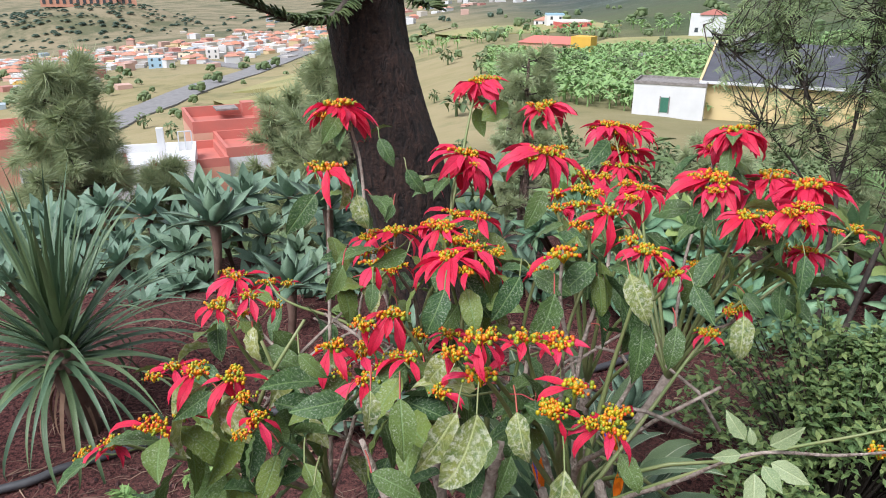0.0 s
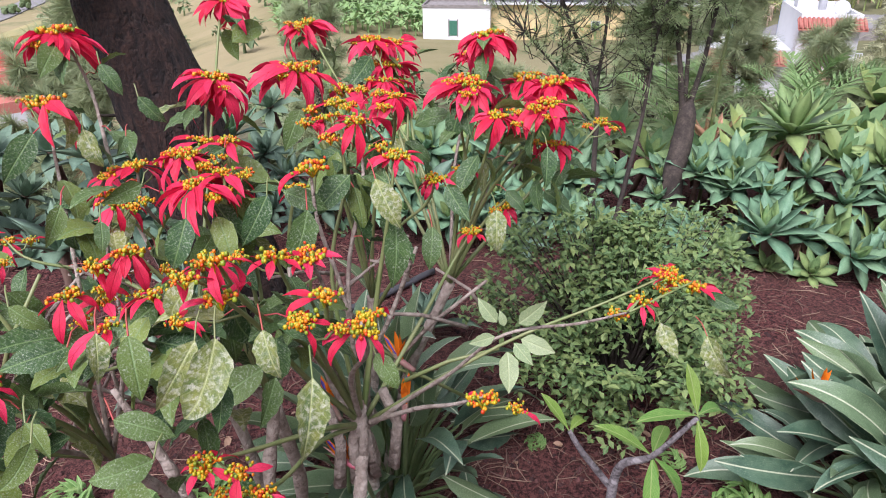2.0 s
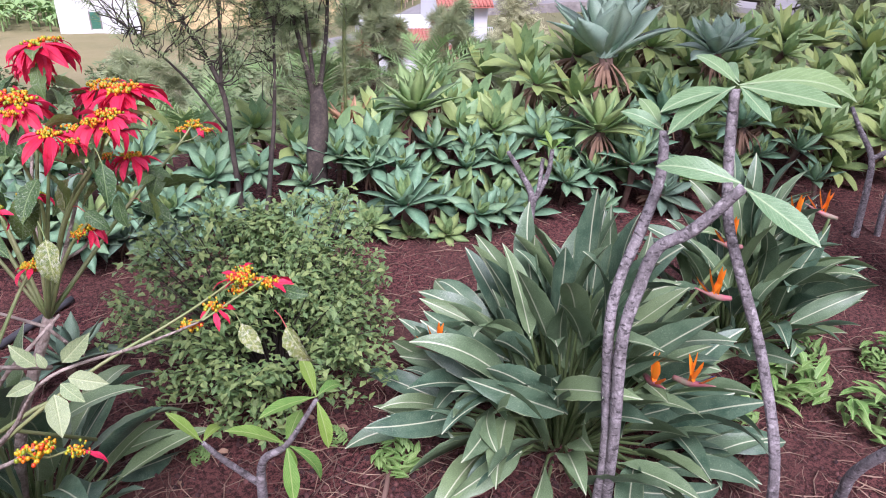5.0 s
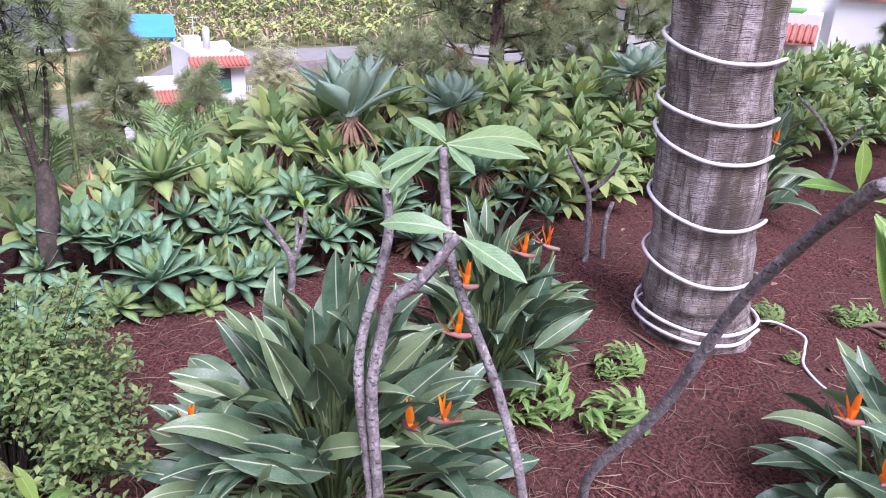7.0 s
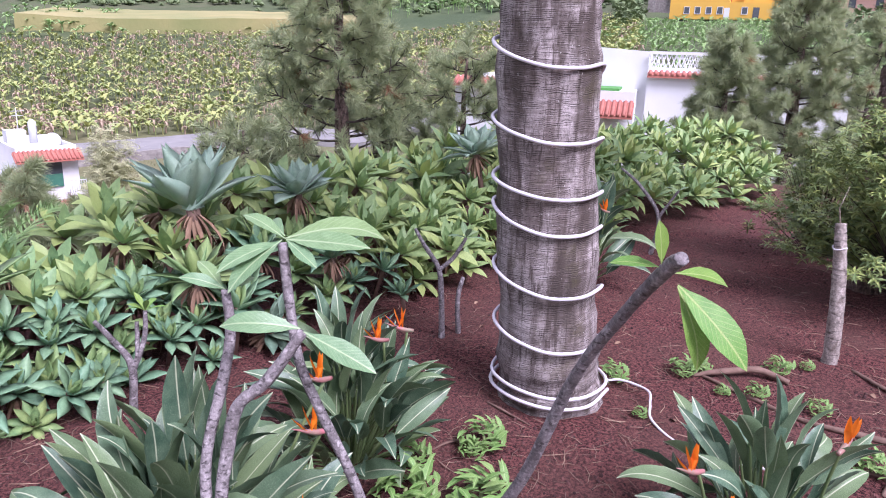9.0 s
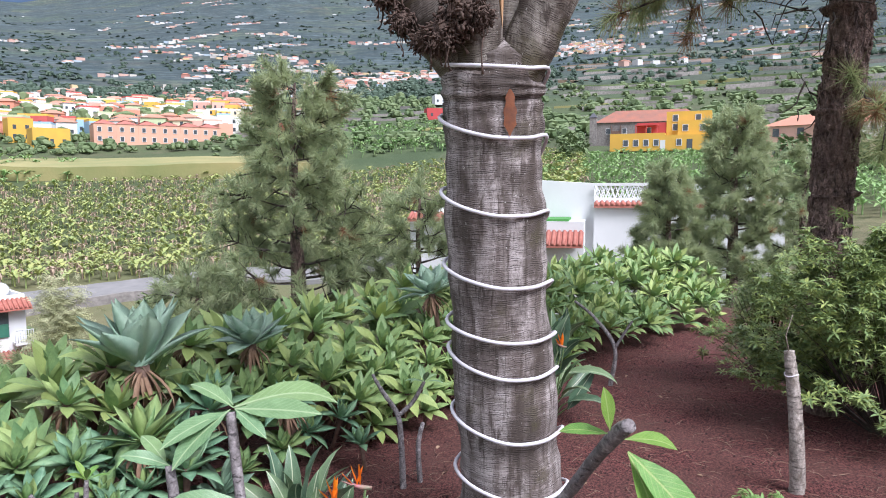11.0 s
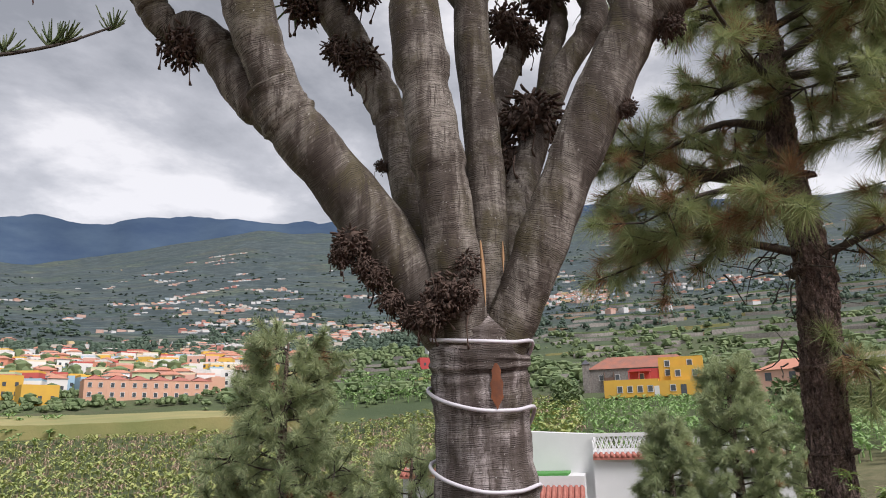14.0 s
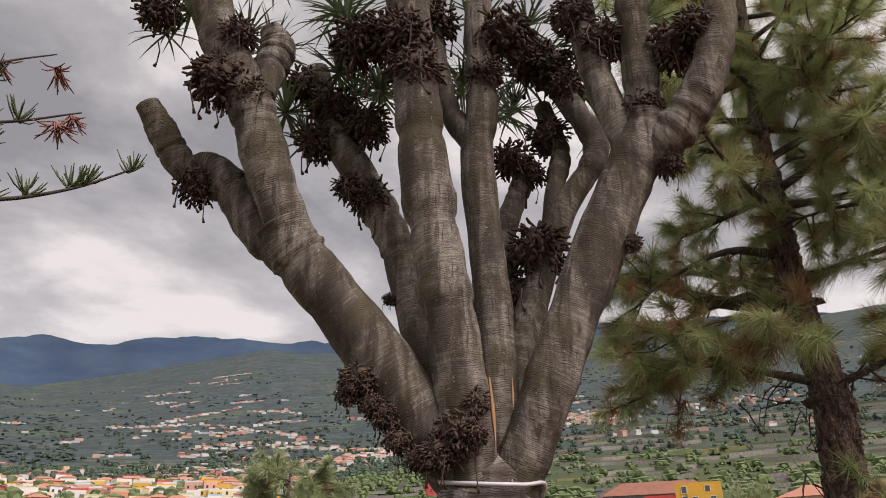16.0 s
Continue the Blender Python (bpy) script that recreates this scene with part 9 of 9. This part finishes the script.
def build_right_house():
    """The large white house with lattice parapet and green roof turf."""
    ho = house_root("large_white_house", "large white rendered house with a lattice parapet and tiled eaves", 87.6, 36, -90, 0, z=-7.0)
    blank = box(-5.0, 0.9, 0, 10, 0, 9.75)
    blank.v[:, 2] -= np.where(blank.v[:, 2] > 9, 0.06 * (blank.v[:, 0] + 5.0), 0)
    part("wall", blank, "white_wall", ho, "blank white rendered wall with a sloping top", smooth=False)
    part("wall", box(0.9, 9.5, -0.4, 10, 0, 8.5), "white_wall", ho, smooth=False)
    part("wall", box(-8.0, -5.0, -1.6, 10, 0, 8.0), "white_wall", ho, smooth=False)
    part("wall", box(-3.6, 0.5, -2.6, 0, 0, 7.65), "white_wall", ho, smooth=False)
    part("roof_turf", box(-3.4, -0.2, -2.4, -0.02, 7.66, 7.76), "green_turf", ho, "flat roof of green turf", smooth=False)
    tile_eave(ho, "red tiled pent roof", -3.4, 0.5, -3.6, -2.6, 6.65, 7.2)
    tile_eave(ho, "red tiled eaves", 0.9, 9.5, -0.68, -0.4, 8.36, 8.5)
    tile_eave(ho, "red tiled eaves", -8.0, -5.1, -2.2, -1.6, 7.7, 8.0)
    for row, (x0, x1, y, z) in enumerate(((0.9, 9.5, -0.3, 8.5), (0.95, 9.5, 4.5, 8.5))):
        gs = [box(x0, x1, y, y + 0.14, z, z + 0.12), box(x0, x1, y, y + 0.14, z + 0.78, z + 0.92)]
        n = int((x1 - x0) / 0.24)
        for i in range(n):
            a, b = x0 + i * (x1 - x0) / n, x0 + (i + 1) * (x1 - x0) / n
            gs += [tube([(a, y + 0.07, z + 0.12), (b, y + 0.07, z + 0.78)], 0.025, 4), tube([(b, y + 0.07, z + 0.12), (a, y + 0.07, z + 0.78)], 0.025, 4)]
        part("parapet", joined(gs), "white_wall", ho, "white lattice parapet", smooth=False)


build_right_house()


def build_ochre_house():
    ho = house_root("ochre_house", "ochre yellow house with terraces and dark windows", 94.0, 170, -94 - 4, 0, z=9.5)
    part("wall", box(-11.5, 10, -3, 6, 0, 3.4), "yellow_wall", ho, smooth=False)
    part("wall", box(0.5, 10, 0, 6, 3.4, 8.2), "yellow_wall", ho, smooth=False)
    part("wall", box(3.0, 10, -1.6, 0, 3.4, 6.2), "yellow_wall", ho, "lower front of the ochre house", smooth=False)
    part("roof", flat_top(3.0, 10, -1.6, -0.02, 6.2, 0.15, 0.4), "yellow_wall", ho, smooth=False)
    # flat dark panel painted in place of the doorway's shade
    part("door", box(5.0, 6.2, -3.06, -3.0, 0.1, 2.4), "glass_dark", ho, "dark panel for a shaded open doorway", smooth=False)
    part("door", box(-0.6, 0.5, -3.06, -3.0, 0.1, 2.3), "white_wall", ho, "white door", smooth=False)
    part("awning", box(-6.2, -1.2, -1.6, 0.2, 5.7, 5.9), "red_wall", ho, "dark red terrace roof", smooth=False)
    for x in (-6.0, -3.7, -1.4):
        part("post", box(x - 0.1, x + 0.1, -1.6, -1.4, 3.4, 5.7), "red_wall", ho, smooth=False)
    part("wall", box(-6, 0.5, 0.2, 6, 3.4, 6.4), "red_wall", ho, "dark red upper wall", smooth=False)
    part("roof", flat_top(0.5, 10, 0, 6, 8.2, 0.2, 0.5), "yellow_wall", ho, smooth=False)
    part("terrace", flat_top(-11.5, 0.4, -3, 0.1, 3.4, 0.15, 0.5), "yellow_wall", ho, "ochre terrace parapet", smooth=False)
    put_windows(ho, [(-8 + 2.2 * i, -3.03, 1.1, 0) for i in range(4)] + [(2.4, -0.03, 4.6, 0), (4.6, -1.63, 4.3, 0), (8.2, -1.63, 4.3, 0), (2.4, -0.03, 6.6, 0), (7.2, -0.03, 6.6, 0), (3.4, -3.03, 1.1, 0), (-3.4, 0.17, 4.0, 0)])
    st = house_root("stone_house", "old stone house with a long red tiled roof", 92.6, 188, -92 - 4, 0, z=10.4)
    part("wall", box(-12, 14, 0, 11, 0, 7.2), "stone", st, smooth=False)
    part("roof", hip_roof(-12, 14, 0, 11, 7.2, 3.4), "old_tiles", st, "red tiled hip roof", smooth=False)
    part("tower", box(-13.6, -11.9, -0.6, 1.2, 0, 8.6), "stone", st, smooth=False)
    part("tower_cap", hip_roof(-13.6, -11.9, -0.6, 1.2, 8.6, 1.2, 0.2), "dark_roof", st, smooth=False)
    put_windows(st, [(-9, -0.03, 4.4, 0), (-5, -0.03, 4.4, 0)])
    part("balcony", joined([box(-8.2, -5.8, -1.2, 0, 3.9, 4.05), box(-8.2, -5.8, -1.2, -1.1, 4.05, 5.0), box(-8.2, -8.1, -1.2, 0, 4.05, 6.4), box(-5.9, -5.8, -1.2, 0, 4.05, 6.4)]), "root", st, "dark wooden balcony", smooth=False)


build_ochre_house()


def build_peach_row():
    """The long peach terrace of houses above the dry field."""
    ho = house_root("terrace_row", "long row of peach terraced houses with red tiled roofs", 55.6, 248, -55.6 + 12, -0.6, category="terraced houses")
    for i in range(6):
        x = -19 + 6.4 * i
        part("wall", box(x, x + 6.38, 0, 9, 0, 6.4), "peach_wall", ho, smooth=False)
        part("roof", hip_roof(x, x + 6.38, 0, 9, 6.4, 1.7, 0.15), "tiles", ho, smooth=False)
        put_windows(ho, [(x + 1.6, -0.05, 1.2, 0), (x + 4.6, -0.05, 1.2, 0), (x + 1.6, -0.05, 4.1, 0), (x + 4.6, -0.05, 4.1, 0)])
    part("gable", box(19.4, 24, 1, 9, 0, 8.0), "peach_wall", ho, smooth=False)
    h = house_root("hotel", "wide orange hotel on top of the hill", -23.8, 880, 24, -2, category="hotel")
    part("wall", box(-46, 46, 0, 20, 0, 15), "orange_wall", h, smooth=False)
    part("wall", box(-26, 26, -6, 0, 0, 20), "orange_wall", h, smooth=False)
    for i in range(14):
        part("window", box(-44 + 6.3 * i, -41 + 6.3 * i, -6.3 if abs(i - 6.5) < 4 else -0.3, -6 if abs(i - 6.5) < 4 else 0, 3, 12), "glass_dark", h, smooth=False)
    f = house_root("white_farmhouse", "white farmhouse with a red roof above the banana field", 20.6, 235, -20, 0)
    part("wall", box(-5, 5, 0, 8, 0, 6.2), "white_wall", f, smooth=False)
    part("roof", hip_roof(-2, 5, 0, 8, 6.2, 1.5), "tiles", f, smooth=False)
    put_windows(f, [(-3, -0.03, 1.2, 0), (2, -0.03, 1.2, 0)])
    q = house_root("farm_shed", "pink-roofed farm shed with an orange end", 9.8, 185, -9.8 - 20, 0, category="shed")
    part("wall", box(-10, 8, 0, 7, 0, 2.6), "peach_wall", q, smooth=False)
    part("roof", hip_roof(-10, 8, 0, 7, 2.6, 1.6), "red_terrace", q, smooth=False)
    part("annex", box(4, 9, -1, 4, 0, 4.6), "yellow_wall", q, smooth=False)


build_peach_row()
